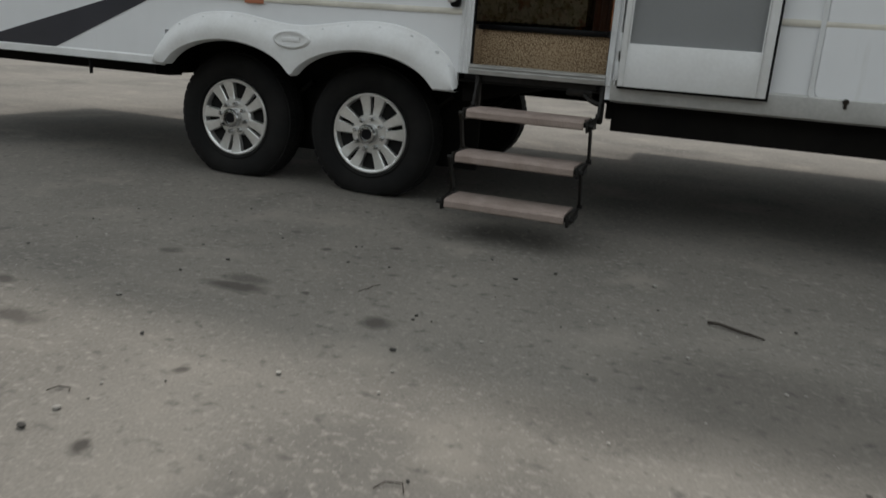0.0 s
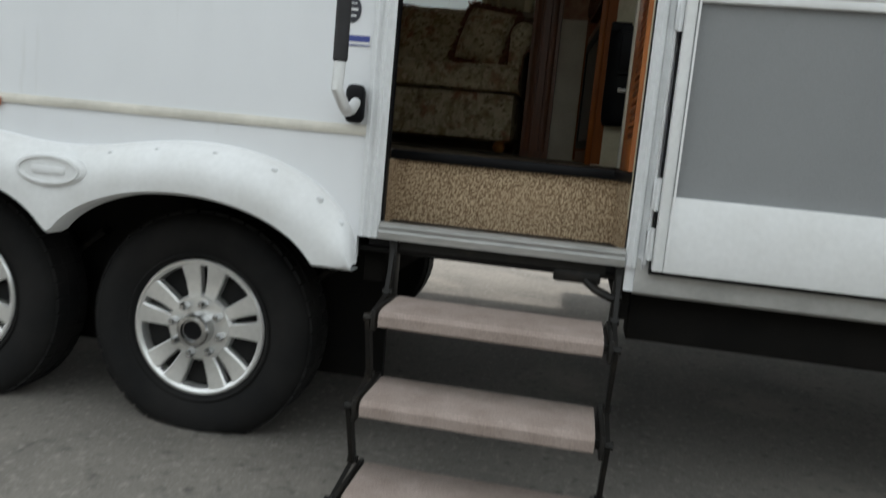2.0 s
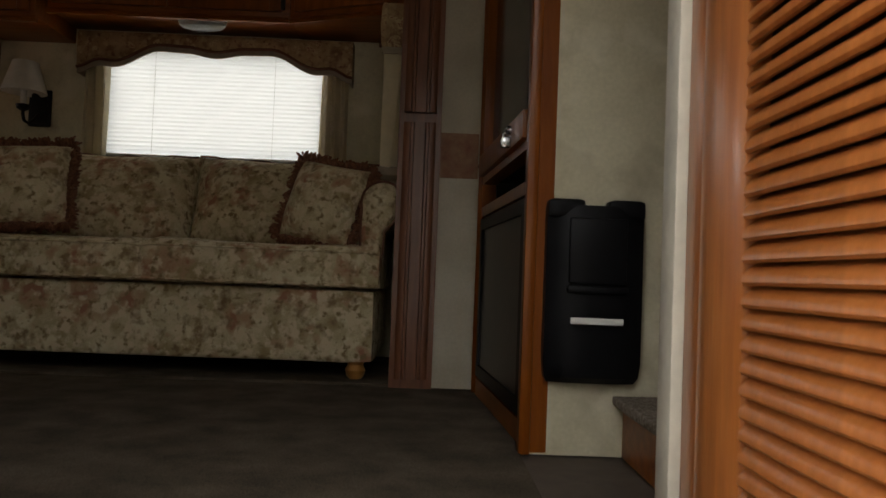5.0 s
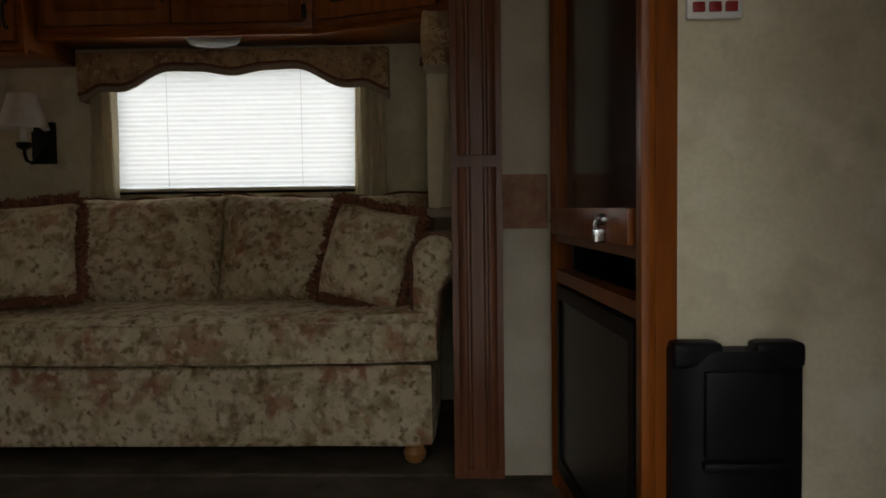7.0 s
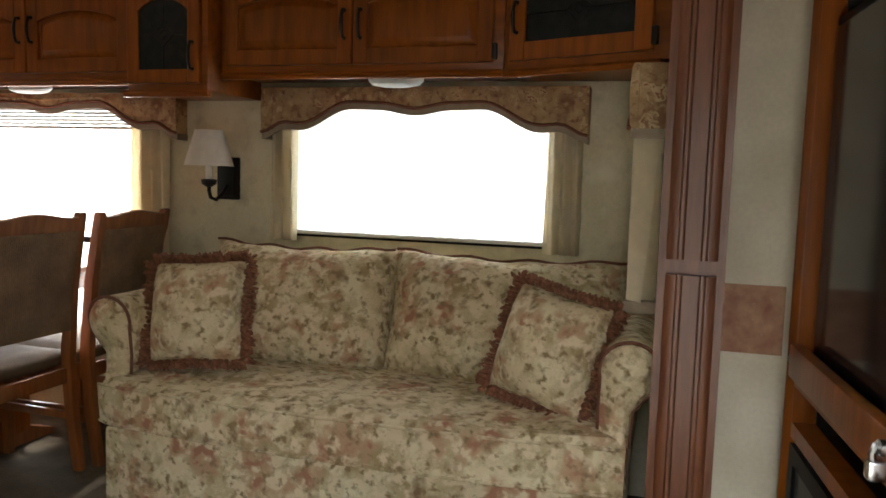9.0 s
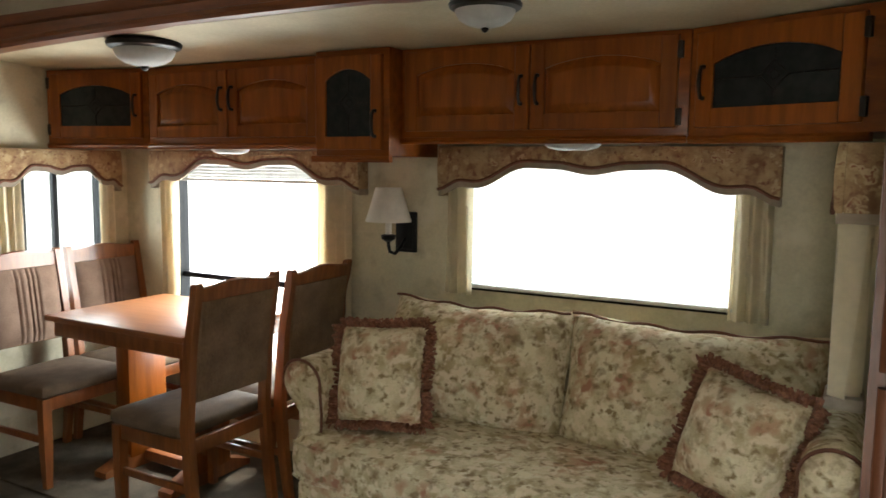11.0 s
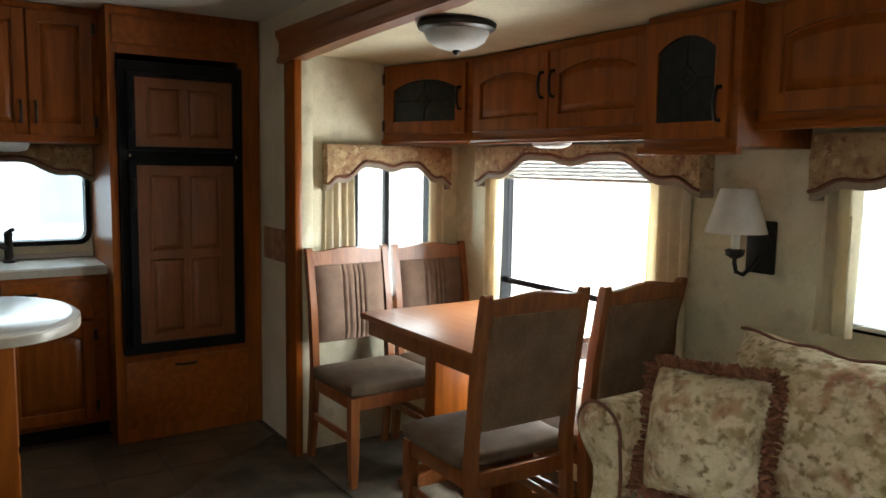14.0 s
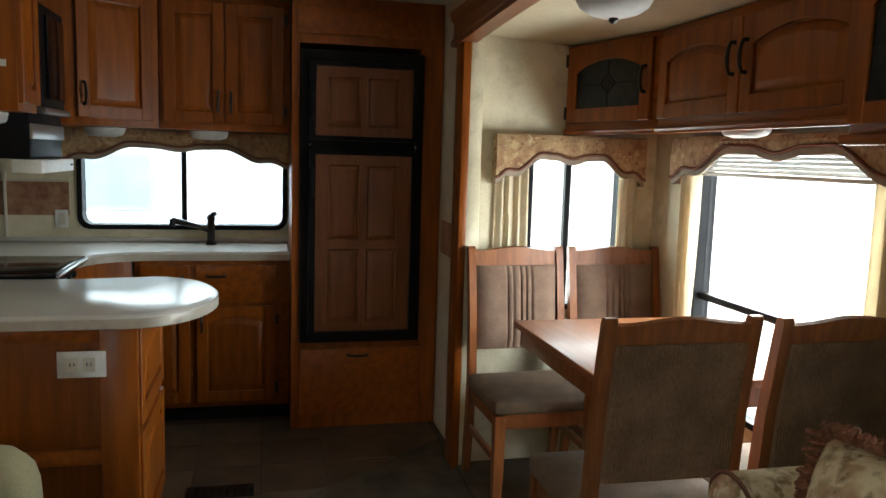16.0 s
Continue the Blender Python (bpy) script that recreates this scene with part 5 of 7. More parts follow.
def puck(x, y, z, a=0.115, c=0.06, group="under-cabinet lights"):
    th = thing("under_cabinet_light", "white oval under-cabinet light, switched off", "light", (x, y, z - 0.05), group)
    b = bmesh.new()
    rings_ = [[(x + a * k * math.cos(math.tau * i / 28), y + c * k * math.sin(math.tau * i / 28), z - d) for i in range(28)] for k, d in ((1.0, 0.001), (1.0, 0.012))]
    loft(b, rings_)
    part("base", b, WHITE_PLASTIC, th)
    b = bmesh.new()
    rings_ = [[(x + a * k * math.cos(math.tau * i / 28), y + c * k * math.sin(math.tau * i / 28), z - d) for i in range(28)] for k, d in ((0.96, 0.012), (0.94, 0.026), (0.82, 0.038), (0.5, 0.046))]
    loft(b, rings_)
    part("diffuser", b, FROST, th, "frosted oval diffuser")


puck(-3.14, 3.10, 2.586)
puck(-1.46, 3.13, 2.606)


def dome_light(x, y, k=1.0):
    zc = SLC + 0.03 * (3.0 - y) / 0.579
    th = thing("ceiling_light", "round frosted glass ceiling light with a dark bronze ring, off", "ceiling light", (x, y, zc - 0.12), "dome lights")
    b = bmesh.new()
    lathe(b, [(0.09, 0.0), (0.140, -0.004), (0.147, -0.016), (0.142, -0.030), (0.128, -0.038), (0.115, -0.04)], 40, m=Matrix.Translation((x, y, zc + 0.006)) @ Matrix.Scale(k, 4))
    part("ring", b, BRONZE, th, "dark bronze ring")
    b = bmesh.new()
    lathe(b, [(0.121, -0.034), (0.118, -0.05), (0.104, -0.075), (0.075, -0.093), (0.04, -0.103), (0.012, -0.106)], 40, m=Matrix.Translation((x, y, zc + 0.0065)) @ Matrix.Scale(k, 4))
    part("bowl", b, FROST, th, "frosted glass bowl")
    b = bmesh.new()
    lathe(b, [(0.013, -0.104), (0.016, -0.112), (0.010, -0.120), (0.003, -0.124)], 14, m=Matrix.Translation((x, y, zc + 0.0065)) @ Matrix.Scale(k, 4))
    part("finial", b, BRONZE, th, "bronze finial")


dome_light(-3.09, 2.58)
dome_light(-1.535, 2.525, 0.76)


# ---- valances, curtains and blinds ----
def scallop(u):
    """Lower edge of a valance over 0..1: low ends with a shoulder, two crowns and a shallow dip between; 0 at the highest."""
    k = abs(2 * u - 1)
    knots = ((0, 0.2), (0.22, 0.03), (0.4, 0.0), (0.74, 0.70), (0.84, 0.66), (1.0, 1.0))
    for (k0, v0), (k1, v1) in zip(knots, knots[1:]):
        if k <= k1:
            t = (k - k0) / (k1 - k0)
            return v0 + (v1 - v0) * (0.5 - 0.5 * math.cos(math.pi * t))
    return 1.0


def valance(m, x0, x1, z_top, z_end, z_mid, d=0.10, label="padded tapestry valance with a scalloped braided edge"):
    th = thing("valance", label, "valance", m @ Vector(((x0 + x1) / 2, d / 2, z_end)), "valances")
    n = 48
    lo = [z_mid - (z_mid - z_end) * scallop(i / n) for i in range(n + 1)]
    xs = [x0 + (x1 - x0) * i / n for i in range(n + 1)]
    b = bmesh.new()
    T = 0.022
    rows_ = []
    for x, z in zip(xs, lo):
        zm = (z + z_top) / 2
        rows_.append([(x, 0.006, z), (x, 0.0, z + 0.012), (x, -0.006, zm), (x, 0.0, z_top - 0.012), (x, 0.006, z_top), (x, T, z_top), (x, T, z)])
    loft(b, rows_, m=m)
    for xa, xb, z in ((x0, x0 + T, z_end), (x1 - T, x1, z_end)):
        box(b, xa, xb, T, d, z, z_top, bev=0.004, m=m)
    box(b, x0 + T, x1 - T, T, d, z_top - 0.014, z_top - 0.002, m=m)
    part("board", b, VALANCE, th)
    b = bmesh.new()
    tube(b, [(x, -0.002, z + 0.001) for x, z in zip(xs, lo)], 0.007, 6, m=m)
    part("braid", b, BRAID, th, "dark braid along the scallops")
    b = bmesh.new()
    loft(b, [[(x, 0.008, z), (x, 0.006, z - 0.028), (x, 0.014, z - 0.028), (x, 0.014, z)] for x, z in zip(xs, lo)], m=m)
    for xa, xb in ((x0, x0 + 0.008), (x1 - 0.008, x1)):
        box(b, xa, xb, 0.014, d, z_end - 0.028, z_end, m=m)
    part("lining_band", b, TAUPE, th, "taupe band under the braid")
    return th


def curtain(m, x0, x1, z0, z1, y=0.05, waves=5, group="curtains", fold=0.022):
    b = bmesh.new()
    n = waves * 8
    lines_ = []
    for j, z in enumerate((z0, z0 + (z1 - z0) * 0.3, z0 + (z1 - z0) * 0.65, z1)):
        k = (1.0, 0.98, 0.95, 0.92)[j]
        lines_.append([((x0 + x1) / 2 + (x1 - x0) * (i / n - 0.5) * k, y + fold * math.sin(math.tau * waves * i / n + 0.3 * j) + 0.004 * math.sin(i * 1.3 + j), z) for i in range(n + 1)])
    front = lines_
    loft(b, [l + [(x, yy + 0.003, z) for x, yy, z in reversed(l)] for l in front], m=m)
    return solo("curtain", b, CURTAIN, "narrow pleated gold and cream side curtain", "curtain", group=group)


mV = facing(0, 3.275, 0)
valance(mV, -2.112, -0.757, 2.58, 2.396, 2.52, d=0.082)
valance(mV, -3.912, -2.528, 2.56, 2.386, 2.522, d=0.082)
mE = facing(-4.13, 0, 0, 90)
valance(mE, 2.545, 3.272, 2.558, 2.362, 2.475, d=0.066)
mF = facing(-0.575, 0, 0, -90)
valance(mF, -3.20, -2.69, 2.572, 2.385, 2.47, d=0.125, label="padded tapestry valance on the slide-out end wall")
curtain(mV, -2.095, -1.965, 1.945, 2.53, y=0.045, waves=3)
curtain(mV, -0.915, -0.775, 1.945, 2.53, y=0.045, waves=3)
curtain(mV, -3.895, -3.755, 1.70, 2.5, y=0.045, waves=3)
curtain(mV, -2.82, -2.60, 1.70, 2.5, y=0.045, waves=4)
curtain(mE, 2.555, 2.725, 1.73, 2.45, y=0.045, waves=4, fold=0.011)
curtain(mE, 3.165, 3.26, 1.73, 2.48, y=0.045, waves=2, fold=0.011)
for x0, x1 in ((-2.84, -2.70), (-3.2, -3.08)):
    cu_ = curtain(mF, x0, x1, 1.88, 2.55, y=0.055, waves=3, fold=0.04)
    part("tie", boxes((-0.57, -0.47, -x1, -x0, 1.845, 1.884), bev=0.008), TAUPE, cu_, "taupe hem band")

# slatted blind over the sofa window
bl = thing("window_blind", "white slatted blind drawn down over the sofa window", "blind", (-1.44, 3.345, 1.97))
n_sl = 26
for i in range(n_sl):
    z = 2.0 + 0.0215 * i
    b = bmesh.new()
    loft(b, [[(x, 3.350, z - 0.011), (x, 3.346, z), (x, 3.350, z + 0.0115), (x, 3.351, z + 0.0115), (x, 3.3475, z), (x, 3.351, z - 0.011)] for x in (-1.985, -0.897)])
    part("slat", b, BLIND, bl)
b = boxes((-1.985, -0.897, 3.338, 3.357, 1.972, 1.987), bev=0.003)
part("bottom_rail", b, WHITE_PLASTIC, bl, "white bottom rail")
b = boxes((-1.985, -0.897, 3.33, 3.358, 2.54, 2.57), bev=0.003)
part("head_rail", b, WHITE_PLASTIC, bl)
for x in (-1.75, -1.15):
    b = bmesh.new()
    tube(b, [(x, 3.344, 1.98), (x, 3.344, 2.55)], 0.0012, 5)
    part("cord", b, WHITE_PLASTIC, bl)
# raised blind over the dinette window
bl = thing("window_blind", "white slatted blind pulled up above the dinette window", "blind", (-3.27, 3.345, 2.40))
for i in range(7):
    z = 2.420 + 0.0165 * i
    b = bmesh.new()
    loft(b, [[(x, 3.333, z), (x, 3.3345, z + 0.006), (x, 3.340, z + 0.0150), (x, 3.356, z + 0.0158), (x, 3.357, z + 0.001)] for x in (-3.775, -2.79)])
    part("slat", b, BLIND_STACK, bl)
part("bottom_rail", boxes((-3.775, -2.79, 3.332, 3.357, 2.402, 2.417), bev=0.003), WHITE_PLASTIC, bl)
part("head_rail", boxes((-3.775, -2.79, 3.33, 3.358, 2.535, 2.56), bev=0.003), WHITE_PLASTIC, bl)

# ---- wall sconce ----
sc = thing("wall_sconce", "black wall sconce with a white cone shade, switched off", "wall lamp", (-2.315, 3.3, 2.084))
b = bmesh.new()
box(b, -2.370, -2.260, 3.343, 3.3595, 2.104, 2.289, bev=0.006)
box(b, -2.355, -2.275, 3.335, 3.345, 2.119, 2.274, bev=0.005)
part("back_plate", b, BLACK_METAL, sc)
b = bmesh.new()
tube(b, [(-2.315, 3.338, 2.164), (-2.315, 3.30, 2.129), (-2.325, 3.27, 2.104), (-2.335, 3.245, 2.114), (-2.340, 3.24, 2.144), (-2.340, 3.24, 2.164)], 0.008, 8)
lathe(b, [(0.012, 0), (0.03, 0.012), (0.034, 0.03), (0.02, 0.034)], 18, m=Matrix.Translation((-2.340, 3.24, 2.159)))
part("arm", b, BLACK_METAL, sc)
b = bmesh.new()
lathe(b, [(0.0145, 0), (0.0145, 0.07)], 14, m=Matrix.Translation((-2.340, 3.24, 2.189)))
part("candle_tube", b, WHITE_PLASTIC, sc, "white candle tube")
b = bmesh.new()
lathe(b, [(0.103, 2.249), (0.058, 2.399), (0.056, 2.399), (0.101, 2.249)], 36, m=Matrix.Translation((-2.340, 3.24, 0)), caps=False)
part("shade", b, SHADE, sc, "white fabric cone shade")

# ---- sofa ----
so = thing("sofa", "two-seat sofa in beige floral tapestry with rolled arms", "sofa", (-1.40, 2.85, FLOOR + 0.012))
b = bmesh.new()
block(b, -2.235, -0.54, 2.47, 3.25, 1.085, 1.372, r=0.025, puff=0.006, n=10)
part("base", b, FLORAL, so)
for i0, i1, lift in ((0, 19, -0.006), (19, 40, 0.004)):
    b = bmesh.new()
    n = 40
    rings_ = []
    for i in range(i0, i1 + 1):
        x = -2.245 + 1.715 * i / n
        bow = 0.055 * math.sin(math.pi * i / n) ** 0.7
        tuck = 0.012 if i in (i0, i1) else 0.0
        sag = 0.012 * math.cos(2 * math.pi * i / n * 2) + lift
        yf = 2.46 - bow + tuck
        wr = 0.003 * math.sin(i * 1.7)
        rings_.append([(x, yf + 0.02, 1.375), (x, yf + wr, 1.39), (x, yf - 0.008, 1.45 + wr), (x, yf + 0.004, 1.505 - tuck * 0.5), (x, yf + 0.03, 1.53 + sag * 0.4 - tuck), (x, yf + 0.12, 1.54 + sag * 0.5 - tuck), (x, 2.75, 1.545 - tuck), (x, 2.98, 1.53), (x, 2.98, 1.375)])
    loft(b, rings_)
    cu = part("seat_cushion", b, FLORAL, so, "bowed seat cushion")
    for row, dz in ((3, 0.008), (1, -0.004)):
        b = bmesh.new()
        tube(b, [(r[row][0], r[row][1] - 0.003, r[row][2] + dz) for r in rings_], 0.005, 6)
        part("piping", b, FLORAL, cu)
for x0, x1, sd in ((-2.22, -1.435, 1.0), (-1.44, -0.56, 2.3)):
    b = bmesh.new()
    m_ = pose((x0 + x1) / 2, 3.08, 1.70, -19, 0, 0)
    pillow(b, x1 - x0 + 0.025, 0.54, 0.34, m=m_, n=22, sag=0.022, corner=3.4)
    cu = part("back_cushion", b, FLORAL, so, "plump floral back cushion")
    b = bmesh.new()
    ed = []
    hw, hh = (x1 - x0) / 2, 0.265
    for i in range(25):
        u = i / 12 - 1
        ed.append(m_ @ Vector((u * hw * 0.985, -0.045, hh - 0.012 - 0.02 * (1 - u * u) + 0.006 * math.sin(i))))
    tube(b, ed, 0.0055, 6)
    part("piping", b, BRAID, cu, "dark piping along the top seam")
b = bmesh.new()
block(b, -2.20, -0.58, 3.15, 3.27, 1.30, 1.86, r=0.04, puff=0.01, n=8)
part("back_frame", b, FLORAL, so)
for s, xc in ((-1, -2.215), (1, -0.56)):
    # a slim panel that rolls outwards into a scroll, with a domed front
    roll = (s * 0.03, 1.715, 0.082)
    sm = [(-s * 0.045, 1.38), (-s * 0.05, 1.50), (-s * 0.052, 1.60)]
    sm += [(roll[0] - s * roll[2] * math.cos(radians(q)), roll[1] + roll[2] * math.sin(radians(q))) for q in range(-15, 226, 15)]
    sm += [(s * 0.04, 1.60), (s * 0.035, 1.50), (s * 0.035, 1.38)]
    b = bmesh.new()
    rr_ = []
    for y, k in ((2.488, 0.30), (2.494, 0.66), (2.507, 0.90), (2.527, 1.0), (2.8, 1.0), (3.2, 1.0)):
        rr_.append([(xc + s * 0.012 * (1 - k) + px * k, y + 0.012 * math.sin(pz * 9), 1.64 + (pz - 1.64) * (0.25 + 0.75 * k)) for px, pz in sm])
    loft(b, rr_)
    ar = part("arm", b, FLORAL, so, "rolled scroll arm")
    b = bmesh.new()
    tube(b, [(xc + px * 1.01, 2.518 + 0.012 * math.sin(pz * 9), pz) for px, pz in sm[1:-1]], 0.0055, 6)
    part("piping", b, BRAID, ar, "brown piping round the scroll")
for x in (-2.17, -0.61):
    for y in (2.53, 3.18):
        b = bmesh.new()
        lathe(b, [(0.022, 0), (0.034, 0.012), (0.04, 0.035), (0.03, 0.055), (0.034, 0.066), (0.034, 0.076)], 18, m=Matrix.Translation((x, y, FLOOR + 0.0125)))
        part("foot", b, TAN_ROUND, so, "turned honey-coloured foot")


def throw_pillow(m, w=0.41, h=0.39):
    th = thing("throw_pillow", "floral throw pillow with a rust fringe, leaning on the sofa", "pillow", (0, 0, 0), "throw pillows")
    b = bmesh.new()
    pillow(b, w, h, 0.23, n=18, corner=2.4)
    body = part("cushion", b, FLORAL, th)
    b = bmesh.new()
    per = []
    for k in range(760):
        t = k / 190
        e, u = int(t) % 4, (t % 1) * 2 - 1
        x, z, nx, nz = ((u, 1, 0, 1), (1, -u, 1, 0), (-u, -1, 0, -1), (-1, u, -1, 0))[e]
        pinch = 0.05 * (1 - abs(u))
        px, pz = x * w / 2 * (1 - (pinch if nx else 0)), z * h / 2 * (1 - (pinch if nz else 0))
        L = 0.014 + 0.016 * random.random()
        yv = 0.075 * (random.random() - 0.62)
        tx, tz = nz, -nx
        base = Vector((px - nx * 0.010, yv * 0.25, pz - nz * 0.010))
        tip = Vector((px + nx * L + tx * 0.03 * (random.random() - 0.5), yv, pz + nz * L + tz * 0.03 * (random.random() - 0.5)))
        tube(b, [base, (base + tip) / 2 + Vector((nx * 0.008, yv * 0.5, nz * 0.008)), tip], [0.004, 0.006, 0.0035], 4)
    ob_ = part("fringe", b, FRINGE, th, "rust-coloured looped fringe")
    th.matrix_basis = m
    return th


throw_pillow(pose(-2.0, 2.68, 1.74, -18, -4, 10), w=0.345, h=0.36)
throw_pillow(pose(-0.775, 2.70, 1.715, -16, 10, -22), w=0.34, h=0.355)

# ---- dinette ----
tb = thing("dining_table", "oak dining table on a pedestal with trestle feet", "table", (-3.33, 2.9, FLOOR + 0.012))
b = bmesh.new()
box(b, -3.745, -2.86, 2.525, 3.215, 1.772, 1.80, bev=0.006)
part("tabletop", b, TABLE_WOOD, tb)
for r in ((-3.715, -2.89, 2.552, 2.572, 1.70, 1.7718), (-3.715, -2.89, 3.165, 3.185, 1.70, 1.7718), (-3.715, -3.695, 2.572, 3.165, 1.70, 1.7718), (-2.91, -2.89, 2.572, 3.165, 1.70, 1.7718)):
    part("apron", boxes(r, bev=0.003), CHAIR_WOOD, tb)
for x in (-3.55, -3.12):
    b = bmesh.new()
    box(b, x - 0.045, x + 0.045, 2.78, 3.00, FLOOR + 0.07, 1.705, bev=0.006)
    part("pedestal", b, WOOD, tb)
    b = bmesh.new()
    prof = [(2.64, FLOOR + 0.013), (2.64, FLOOR + 0.04), (2.69, FLOOR + 0.055), (2.78, FLOOR + 0.085), (3.0, FLOOR + 0.085), (3.08, FLOOR + 0.055), (3.13, FLOOR + 0.04), (3.13, FLOOR + 0.013)]
    loft(b, [[(xx, y, z) for y, z in prof] for xx in (x - 0.04, x + 0.04)])
    part("trestle_foot", b, CHAIR_WOOD, tb)
part("stretcher", boxes((-3.52, -3.14, 2.86, 2.92, FLOOR + 0.035, FLOOR + 0.085), bev=0.005), CHAIR_WOOD, tb)


def dining_chair():
    """Faces -y; its base at the origin."""
    th = thing("dining_chair", "oak dining chair with brown corduroy seat and padded back", "chair", (0, 0, 0), "dinette chairs")
    W, D, H, S = 0.460, 0.43, 1.02, 0.46
    for x in (-W / 2 + 0.022, W / 2 - 0.022):
        b = bmesh.new()
        loft(b, [[(x + a * k, -D / 2 + 0.022 + c * k, z) for a, c in ((-1, -1), (1, -1), (1, 1), (-1, 1))] for k, z in ((0.015, 0.0), (0.021, 0.2), (0.0215, S - 0.045))])
        part("front_leg", b, CHAIR_WOOD, th)
        b = bmesh.new()
        loft(b, [[(x + a * 0.0165, y + c * k, z) for a, c in ((-1, -1), (1, -1), (1, 1), (-1, 1))] for y, k, z in ((D / 2 + 0.035, 0.016, 0.0), (D / 2 + 0.005, 0.021, 0.22), (D / 2 - 0.012, 0.023, S), (D / 2 + 0.012, 0.020, 0.75), (D / 2 + 0.056, 0.0165, H - 0.01), (D / 2 + 0.059, 0.0145, H + 0.006), (D / 2 + 0.061, 0.008, H + 0.012))])
        part("back_post", b, CHAIR_WOOD, th)
        b = boxes((x - 0.010, x + 0.010, -D / 2 + 0.042, D / 2 - 0.02, S - 0.105, S - 0.045), bev=0.003)
        part("side_rail", b, CHAIR_WOOD, th)
        b = boxes((x - 0.009, x + 0.009, -D / 2 + 0.04, D / 2 - 0.006, 0.205, 0.235), bev=0.003)
        part("stretcher", b, CHAIR_WOOD, th)
    part("front_rail", boxes((-W / 2 + 0.042, W / 2 - 0.042, -D / 2 + 0.012, -D / 2 + 0.032, S - 0.105, S - 0.045), bev=0.003), CHAIR_WOOD, th)
    part("back_rail", boxes((-W / 2 + 0.038, W / 2 - 0.038, D / 2 - 0.024, D / 2 - 0.002, S - 0.105, S - 0.045), bev=0.003), CHAIR_WOOD, th)
    b = bmesh.new()
    block(b, -W / 2 - 0.008, W / 2 + 0.008, -D / 2 - 0.012, D / 2 - 0.035, S - 0.045, S + 0.022, r=0.026, puff=0.012, n=8)
    part("seat", b, SUEDE, th, "brown corduroy seat pad")
    # top rail, gently arched between the pointed post ends
    b = bmesh.new()
    n = 14
    rr = []
    for i in range(n + 1):
        u = 2 * i / n - 1
        x = u * (W / 2 - 0.036)
        top = H - 0.003 + 0.016 * (0.5 + 0.5 * math.cos(math.pi * min(1.0, abs(u) * 1.12)))
        y = D / 2 + 0.058
        rr.append([(x, y - 0.019, top - 0.085), (x, y - 0.012, top - 0.004), (x, y + 0.002, top), (x, y + 0.014, top - 0.006), (x, y + 0.004, top - 0.085)])
    loft(b, rr)
    part("top_rail", b, CHAIR_WOOD, th)
    # padded back with channels in front and a ribbed rear
    b = bmesh.new()
    rows_ = []
    n = 60
    for j in range(9):
        z = 0.585 + (H - 0.072 - 0.585) * j / 8
        y = D / 2 + 0.0 + 0.06 * ((z - 0.5) / (H - 0.5)) ** 1.5
        edge_z = min(1, j / 1.0, (8 - j) / 1.0)
        row = []
        for i in range(n + 1):
            u = 2 * i / n - 1
            puffed = 0.03 * (1 - abs(u) ** 6) * (0.35 + 0.65 * edge_z)
            groove = sum(0.011 * math.exp(-((u - g) / 0.022) ** 2) for g in (-0.26, -0.12, 0.06, 0.20, 0.34))
            row.append((u * (W / 2 - 0.042), y - 0.012 - puffed + groove * edge_z, z))
        rows_.append(row)
    loft(b, [r + [(x, y0 + 0.012, z) for (x, _, z), y0 in zip(reversed(r), [D / 2 + 0.06 * ((r[0][2] - 0.5) / (H - 0.5)) ** 1.5] * len(r))] for r in rows_])
    part("backrest", b, SUEDE_FRONT, th, "channelled brown corduroy back")
    b = bmesh.new()
    rows_ = []
    for z in (0.57, 0.70, 0.85, H - 0.06):
        y = D / 2 + 0.06 * ((z - 0.5) / (H - 0.5)) ** 1.5
        ribs = [((W / 2 - 0.042) * (1 - 2 * i / 84), y + 0.0215 + 0.0026 * (i % 2), z) for i in range(85)]
        rows_.append([(-W / 2 + 0.038, y + 0.012, z), (W / 2 - 0.038, y + 0.012, z)] + ribs)
    loft(b, rows_)
    part("rear_panel", b, SUEDE_BACK, th, "ribbed brown rear panel")
    return th


ch = dining_chair()
ch.matrix_basis = pose(-2.905, 2.615, FLOOR + 0.0125, 0, 0, -91)
copy_thing(ch, pose(-2.875, 3.085, FLOOR + 0.0125, 0, 0, -88))
copy_thing(ch, pose(-3.855, 2.655, FLOOR + 0.0125, 0, 0, 91))
copy_thing(ch, pose(-3.855, 3.125, FLOOR + 0.0125, 0, 0, 89))

# ---- television cabinet ----
mT = pose(-0.085, 1.405, 0, 0, 0, -85.6) @ pose(1.405, 0, 0)     # local x runs towards -y
tv = thing("entertainment_cabinet", "tall oak entertainment cabinet with a television bay", "cabinet", (0.2, 1.9, FLOOR))
Y0, Y1 = -2.36, -1.405
b = bmesh.new()
box(b, Y0, Y0 + 0.06, 0, 0.05, FLOOR + 0.005, 3.205, m=mT)
box(b, Y1 - 0.055, Y1, 0, 0.05, FLOOR + 0.005, 3.205, m=mT)
for z0, z1 in ((FLOOR + 0.005, 1.075), (1.655, 1.69), (1.775, 1.80), (2.66, 2.70), (3.13, 3.205)):
    box(b, Y0 + 0.06, Y1 - 0.055, 0, 0.05, z0, z1, m=mT)
part("face_frame", b, WOOD, tv)
b = bmesh.new()
prof = [(0, -0.002), (0.3, -0.010), (0.55, -0.004), (0.75, -0.012), (1, -0.002), (1, 0.001), (0, 0.001)]
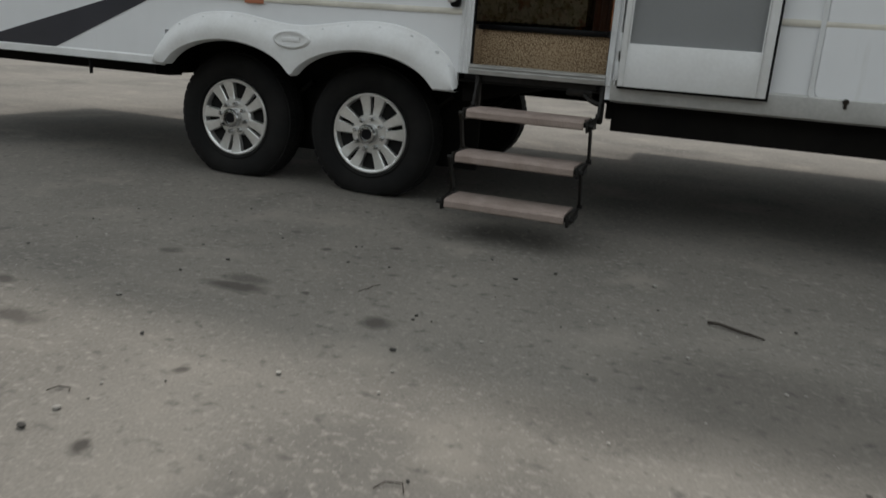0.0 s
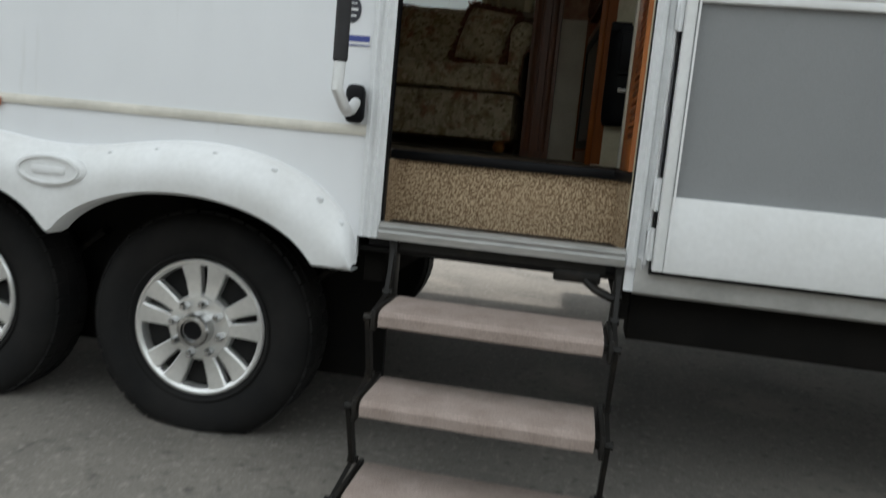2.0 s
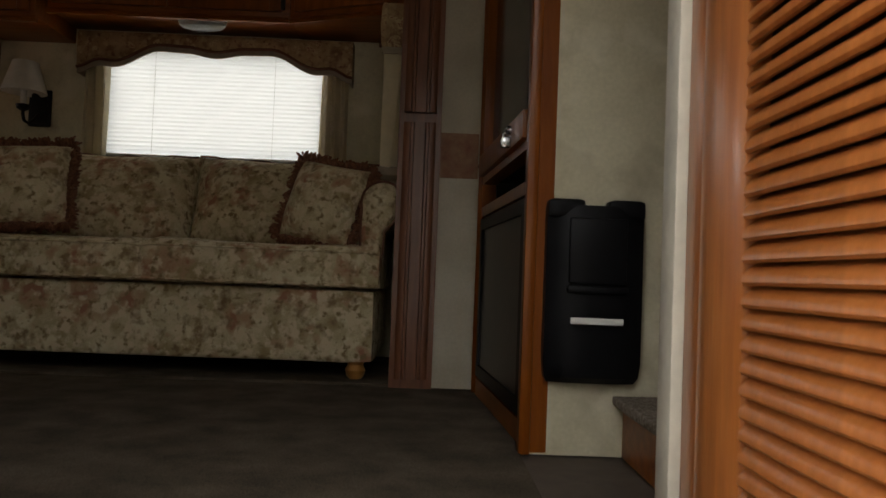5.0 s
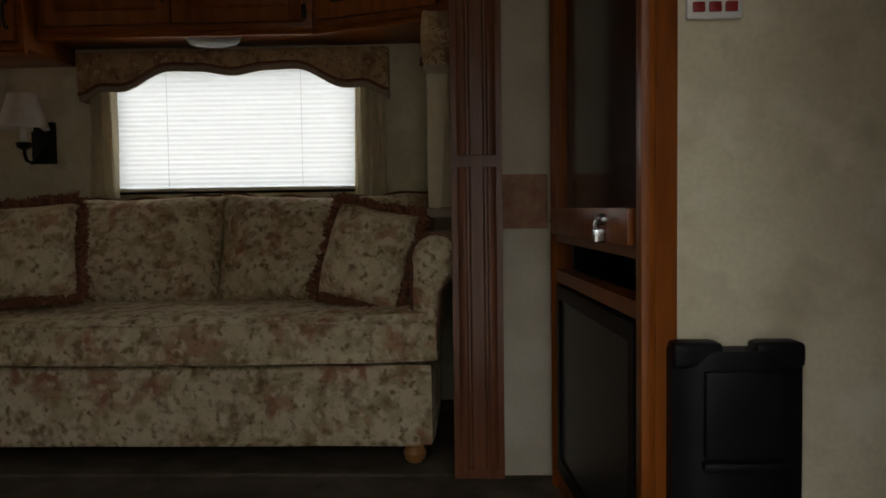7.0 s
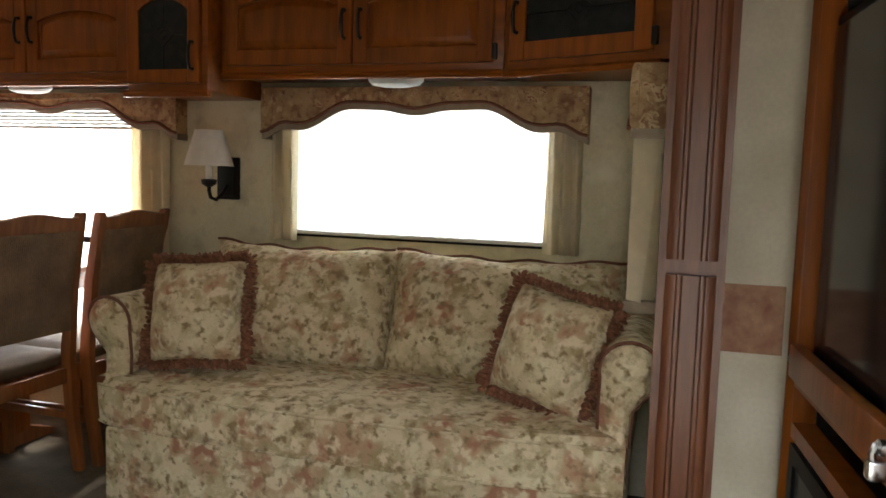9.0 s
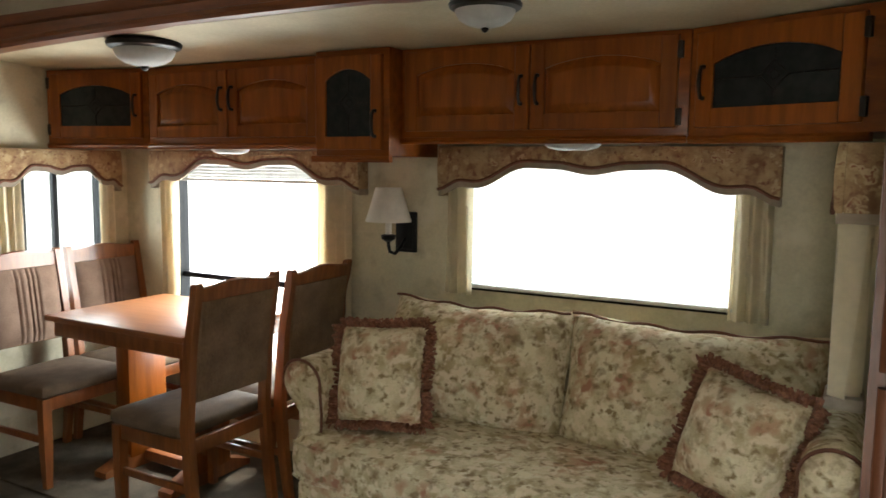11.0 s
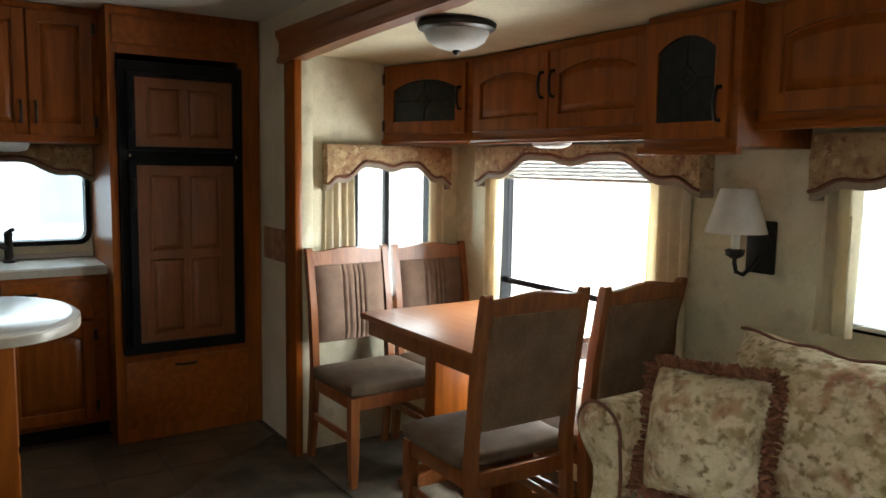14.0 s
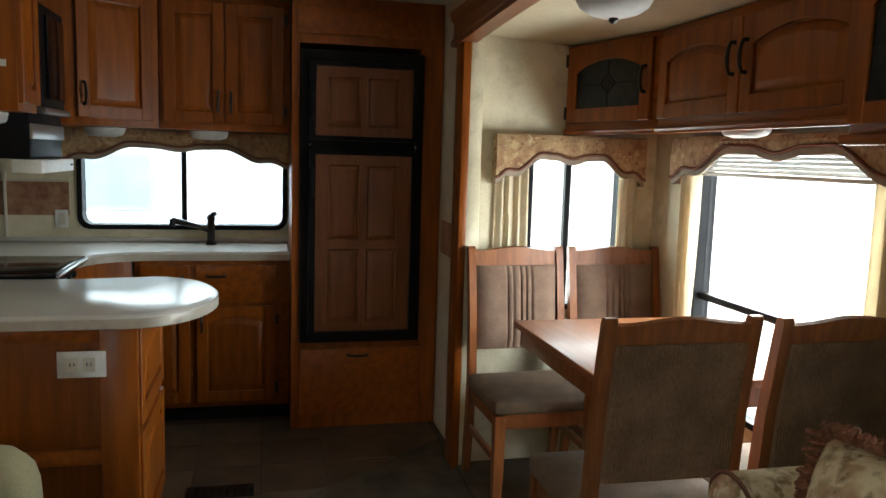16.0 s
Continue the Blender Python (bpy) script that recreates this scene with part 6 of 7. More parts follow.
for xa, xb in ((Y1 - 0.053, Y1 - 0.004), (Y0 + 0.003, Y0 + 0.058)):
    loft(b, [[(xa + (xb - xa) * u, y, z) for u, y in prof] for z in (FLOOR + 0.01, 3.2)], m=mT)
part("moulding", b, WOOD, tv)
# inside of the bays, with the recess shade put into a black colour
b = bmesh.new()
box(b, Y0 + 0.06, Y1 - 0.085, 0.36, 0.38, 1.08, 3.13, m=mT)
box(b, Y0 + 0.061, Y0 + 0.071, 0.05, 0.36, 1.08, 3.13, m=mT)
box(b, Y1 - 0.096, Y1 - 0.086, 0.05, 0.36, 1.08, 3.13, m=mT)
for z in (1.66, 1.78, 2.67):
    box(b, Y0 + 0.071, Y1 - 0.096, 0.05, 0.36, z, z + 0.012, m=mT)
part("carcass", b, BLACK_METAL, tv, "inside of the bays, coloured black for their shade")
b = bmesh.new()
box(b, Y0 + 0.07, Y1 - 0.09, -0.018, 0.01, 1.80, 1.875, bev=0.004, m=mT)
dr = part("drop_front", b, WOOD, tv, "oak drop front below the television")
b = bmesh.new()
lathe(b, [(0.013, 0), (0.013, 0.012), (0.008, 0.016)], 14, m=mT @ pose(-1.66, -0.018, 1.85, 90))
box(b, -1.672, -1.648, -0.045, -0.018, 1.80, 1.83, bev=0.004, m=mT)
tube(b, [(-1.66, -0.032, 1.855), (-1.66, -0.038, 1.84), (-1.66, -0.034, 1.815)], 0.006, 8, m=mT)
part("latch", b, CHROME, dr, "chrome snap latch")
b = bmesh.new()
lathe(b, [(0.010, 0), (0.010, 0.014), (0.006, 0.018)], 12, m=mT @ pose(-2.30, -0.001, 1.84, 90))
part("knob", b, CHROME, tv, "small chrome knob")
for xa, xb, hs in ((Y0 + 0.065, -1.885, "r"), (-1.875, Y1 - 0.09, "l")):
    panel_door(tv, mT, xa, xb, 2.705, 3.125, rise=0, handle=hs, hz=2.80)
b = bmesh.new()
ring(b, round_rect(Y0 + 0.07, Y1 - 0.095, 1.085, 1.645, 0.006, 2), round_rect(Y0 + 0.11, Y1 - 0.135, 1.125, 1.605, 0.006, 2), -0.004, 0.02, m=mT)
ld = part("lower_door", b, BLACK, tv, "black framed glass door")
b = bmesh.new()
box(b, Y0 + 0.11, Y1 - 0.135, 0.004, 0.012, 1.125, 1.605, m=mT)
part("pane", b, SMOKED, ld, "smoked glass")
t_ = thing("television", "black flat-panel television in the cabinet bay", "television", (0.1, 1.93, 1.80))
b = bmesh.new()
box(b, -2.285, -1.475, 0.03, 0.09, 1.815, 2.60, bev=0.008, m=mT)
box(b, -2.0, -1.8, 0.03, 0.2, 1.7925, 1.80, bev=0.002, m=mT)
box(b, -1.94, -1.86, 0.05, 0.085, 1.80, 1.83, m=mT)
part("housing", b, BLACK, t_)
b = bmesh.new()
box(b, -2.26, -1.50, 0.025, 0.0295, 1.86, 2.575, m=mT)
part("screen", b, TV_GLASS, t_, "dark glossy screen")
b = boxes((0.01, 0.2, 1.75, 2.1, 1.6935, 1.74), bev=0.004)
solo("disc_player", b, BLACK, "slim black disc player in the cabinet shelf", "disc player")
# oak corner post of the partition
b = boxes((-0.104, -0.076, 1.398, 1.442, FLOOR, 3.21), bev=0.004)
tagged(new("trim_partition_post", finish("trim_partition_post", b, WOOD)), "oak edge trim of the partition corner", "trim", kind="structure")

# ---- black wall bin on the partition ----
BIN_AT = (0.061, 1.37, 1.188)
bn = thing("wall_bin", "black plastic wall-mounted bin with a slotted front", "bin", (0.095, 1.37, 1.165))
b = bmesh.new()
n = 16
rr = []
for z, s, dp in ((1.168, 0.90, 0.04), (1.185, 0.97, 0.06), (1.22, 1.0, 0.068), (1.40, 1.0, 0.07), (1.60, 1.0, 0.066), (1.635, 1.0, 0.058)):
    row = []
    for i in range(n + 1):
        u = 2 * i / n - 1
        row.append((0.096 + u * 0.13 * s, 1.4085 - dp * (1 - 0.45 * abs(u) ** 3), z))
    rr.append(row + [(0.096 + 0.13 * s, 1.4088, z), (0.096 - 0.13 * s, 1.4088, z)])
loft(b, rr)
part("body", b, BLACK, bn)
for x0, x1 in ((-0.034, 0.065), (0.127, 0.226)):
    b = bmesh.new()
    block(b, x0, x1, 1.352, 1.4085, 1.60, 1.652, r=0.012, n=4)
    part("lid_lug", b, BLACK, bn)
part("front_panel", boxes((0.02, 0.172, 1.328, 1.345, 1.43, 1.60), bev=0.006), BLACK, bn)
part("front_lip", boxes((0.016, 0.176, 1.322, 1.345, 1.405, 1.424), bev=0.006), BLACK, bn)
b = boxes((0.028, 0.166, 1.326, 1.338, 1.325, 1.342), bev=0.003)
part("label_strip", b, WHITE_PLASTIC, bn, "pale raised label strip")
bn.location, bn.scale = BIN_AT, (0.9, 1, 0.913)
b = boxes((-0.023, 0.077, 1.395, 1.4095, 2.2110, 2.3250), bev=0.005)
al = solo("alarm_panel", b, WHITE_PLASTIC, "white monitor panel with three red switches on the partition", "control panel")
for i in range(3):
    part("switch", boxes((-0.013 + 0.029 * i, 0.009 + 0.029 * i, 1.390, 1.3955, 2.2230, 2.2410), bev=0.002), RED_LED, al, "red rocker switch")
for i in range(4):
    part("indicator", boxes((0.003 + 0.011 * i, 0.009 + 0.011 * i, 1.3935, 1.3955, 2.3110, 2.3170)), DARK_INK, al)
part("print", boxes((0.005, 0.050, 1.3942, 1.3952, 2.2880, 2.2910), (0.010, 0.050, 1.3942, 1.3952, 2.2730, 2.2760), (0.005, 0.045, 1.3942, 1.3952, 2.2590, 2.2620)), DECAL_GREY, al, "unreadable grey print")
b = boxes((-0.019, 0.085, 1.392, 1.4095, 2.3680, 2.4930), bev=0.006)
th_ = solo("thermostat", b, WHITE_PLASTIC, "white thermostat with a small dark display", "thermostat")
part("display", boxes((0.001, 0.027, 1.3895, 1.3925, 2.4180, 2.4580), bev=0.001), TV_GLASS, th_, "dark display")
for i in range(4):
    part("button", boxes((0.053, 0.077, 1.3895, 1.3925, 2.3980 + 0.022 * i, 2.4060 + 0.022 * i), bev=0.001), DECAL_GREY, th_)

# ---- louvred closet door ----
lv = thing("louvred_door", "orange oak louvred closet door beside the entrance", "door", (0.0, 0.33, FLOOR + 0.01))
mL = facing(0.020, 0, 0, -90)      # local x = -y
LW = mat("orange_oak", (0.42, 0.135, 0.032), 0.33, alt=(0.31, 0.09, 0.02), scale=6, stretch=(9, 9, 0.8), fine=0.14, bump=0.12, bump_scale=24, coat=0.25)
b = bmesh.new()
box(b, -0.603, -0.535, 0.0, 0.03, FLOOR + 0.002, 3.0, bev=0.004, m=mL)
part("casing", b, LW, lv)
b = bmesh.new()
prof = [(-0.535, 0.004), (-0.528, -0.006), (-0.50, -0.012), (-0.42, -0.012), (-0.395, -0.004), (-0.39, 0.02), (-0.535, 0.02)]
loft(b, [[(x, y, z) for x, y in prof] for z in (FLOOR + 0.006, 2.99)], m=mL)
box(b, -0.075, -0.055, -0.012, 0.02, FLOOR + 0.006, 2.99, bev=0.003, m=mL)
part("stile", b, LW, lv)
part("bottom_rail", box(bmesh.new(), -0.39, -0.075, -0.012, 0.02, FLOOR + 0.006, 1.11, bev=0.003, m=mL), LW, lv)
part("top_rail", box(bmesh.new(), -0.39, -0.075, -0.012, 0.02, 2.90, 2.99, bev=0.003, m=mL), LW, lv)
b = bmesh.new()
pr = [(-0.010, -0.0125), (-0.0135, -0.009), (-0.0125, -0.002), (-0.006, 0.006), (0.006, 0.014), (0.010, 0.012), (0.004, 0.002), (-0.004, -0.0115)]
loft(b, [[(x, 0.004 + y, z) for y, z in pr] for x in (-0.388, -0.077)], m=mL)
bmesh.ops.translate(b, verts=b.verts, vec=(0, 0, 1.13))
sl = part("slat", b, LW, lv)
i = 1
while 1.13 + 0.0245 * i < 2.895:
    o = new("slat", sl.data)
    o.parent = lv
    o.location = (0, 0, 0.0245 * i)
    i += 1
b = bmesh.new()
lathe(b, [(0.010, 0), (0.010, 0.018), (0.017, 0.026), (0.019, 0.036), (0.012, 0.044)], 18, m=mL @ pose(-0.462, -0.012, 1.925, 90))
part("knob", b, BRONZE, lv, "dark round door knob")
# black sheet in place of the closet's inner shade
part("shade_backing", box(bmesh.new(), -0.60, -0.05, 0.03, 0.04, FLOOR + 0.002, 3.21, m=mL), BLACK_METAL, lv, "black sheet standing in for the closet's shade behind the slats")

# ---- kitchen ----
mK = facing(-4.765, 0, 0, 90)       # local x = y
fp = thing("fridge_enclosure", "tall oak refrigerator enclosure with a bottom drawer", "cabinet", (-5.0, 2.05, FLOOR))
b = bmesh.new()
box(b, 1.675, 1.712, 0, 0.58, FLOOR + 0.005, CEIL - 0.003, m=mK)
box(b, 2.318, 2.438, 0, 0.58, FLOOR + 0.005, CEIL - 0.003, m=mK)
box(b, 1.712, 2.318, 0, 0.58, 2.985, CEIL - 0.003, m=mK)
box(b, 1.712, 2.318, 0, 0.58, FLOOR + 0.005, 1.482, m=mK)
part("body", b, WOOD, fp)
b = bmesh.new()
box(b, 1.70, 2.33, -0.012, 0.0, 3.03, 3.165, bev=0.004, m=mK)
part("upper_panel", b, WOOD_H, fp)
b = bmesh.new()
box(b, 1.72, 2.35, -0.018, 0.0, 1.09, 1.44, bev=0.005, m=mK)
d_ = part("drawer_front", b, WOOD_H, fp)
pull(d_, mK, 2.015, 1.405, 0.10, flat=True)
rf = thing("refrigerator", "two-door refrigerator with oak panels in a black frame", "refrigerator", (-4.98, 2.015, 1.483))
b = bmesh.new()
box(b, 1.716, 2.314, 0.0, 0.55, 1.4835, 2.983, m=mK)
part("housing", b, BLACK, rf)
b = bmesh.new()
ring(b, [(1.715, 1.484), (2.315, 1.484), (2.315, 2.982), (1.715, 2.982)], [(1.75, 1.52), (2.28, 1.52), (2.28, 2.93), (1.75, 2.93)], -0.02, 0.0, m=mK)
part("surround", b, BLACK, rf)
for z0, z1, rows_ in ((1.525, 2.485, 2), (2.535, 2.925, 1)):
    b = bmesh.new()
    ring(b, [(1.752, z0), (2.278, z0), (2.278, z1), (1.752, z1)], [(1.785, z0 + 0.022), (2.258, z0 + 0.022), (2.258, z1 - 0.022), (1.785, z1 - 0.022)], -0.052, -0.004, m=mK)
    dd = part("door", b, BLACK, rf, "black-framed refrigerator door")
    b = bmesh.new()
    x0, x1, a0, a1 = 1.786, 2.257, z0 + 0.023, z1 - 0.023
    box(b, x0, x1, -0.036, -0.012, a0, a1, m=mK)
    part("door_panel", b, FRIDGE_WOOD, dd, "oak door panel")
    hh = (a1 - a0 - 0.05) / rows_
    for j in range(rows_):
        for k in range(2):
            xa, xb = x0 + 0.055 + k * 0.19, x0 + 0.055 + k * 0.19 + 0.165
            za, zb = a0 + 0.04 + j * hh, a0 + 0.04 + j * hh + hh - 0.035
            b = bmesh.new()
            pts = lambda e: [(xa + e, za + e), (xb - e, za + e), (xb - e, zb - e), (xa + e, zb - e)]
            loft(b, [[(x, y, z) for x, z in pts(e)] for e, y in ((0, -0.0355), (0.0, -0.042), (0.006, -0.044), (0.014, -0.0365), (0.034, -0.050), (0.038, -0.050))], m=mK)
            part("raised_panel", b, FRIDGE_WOOD, dd)
    b = bmesh.new()
    hz0 = z0 + 0.10 if z0 > 2 else z1 - 0.24
    box(b, 1.756, 1.776, -0.072, -0.05, hz0, hz0 + 0.15, bev=0.006, m=mK)
    part("handle", b, BLACK, dd)
for x in (1.757, 2.273):
    b = bmesh.new()
    lathe(b, [(0.006, 0), (0.006, 0.014)], 10, m=mK @ pose(x, -0.045, 2.503))
    part("hinge_pin", b, CHROME, rf)

rf.location, rf.scale = (-4.98, 2.026, 1.475), (1, 1.03, 0.986)

# rear base cabinets and counter
EDGE = mat("taupe_edge_band", (0.42, 0.37, 0.30), 0.4, scale=12, fine=0.05)
CT = 1.928
b = bmesh.new()
pts = [(-5.348, 0.055), (-4.66, 0.055), (-4.66, 0.70), (-4.74, 0.715), (-4.81, 0.76), (-4.86, 0.83), (-4.895, 0.93), (-4.905, 1.03), (-4.905, 1.672), (-5.348, 1.672)]
loft(b, [[(x, y, z) for x, y in pts] for z in (CT - 0.04, CT - 0.008)] + [[(x - 0.006 if x > -5.3 else x, y - 0.006 if y > 0.1 else y, CT) for x, y in pts]])
wt = thing("rear_worktop", "white solid-surface kitchen worktop under the rear window", "worktop", (-5.0, 0.9, CT - 0.04))
part("slab", b, COUNTER, wt)
b = bmesh.new()
band = [(-4.656, 0.70), (-4.737, 0.718), (-4.806, 0.763), (-4.856, 0.832), (-4.891, 0.932), (-4.901, 1.03), (-4.901, 1.672)]
loft(b, [[(x, y, CT - 0.046), (x + 0.006, y, CT - 0.044), (x + 0.006, y, CT - 0.014), (x, y, CT - 0.010), (x - 0.003, y, CT - 0.02), (x - 0.003, y, CT - 0.04)] for x, y in band])
part("edge_band", b, EDGE, wt, "taupe edge band")
part("upstand", boxes((-5.348, -5.336, 0.056, 1.67, CT + 0.0005, CT + 0.025), bev=0.003), COUNTER, wt)
mR = facing(-4.925, 0, 0, 90)
bc = carcass("base_cabinet", "oak base cabinet with a drawer over two arched doors", mR, 0.90, 1.672, FLOOR + 0.09, CT - 0.042, 0.42, group="kitchen base cabinets")
b = bmesh.new()
box(b, 1.20, 1.60, -0.018, 0, 1.66, 1.855, bev=0.004, m=mR)
d_ = part("drawer_front", b, WOOD_H, bc)
pull(d_, mR, 1.30, 1.80, 0.09, flat=True)
panel_door(bc, mR, 0.93, 1.165, 1.13, 1.855, rise=0.03, handle="r", hz=1.75)
panel_door(bc, mR, 1.20, 1.60, 1.13, 1.64, rise=0.03, handle="l", hz=1.56, hinges=(1.2, 1.57))
bc2 = thing("base_cabinet", "oak corner base cabinet under the worktop", "cabinet", (-4.95, 0.5, FLOOR + 0.05), "kitchen base cabinets")
b = bmesh.new()
loft(b, [[(x, y, z) for x, y in [(-5.34, 0.056), (-4.67, 0.056), (-4.67, 0.68), (-4.82, 0.74), (-4.925, 0.89), (-5.34, 0.89)]] for z in (FLOOR + 0.09, CT - 0.042)])
part("body", b, WOOD, bc2)
b = boxes((-5.34, -4.985, 0.06, 1.67, FLOOR + 0.001, FLOOR + 0.088))
tagged(new("trim_toe_kick", finish("trim_toe_kick", b, BLACK_METAL)), "dark recessed toe kick under the kitchen cabinets", "trim", kind="structure")

# tap
tp = thing("kitchen_tap", "dark bronze pull-out kitchen tap on the worktop", "tap", (-5.22, 1.255, CT + 0.001))
b = bmesh.new()
lathe(b, [(0.028, 0), (0.028, 0.012), (0.021, 0.02), (0.020, 0.13), (0.022, 0.15), (0.012, 0.165)], 20, m=Matrix.Translation((-5.22, 1.255, CT + 0.001)))
part("body", b, BRONZE, tp)
b = bmesh.new()
tube(b, [(-5.215, 1.25, CT + 0.075), (-5.16, 1.19, CT + 0.105), (-5.09, 1.11, CT + 0.135), (-5.06, 1.075, CT + 0.145)], [0.013, 0.014, 0.016, 0.017], 12)
tube(b, [(-5.06, 1.075, CT + 0.15), (-5.055, 1.07, CT + 0.115)], [0.018, 0.015], 12)
part("spout", b, BRONZE, tp)
b = bmesh.new()
tube(b, [(-5.22, 1.255, CT + 0.15), (-5.22, 1.268, CT + 0.168), (-5.22, 1.285, CT + 0.172)], [0.015, 0.013, 0.009], 10)
part("lever", b, BRONZE, tp)
b = boxes((X_REAR + 0.005, X_REAR + 0.012, 0.44, 0.505, 2.005, 2.10), bev=0.003)
ot = solo("wall_outlet", b, WHITE_PLASTIC, "white double wall outlet by the kitchen window", "outlet")
part("socket", boxes((X_REAR + 0.012, X_REAR + 0.014, 0.455, 0.49, 2.02, 2.085), bev=0.001), WHITE_TRIM, ot)

# rear overhead cabinets
KZ = 2.545
mO = facing(-4.95, 0, 0, 90)
c = carcass("overhead_cabinet", "oak kitchen overhead cabinet with a pair of doors", mO, 1.03, 1.672, KZ, CEIL - 0.004, 0.397, group="kitchen overhead cabinets")
panel_door(c, mO, 1.05, 1.342, KZ + 0.035, 3.175, rise=0.0, handle="r", hz=2.69)
panel_door(c, mO, 1.35, 1.64, KZ + 0.035, 3.175, rise=0.0, handle="l", hz=2.69, hinges=(2.65, 3.11))
c = thing("overhead_cabinet", "oak diagonal corner overhead cabinet", "cabinet", (-5.1, 0.5, KZ), "kitchen overhead cabinets")
b = bmesh.new()
foot = [(-5.345, 0.056), (-4.70, 0.056), (-4.70, 0.66), (-4.945, 1.028), (-5.345, 1.028)]
loft(b, [[(x, y, z) for x, y in foot] for z in (KZ, CEIL - 0.004)])
part("body", b, WOOD, c)
ang = math.degrees(math.atan2(1.028 - 0.66, -4.945 + 4.70))
mQ = pose(-4.70, 0.66, 0, 0, 0, ang)
L_ = math.hypot(0.368, 0.245)
panel_door(c, mQ @ pose(0, -0.001, 0), 0.045, L_ - 0.04, KZ + 0.035, 3.175, rise=0, handle="l", hz=2.69)
puck(-5.08, 0.75, KZ - 0.0015, a=0.06, c=0.10)
puck(-5.08, 1.26, KZ - 0.0015, a=0.06, c=0.10)
mKV = facing(-5.24, 0, 0, 90)
valance(mKV, 0.50, 1.672, KZ - 0.004, 2.375, 2.475, d=0.105)

# cooker, hood, microwave, end cabinet on the door-side wall
ck = thing("cooker", "black gas cooker with a flat glass cover", "cooker", (-4.39, 0.4, FLOOR))
b = boxes((-4.655, -4.135, 0.056, 0.68, FLOOR + 0.01, CT - 0.01), bev=0.004)
part("body", b, BLACK, ck)
b = boxes((-4.655, -4.135, 0.10, 0.735, CT - 0.008, CT + 0.014), bev=0.006)
part("cover", b, TV_GLASS, ck, "black glass cover")
part("front_trim", boxes((-4.65, -4.14, 0.728, 0.748, CT - 0.012, CT + 0.004), bev=0.004), CHROME, ck)
for i in range(5):
    b = bmesh.new()
    lathe(b, [(0.02, 0), (0.02, 0.012), (0.013, 0.03)], 14, m=pose(-4.58 + 0.09 * i, 0.68, CT - 0.06, -90))
    part("knob", b, BLACK, ck)
mw = thing("microwave", "black over-range microwave with vent hood", "microwave", (-4.43, 0.3, 2.33))
b = boxes((-4.695, -4.30, 0.056, 0.655, 2.60, 3.02), bev=0.006)
part("body", b, BLACK, mw)
part("door_glass", boxes((-4.66, -4.40, 0.655, 0.669, 2.64, 2.98), bev=0.004), TV_GLASS, mw)
part("trim_strip", boxes((-4.695, -4.30, 0.64, 0.68, 2.575, 2.5995), bev=0.004), STEEL, mw, "bright steel strip")
hd = thing("range_hood", "black range hood with steel trim strips", "range hood", (-4.4, 0.3, 2.33))
b = boxes((-4.67, -4.18, 0.056, 0.645, 2.39, 2.573), bev=0.006)
part("body", b, BLACK, hd)
part("upper_strip", boxes((-4.665, -4.185, 0.645, 0.657, 2.47, 2.53), bev=0.003), STEEL, hd, "brushed steel strip")
part("front_panel", boxes((-4.68, -4.17, 0.58, 0.69, 2.335, 2.389), bev=0.005), WHITE_PLASTIC, hd, "white front panel")
part("switch", boxes((-4.65, -4.62, 0.69, 0.694, 2.358, 2.366)), BLACK, hd)
mN = facing(0, 0.655, 0, 180)       # faces +y, local x = -x
c = carcass("overhead_cabinet", "oak overhead cabinet beside the microwave", mN, 4.02, 4.255, 2.57, CEIL - 0.004, 0.60, group="kitchen overhead cabinets", material=WOOD)
panel_door(c, mN, 4.03, 4.245, 2.60, 3.17, rise=0)
b = boxes((-4.0195, -4.016, 0.575, 0.62, 2.73, 2.755))
solo("cabinet_tag", b, WHITE_PLASTIC, "small white tag stuck on the cabinet end", "tag")
puck(-4.14, 0.52, 2.568, a=0.10, c=0.06)

# peninsula
PEN = 0.045     # it stands this much further into the room
pn = thing("peninsula", "oak kitchen peninsula with panelled end posts", "kitchen island", (-3.75, 0.6, FLOOR))
b = bmesh.new()
box(b, -4.08, -3.50, 0.056, 1.13, FLOOR + 0.005, CT - 0.042, m=None)
part("body", b, WOOD, pn)
for y0, y1 in ((1.03, 1.145), (0.058, 0.14)):
    b = boxes((-3.50, -3.478, y0, y1, FLOOR + 0.005, CT - 0.042), bev=0.003)
    part("corner_stile", b, WOOD, pn)
for z0, z1 in ((CT - 0.10, CT - 0.042), (FLOOR + 0.005, FLOOR + 0.10), (1.42, 1.47)):
    b = boxes((-3.50, -3.482, 0.14, 1.03, z0, z1), bev=0.003)
    part("rail", b, WOOD_H, pn)
mP = facing(0, 1.131, 0, 180)
for z0, z1 in ((1.10, 1.50), (1.53, 1.86)):
    panel_door(pn, mP, 3.52, 4.06, z0, z1, rise=0, stile=0.06, name="end_panel")
b = bmesh.new()
pts = [(-3.42, 0.056)] + [(-3.42, 1.12)] + [(-3.80 + 0.38 * math.cos(a), 1.12 + 0.255 * math.sin(a)) for a in [math.pi * i / 20 for i in range(1, 20)]] + [(-4.18, 1.12), (-4.132, 0.85), (-4.132, 0.056)]
loft(b, [[(-3.8 + (x + 3.8) * k, 0.5 + (y - 0.5) * (k if y > 0.5 else 1), z) for x, y in pts] for k, z in ((0.985, CT - 0.041), (1.0, CT - 0.034), (1.0, CT - 0.010), (0.985, CT - 0.002), (0.97, CT))])
wt = thing("peninsula_worktop", "white solid-surface peninsula worktop with a rounded end", "worktop", (-3.8, 0.7, CT - 0.041))
part("slab", b, COUNTER, wt)
b = bmesh.new()
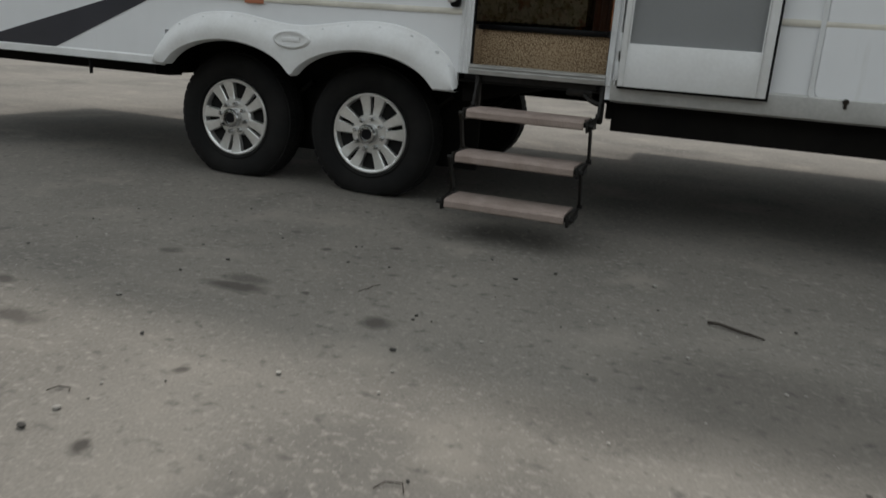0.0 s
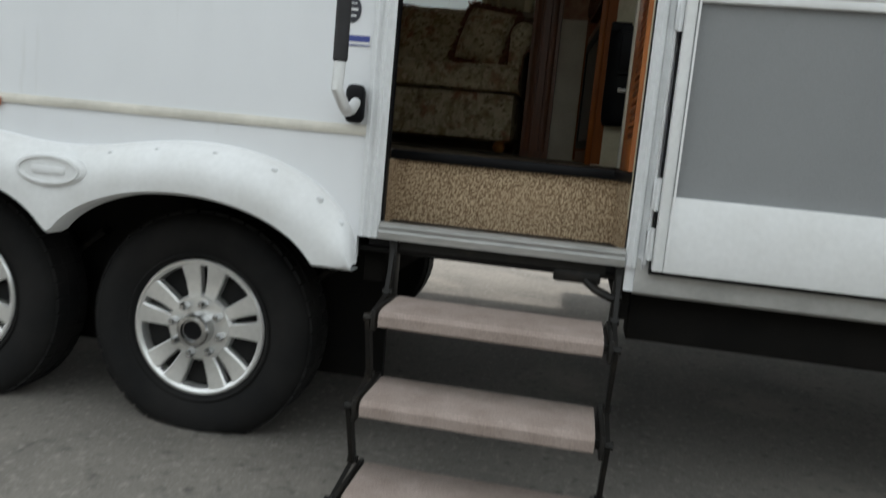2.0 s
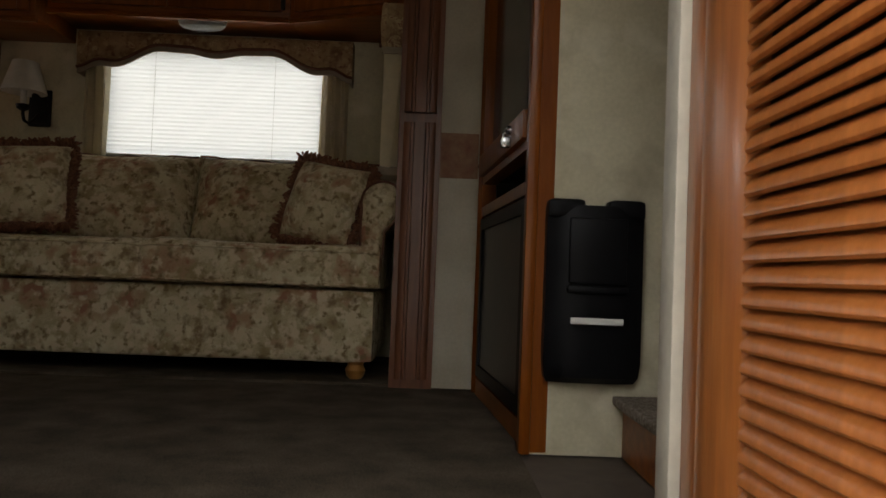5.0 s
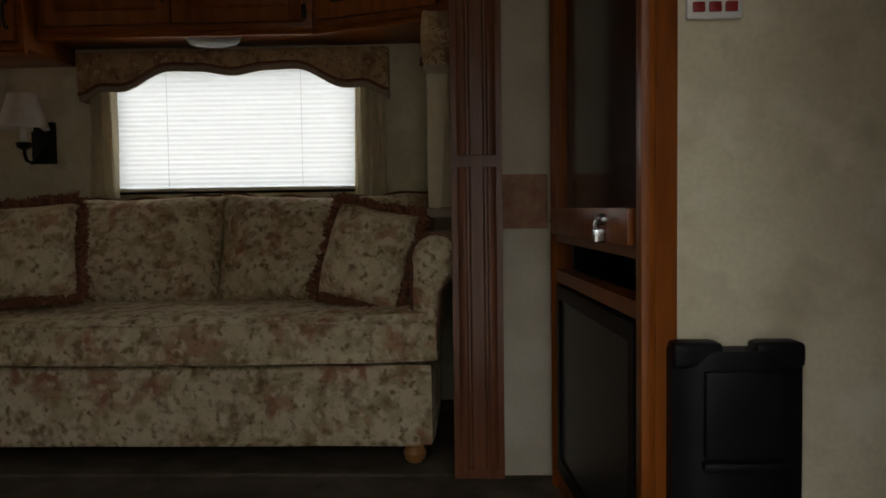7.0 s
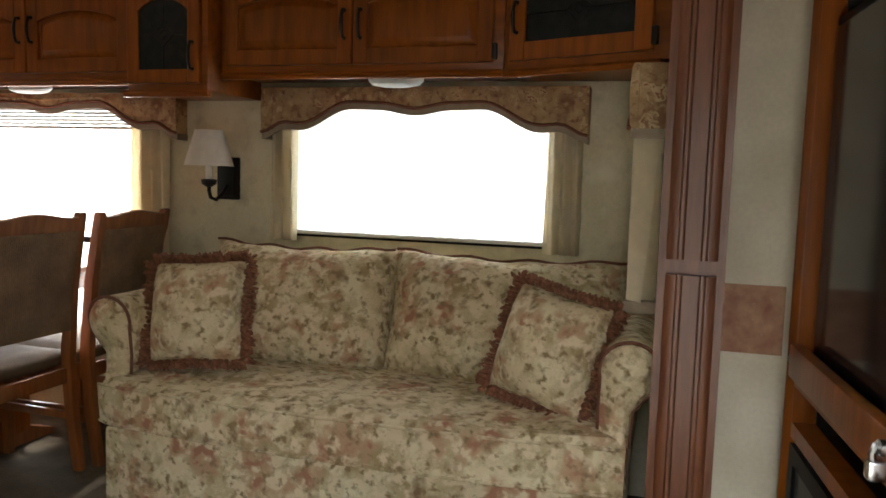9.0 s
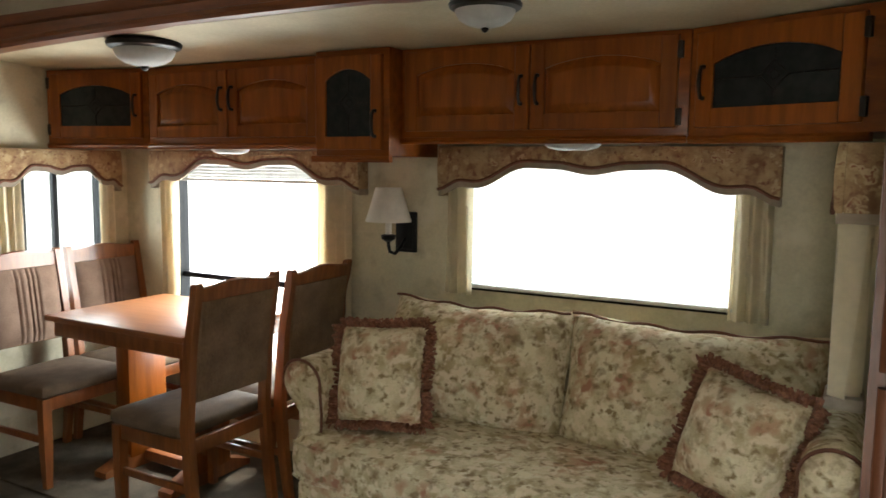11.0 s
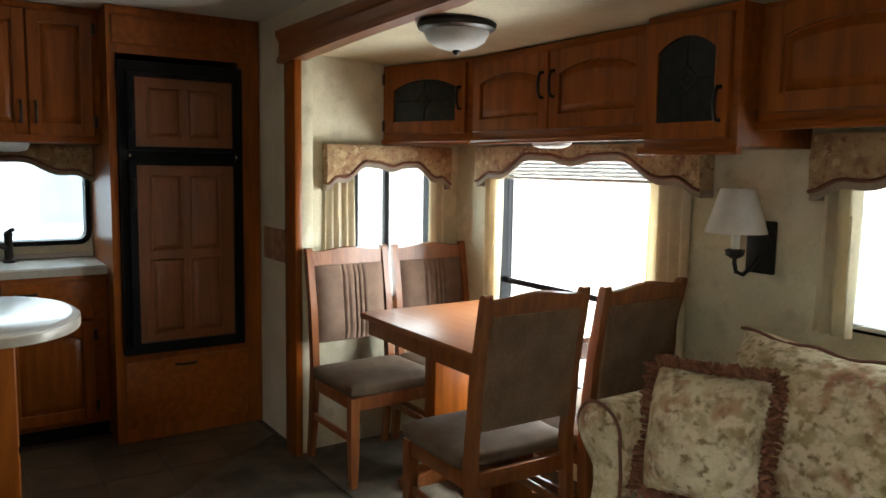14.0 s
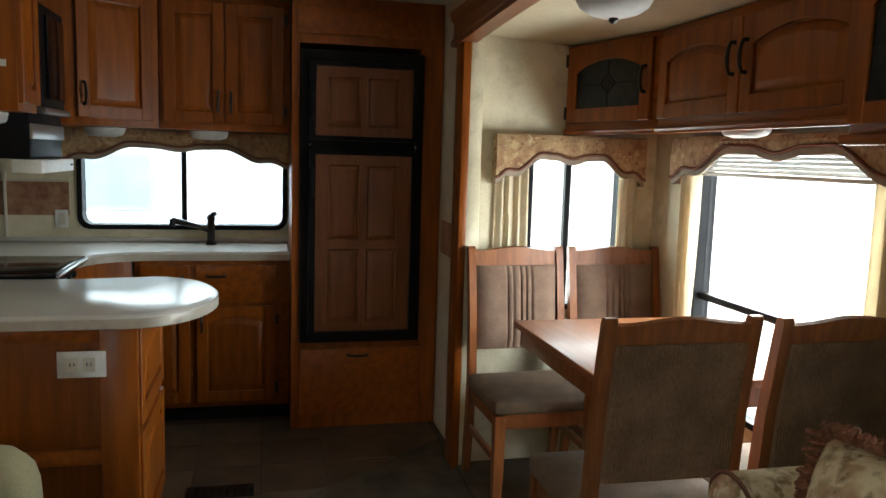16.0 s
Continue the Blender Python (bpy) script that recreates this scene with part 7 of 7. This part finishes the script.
mid = [((-3.8 + (x + 3.8) * 1.004), (0.5 + (y - 0.5) * 1.004 if y > 0.5 else y)) for x, y in pts[:-1]]
loft(b, [[(-3.8 + (x + 3.8) * k, y, z) for x, y in mid + [(-4.13, 0.06)]] for k, z in ((0.992, CT - 0.046), (1.004, CT - 0.043), (1.006, CT - 0.016), (0.998, CT - 0.013))], caps=False)
part("edge_band", b, EDGE, wt, "taupe edge band")
pn.location.x += PEN
wt.location.x += PEN
ot = solo("wall_outlet", boxes((-3.482, -3.474, 0.905, 1.05, 1.715, 1.801), bev=0.003), WHITE_PLASTIC, "white outlet plate on the peninsula side", "outlet")
for y in (0.95, 1.0):
    part("socket", boxes((-3.474, -3.4725, y - 0.018, y + 0.018, 1.735, 1.781), bev=0.0), WHITE_TRIM, ot)
    part("slot", boxes((-3.4725, -3.4715, y - 0.008, y - 0.004, 1.753, 1.765), (-3.4725, -3.4715, y + 0.004, y + 0.008, 1.753, 1.765)), DARK_INK, ot)
ot.location.x += PEN
fv = thing("floor_vent", "dark slotted floor vent in the kitchen tiles", "vent", (-4.07, 1.36, FLOOR + 0.003))
part("frame", boxes((-4.13, -4.01, 1.22, 1.50, FLOOR - 0.001, FLOOR + 0.005), bev=0.002), BLACK_METAL, fv)
for i in range(8):
    part("slat", boxes((-4.118, -4.022, 1.238 + 0.032 * i, 1.254 + 0.032 * i, FLOOR + 0.005, FLOOR + 0.009)), BRONZE, fv)

# recliner
rc = thing("recliner", "sage green microfibre recliner with pillow arms", "armchair", (-2.85, 0.5, FLOOR + 0.005))
b = bmesh.new()
block(b, -3.10, -2.60, 0.20, 0.92, FLOOR + 0.06, 1.44, r=0.07, puff=0.02, n=8)
part("seat", b, SAGE, rc)
b = bmesh.new()
block(b, -3.12, -2.58, 0.08, 0.34, 1.30, 2.02, r=0.09, puff=0.03, n=8, m=None)
part("backrest", b, SAGE, rc)
for x0, x1 in ((-3.27, -3.05), (-2.59, -2.37)):
    b = bmesh.new()
    block(b, x0, x1, 0.16, 0.90, FLOOR + 0.05, 1.585, r=0.085, puff=0.02, n=8, seed=x0)
    part("arm", b, SAGE, rc)
b = bmesh.new()
block(b, -3.09, -2.61, 0.86, 0.99, FLOOR + 0.10, 1.40, r=0.06, puff=0.015, n=6)
part("footrest", b, SAGE, rc)
for x in (-3.2, -2.5):
    for y in (0.22, 0.82):
        b = boxes((x - 0.03, x + 0.03, y - 0.03, y + 0.03, FLOOR + 0.0045, FLOOR + 0.06), bev=0.004)
        part("foot", b, BLACK, rc)

# ---- what stands outside, beyond the windows ----
PALE_BLUE = mat("pale_blue_plastic", (0.40, 0.46, 0.52), 0.5, scale=4)
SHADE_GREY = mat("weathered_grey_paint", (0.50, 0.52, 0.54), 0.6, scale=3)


def neighbour(at, turn, length, label):
    th = thing("parked_trailer", label, "trailer", (0, 0, 0), "parked trailers")
    bm = bmesh.new()
    box(bm, -length / 2, length / 2, 0, 2.4, 0.65, 3.3, bev=0.12, seg=4)
    part("body", bm, GELCOAT, th)
    for x in (-length * 0.32, length * 0.05):
        bm = bmesh.new()
        prism(bm, round_rect(x, x + 1.0, 1.7, 2.4, 0.08), -0.02, 0.002)
        w_ = part("window", bm, SHADE_GREY, th)
        bm = bmesh.new()
        prism(bm, round_rect(x + 0.05, x + 0.95, 1.75, 2.35, 0.06), -0.026, -0.0205)
        part("pane", bm, PALE_BLUE, w_)
    bm = bmesh.new()
    ring(bm, round_rect(length * 0.28, length * 0.28 + 0.75, 0.85, 2.75, 0.05), round_rect(length * 0.28 + 0.05, length * 0.28 + 0.70, 0.90, 2.70, 0.04), -0.025, 0.002)
    part("door_frame", bm, SHADE_GREY, th)
    for z in (1.2, 1.35):
        bm = boxes((-length * 0.45, length * 0.2, -0.006, 0.001, z, z + 0.07))
        part("stripe", bm, PALE_BLUE, th)
    for x in (-0.5, 0.4):
        bm = bmesh.new()
        lathe(bm, [(0.2, 0.0), (0.36, 0.0), (0.37, -0.1), (0.36, -0.2), (0.2, -0.2)], 32, m=pose(x, 0.03, 0.37, 90))
        part("wheel", bm, RUBBER, th)
    bm = boxes((-length / 2 + 0.2, length / 2 - 0.2, 0.2, 2.2, 0.4, 0.66))
    part("chassis", bm, DARK_UNDER, th)
    th.matrix_basis = at @ pose(0, 0, 0, 0, 0, turn)
    return th


neighbour(pose(-10.5, 1.5, 0), 90, 7.0, "white trailer parked behind, with a door and windows")
neighbour(pose(-5.0, 12.0, 0), 0, 8.0, "white trailer parked on the far side of the yard")
for x, y, s in ((-8.6, 0.9, 0.55), (-8.9, 1.8, 0.6)):
    b = bmesh.new()
    block(b, x - s * 0.5, x + s * 0.5, y - s * 0.55, y + s * 0.55, 0.0, 1.75, r=0.06, n=4)
    solo("storage_bin", b, PALE_BLUE, "tall pale blue-grey plastic bin standing in the yard", "storage bin", group="yard bins")

# the wood along the yard, that the trailer's dark windows mirror
LEAVES = mat("dull_green_foliage", (0.055, 0.075, 0.035), 0.9, alt=(0.03, 0.042, 0.02), scale=1.2, fine=0.25, bump=0.6, bump_scale=9, spec=0.2)
BARK = mat("grey_bark", (0.11, 0.09, 0.07), 0.95, alt=(0.07, 0.055, 0.042), scale=6, stretch=(4, 4, 0.6), fine=0.2, bump=0.5)
rng = random.Random(41)
wood = thing("tree_row", "row of dull green trees along the edge of the yard", "trees", (0, -17.5, 0))
b = bmesh.new()
leafy = bmesh.new()
clump = bmesh.new()
bmesh.ops.create_icosphere(clump, subdivisions=1, radius=1)
shape_v, shape_f = [v.co.copy() for v in clump.verts], [[v.index for v in f.verts] for f in clump.faces]
clump.free()
for k in range(26):
    x, y, h = -32 + 2.5 * k + rng.uniform(-0.7, 0.7), -17.5 + rng.uniform(-1.2, 1.2), rng.uniform(5.5, 8.5)
    tube(b, [(x, y, -0.05), (x + 0.1, y, h * 0.35), (x - 0.1, y + 0.1, h * 0.8)], [0.22, 0.16, 0.05], 8)
    for q in range(4):
        a, z = rng.uniform(0, math.tau), h * rng.uniform(0.25, 0.6)
        tube(b, [(x, y, z), (x + 0.9 * math.cos(a), y + 0.9 * math.sin(a), z + 0.6), (x + 1.7 * math.cos(a), y + 1.7 * math.sin(a), z + 1.4)], [0.09, 0.06, 0.02], 6)
    for q in range(70):
        z = h * (0.08 + 0.92 * rng.random() ** 0.9)
        spread = 2.0 * math.sin(math.pi * min(1.0, 0.22 + 0.75 * z / h)) ** 0.8
        a, d = rng.uniform(0, math.tau), spread * rng.random() ** 0.5
        c, r = Vector((x + d * math.cos(a), y + d * math.sin(a), z)), rng.uniform(0.28, 0.6)
        vs = [leafy.verts.new(c + v * r * rng.uniform(0.55, 1.35)) for v in shape_v]
        for f in shape_f:
            leafy.faces.new([vs[i] for i in f])
part("trunks", b, BARK, wood)
tagged(part("foliage", leafy, LEAVES, wood, smooth=False), kind="stuff")
tagged(wood, kind="stuff")

# ---- yard details ----
pb_mesh = []
for k in range(4):
    bm = bmesh.new()
    bmesh.ops.create_icosphere(bm, subdivisions=1, radius=1)
    for v in bm.verts:
        v.co = v.co * (1 + 0.35 * noise.noise(v.co * 1.7 + Vector((k * 5, 0, 0))))
        v.co.z = v.co.z * 0.55 + 0.4
    pb_mesh.append(finish("pebble", bm, STONE_BIT if k % 2 else DARK_BIT))
NEAR = ((0.02, -0.68), (-0.81, -2.48), (-0.81, -2.58), (-1.41, -1.05), (-1.20, -1.26), (-0.19, -1.90), (-0.25, -1.76), (-0.03, -1.56), (-0.30, -1.45), (-1.26, -1.79), (-0.11, -0.85), (0.42, -0.62), (-0.86, -0.79), (-0.46, -2.06), (-0.96, -2.02), (0.59, -1.35), (0.94, -0.90))
pts_ = list(NEAR) + [(random.uniform(-2.4, 1.3), random.uniform(-2.6, -0.35)) for _ in range(70)]
for i, (x, y) in enumerate(pts_):
    o = new("pebble", pb_mesh[i % 4])
    r = random.uniform(0.006, 0.011) if i < len(NEAR) else random.uniform(0.0025, 0.006)
    o.matrix_basis = pose(x, y, 0.003, 0, 0, random.uniform(0, 360)) @ Matrix.Diagonal((r * 1.3, r, r, 1))
    tagged(o, "small loose stone lying on the asphalt", "pebble", "loose stones")
for pts in ([(0.640, -0.969, 0.008), (0.680, -0.978, 0.012), (0.740, -1.003, 0.008), (0.775, -1.031, 0.012), (0.830, -1.048, 0.008)], [(-0.580, -1.330, 0.005), (-0.572, -1.307, 0.008), (-0.560, -1.290, 0.008), (-0.558, -1.251, 0.009), (-0.545, -1.217, 0.005)],
            [(0.010, -2.445, 0.006), (0.025, -2.415, 0.008), (0.060, -2.405, 0.008), (0.075, -2.435, 0.006)], [(-0.900, -2.425, 0.006), (-0.890, -2.400, 0.008), (-0.860, -2.390, 0.007), (-0.850, -2.405, 0.006)]):
    bm = bmesh.new()
    tube(bm, pts, [0.006] + [0.0055] * (len(pts) - 2) + [0.003] if pts[0][0] > 0.5 else 0.0016, 6)
    solo("twig", bm, TWIG, "thin dry twig lying on the asphalt", "twig", group="twigs")

# floor tiles: pieces of the floor, entry and kitchen
tile_mesh = {}


def tile(w, d):
    key = (round(w, 3), round(d, 3))
    if key not in tile_mesh:
        bm = bmesh.new()
        box(bm, -w / 2, w / 2, -d / 2, d / 2, -0.006, 0.0)
        tile_mesh[key] = finish("tile", bm, TILE, smooth=False)
    return tile_mesh[key]


def lay(x0, x1, y0, y1, s, z):
    nx, ny = max(1, round((x1 - x0) / s)), max(1, round((y1 - y0) / s))
    w, d = (x1 - x0) / nx, (y1 - y0) / ny
    for i in range(nx):
        for j in range(ny):
            o = new("tile", tile(w - 0.005, d - 0.005))
            o.parent = floor
            o.location = (x0 + (i + 0.5) * w, y0 + (j + 0.5) * d, z)


lay(-1.0, 0.0, 0.236, 0.93, 0.165, FLOOR)
lay(-4.92, -3.44, 0.06, 2.41, 0.30, FLOOR)
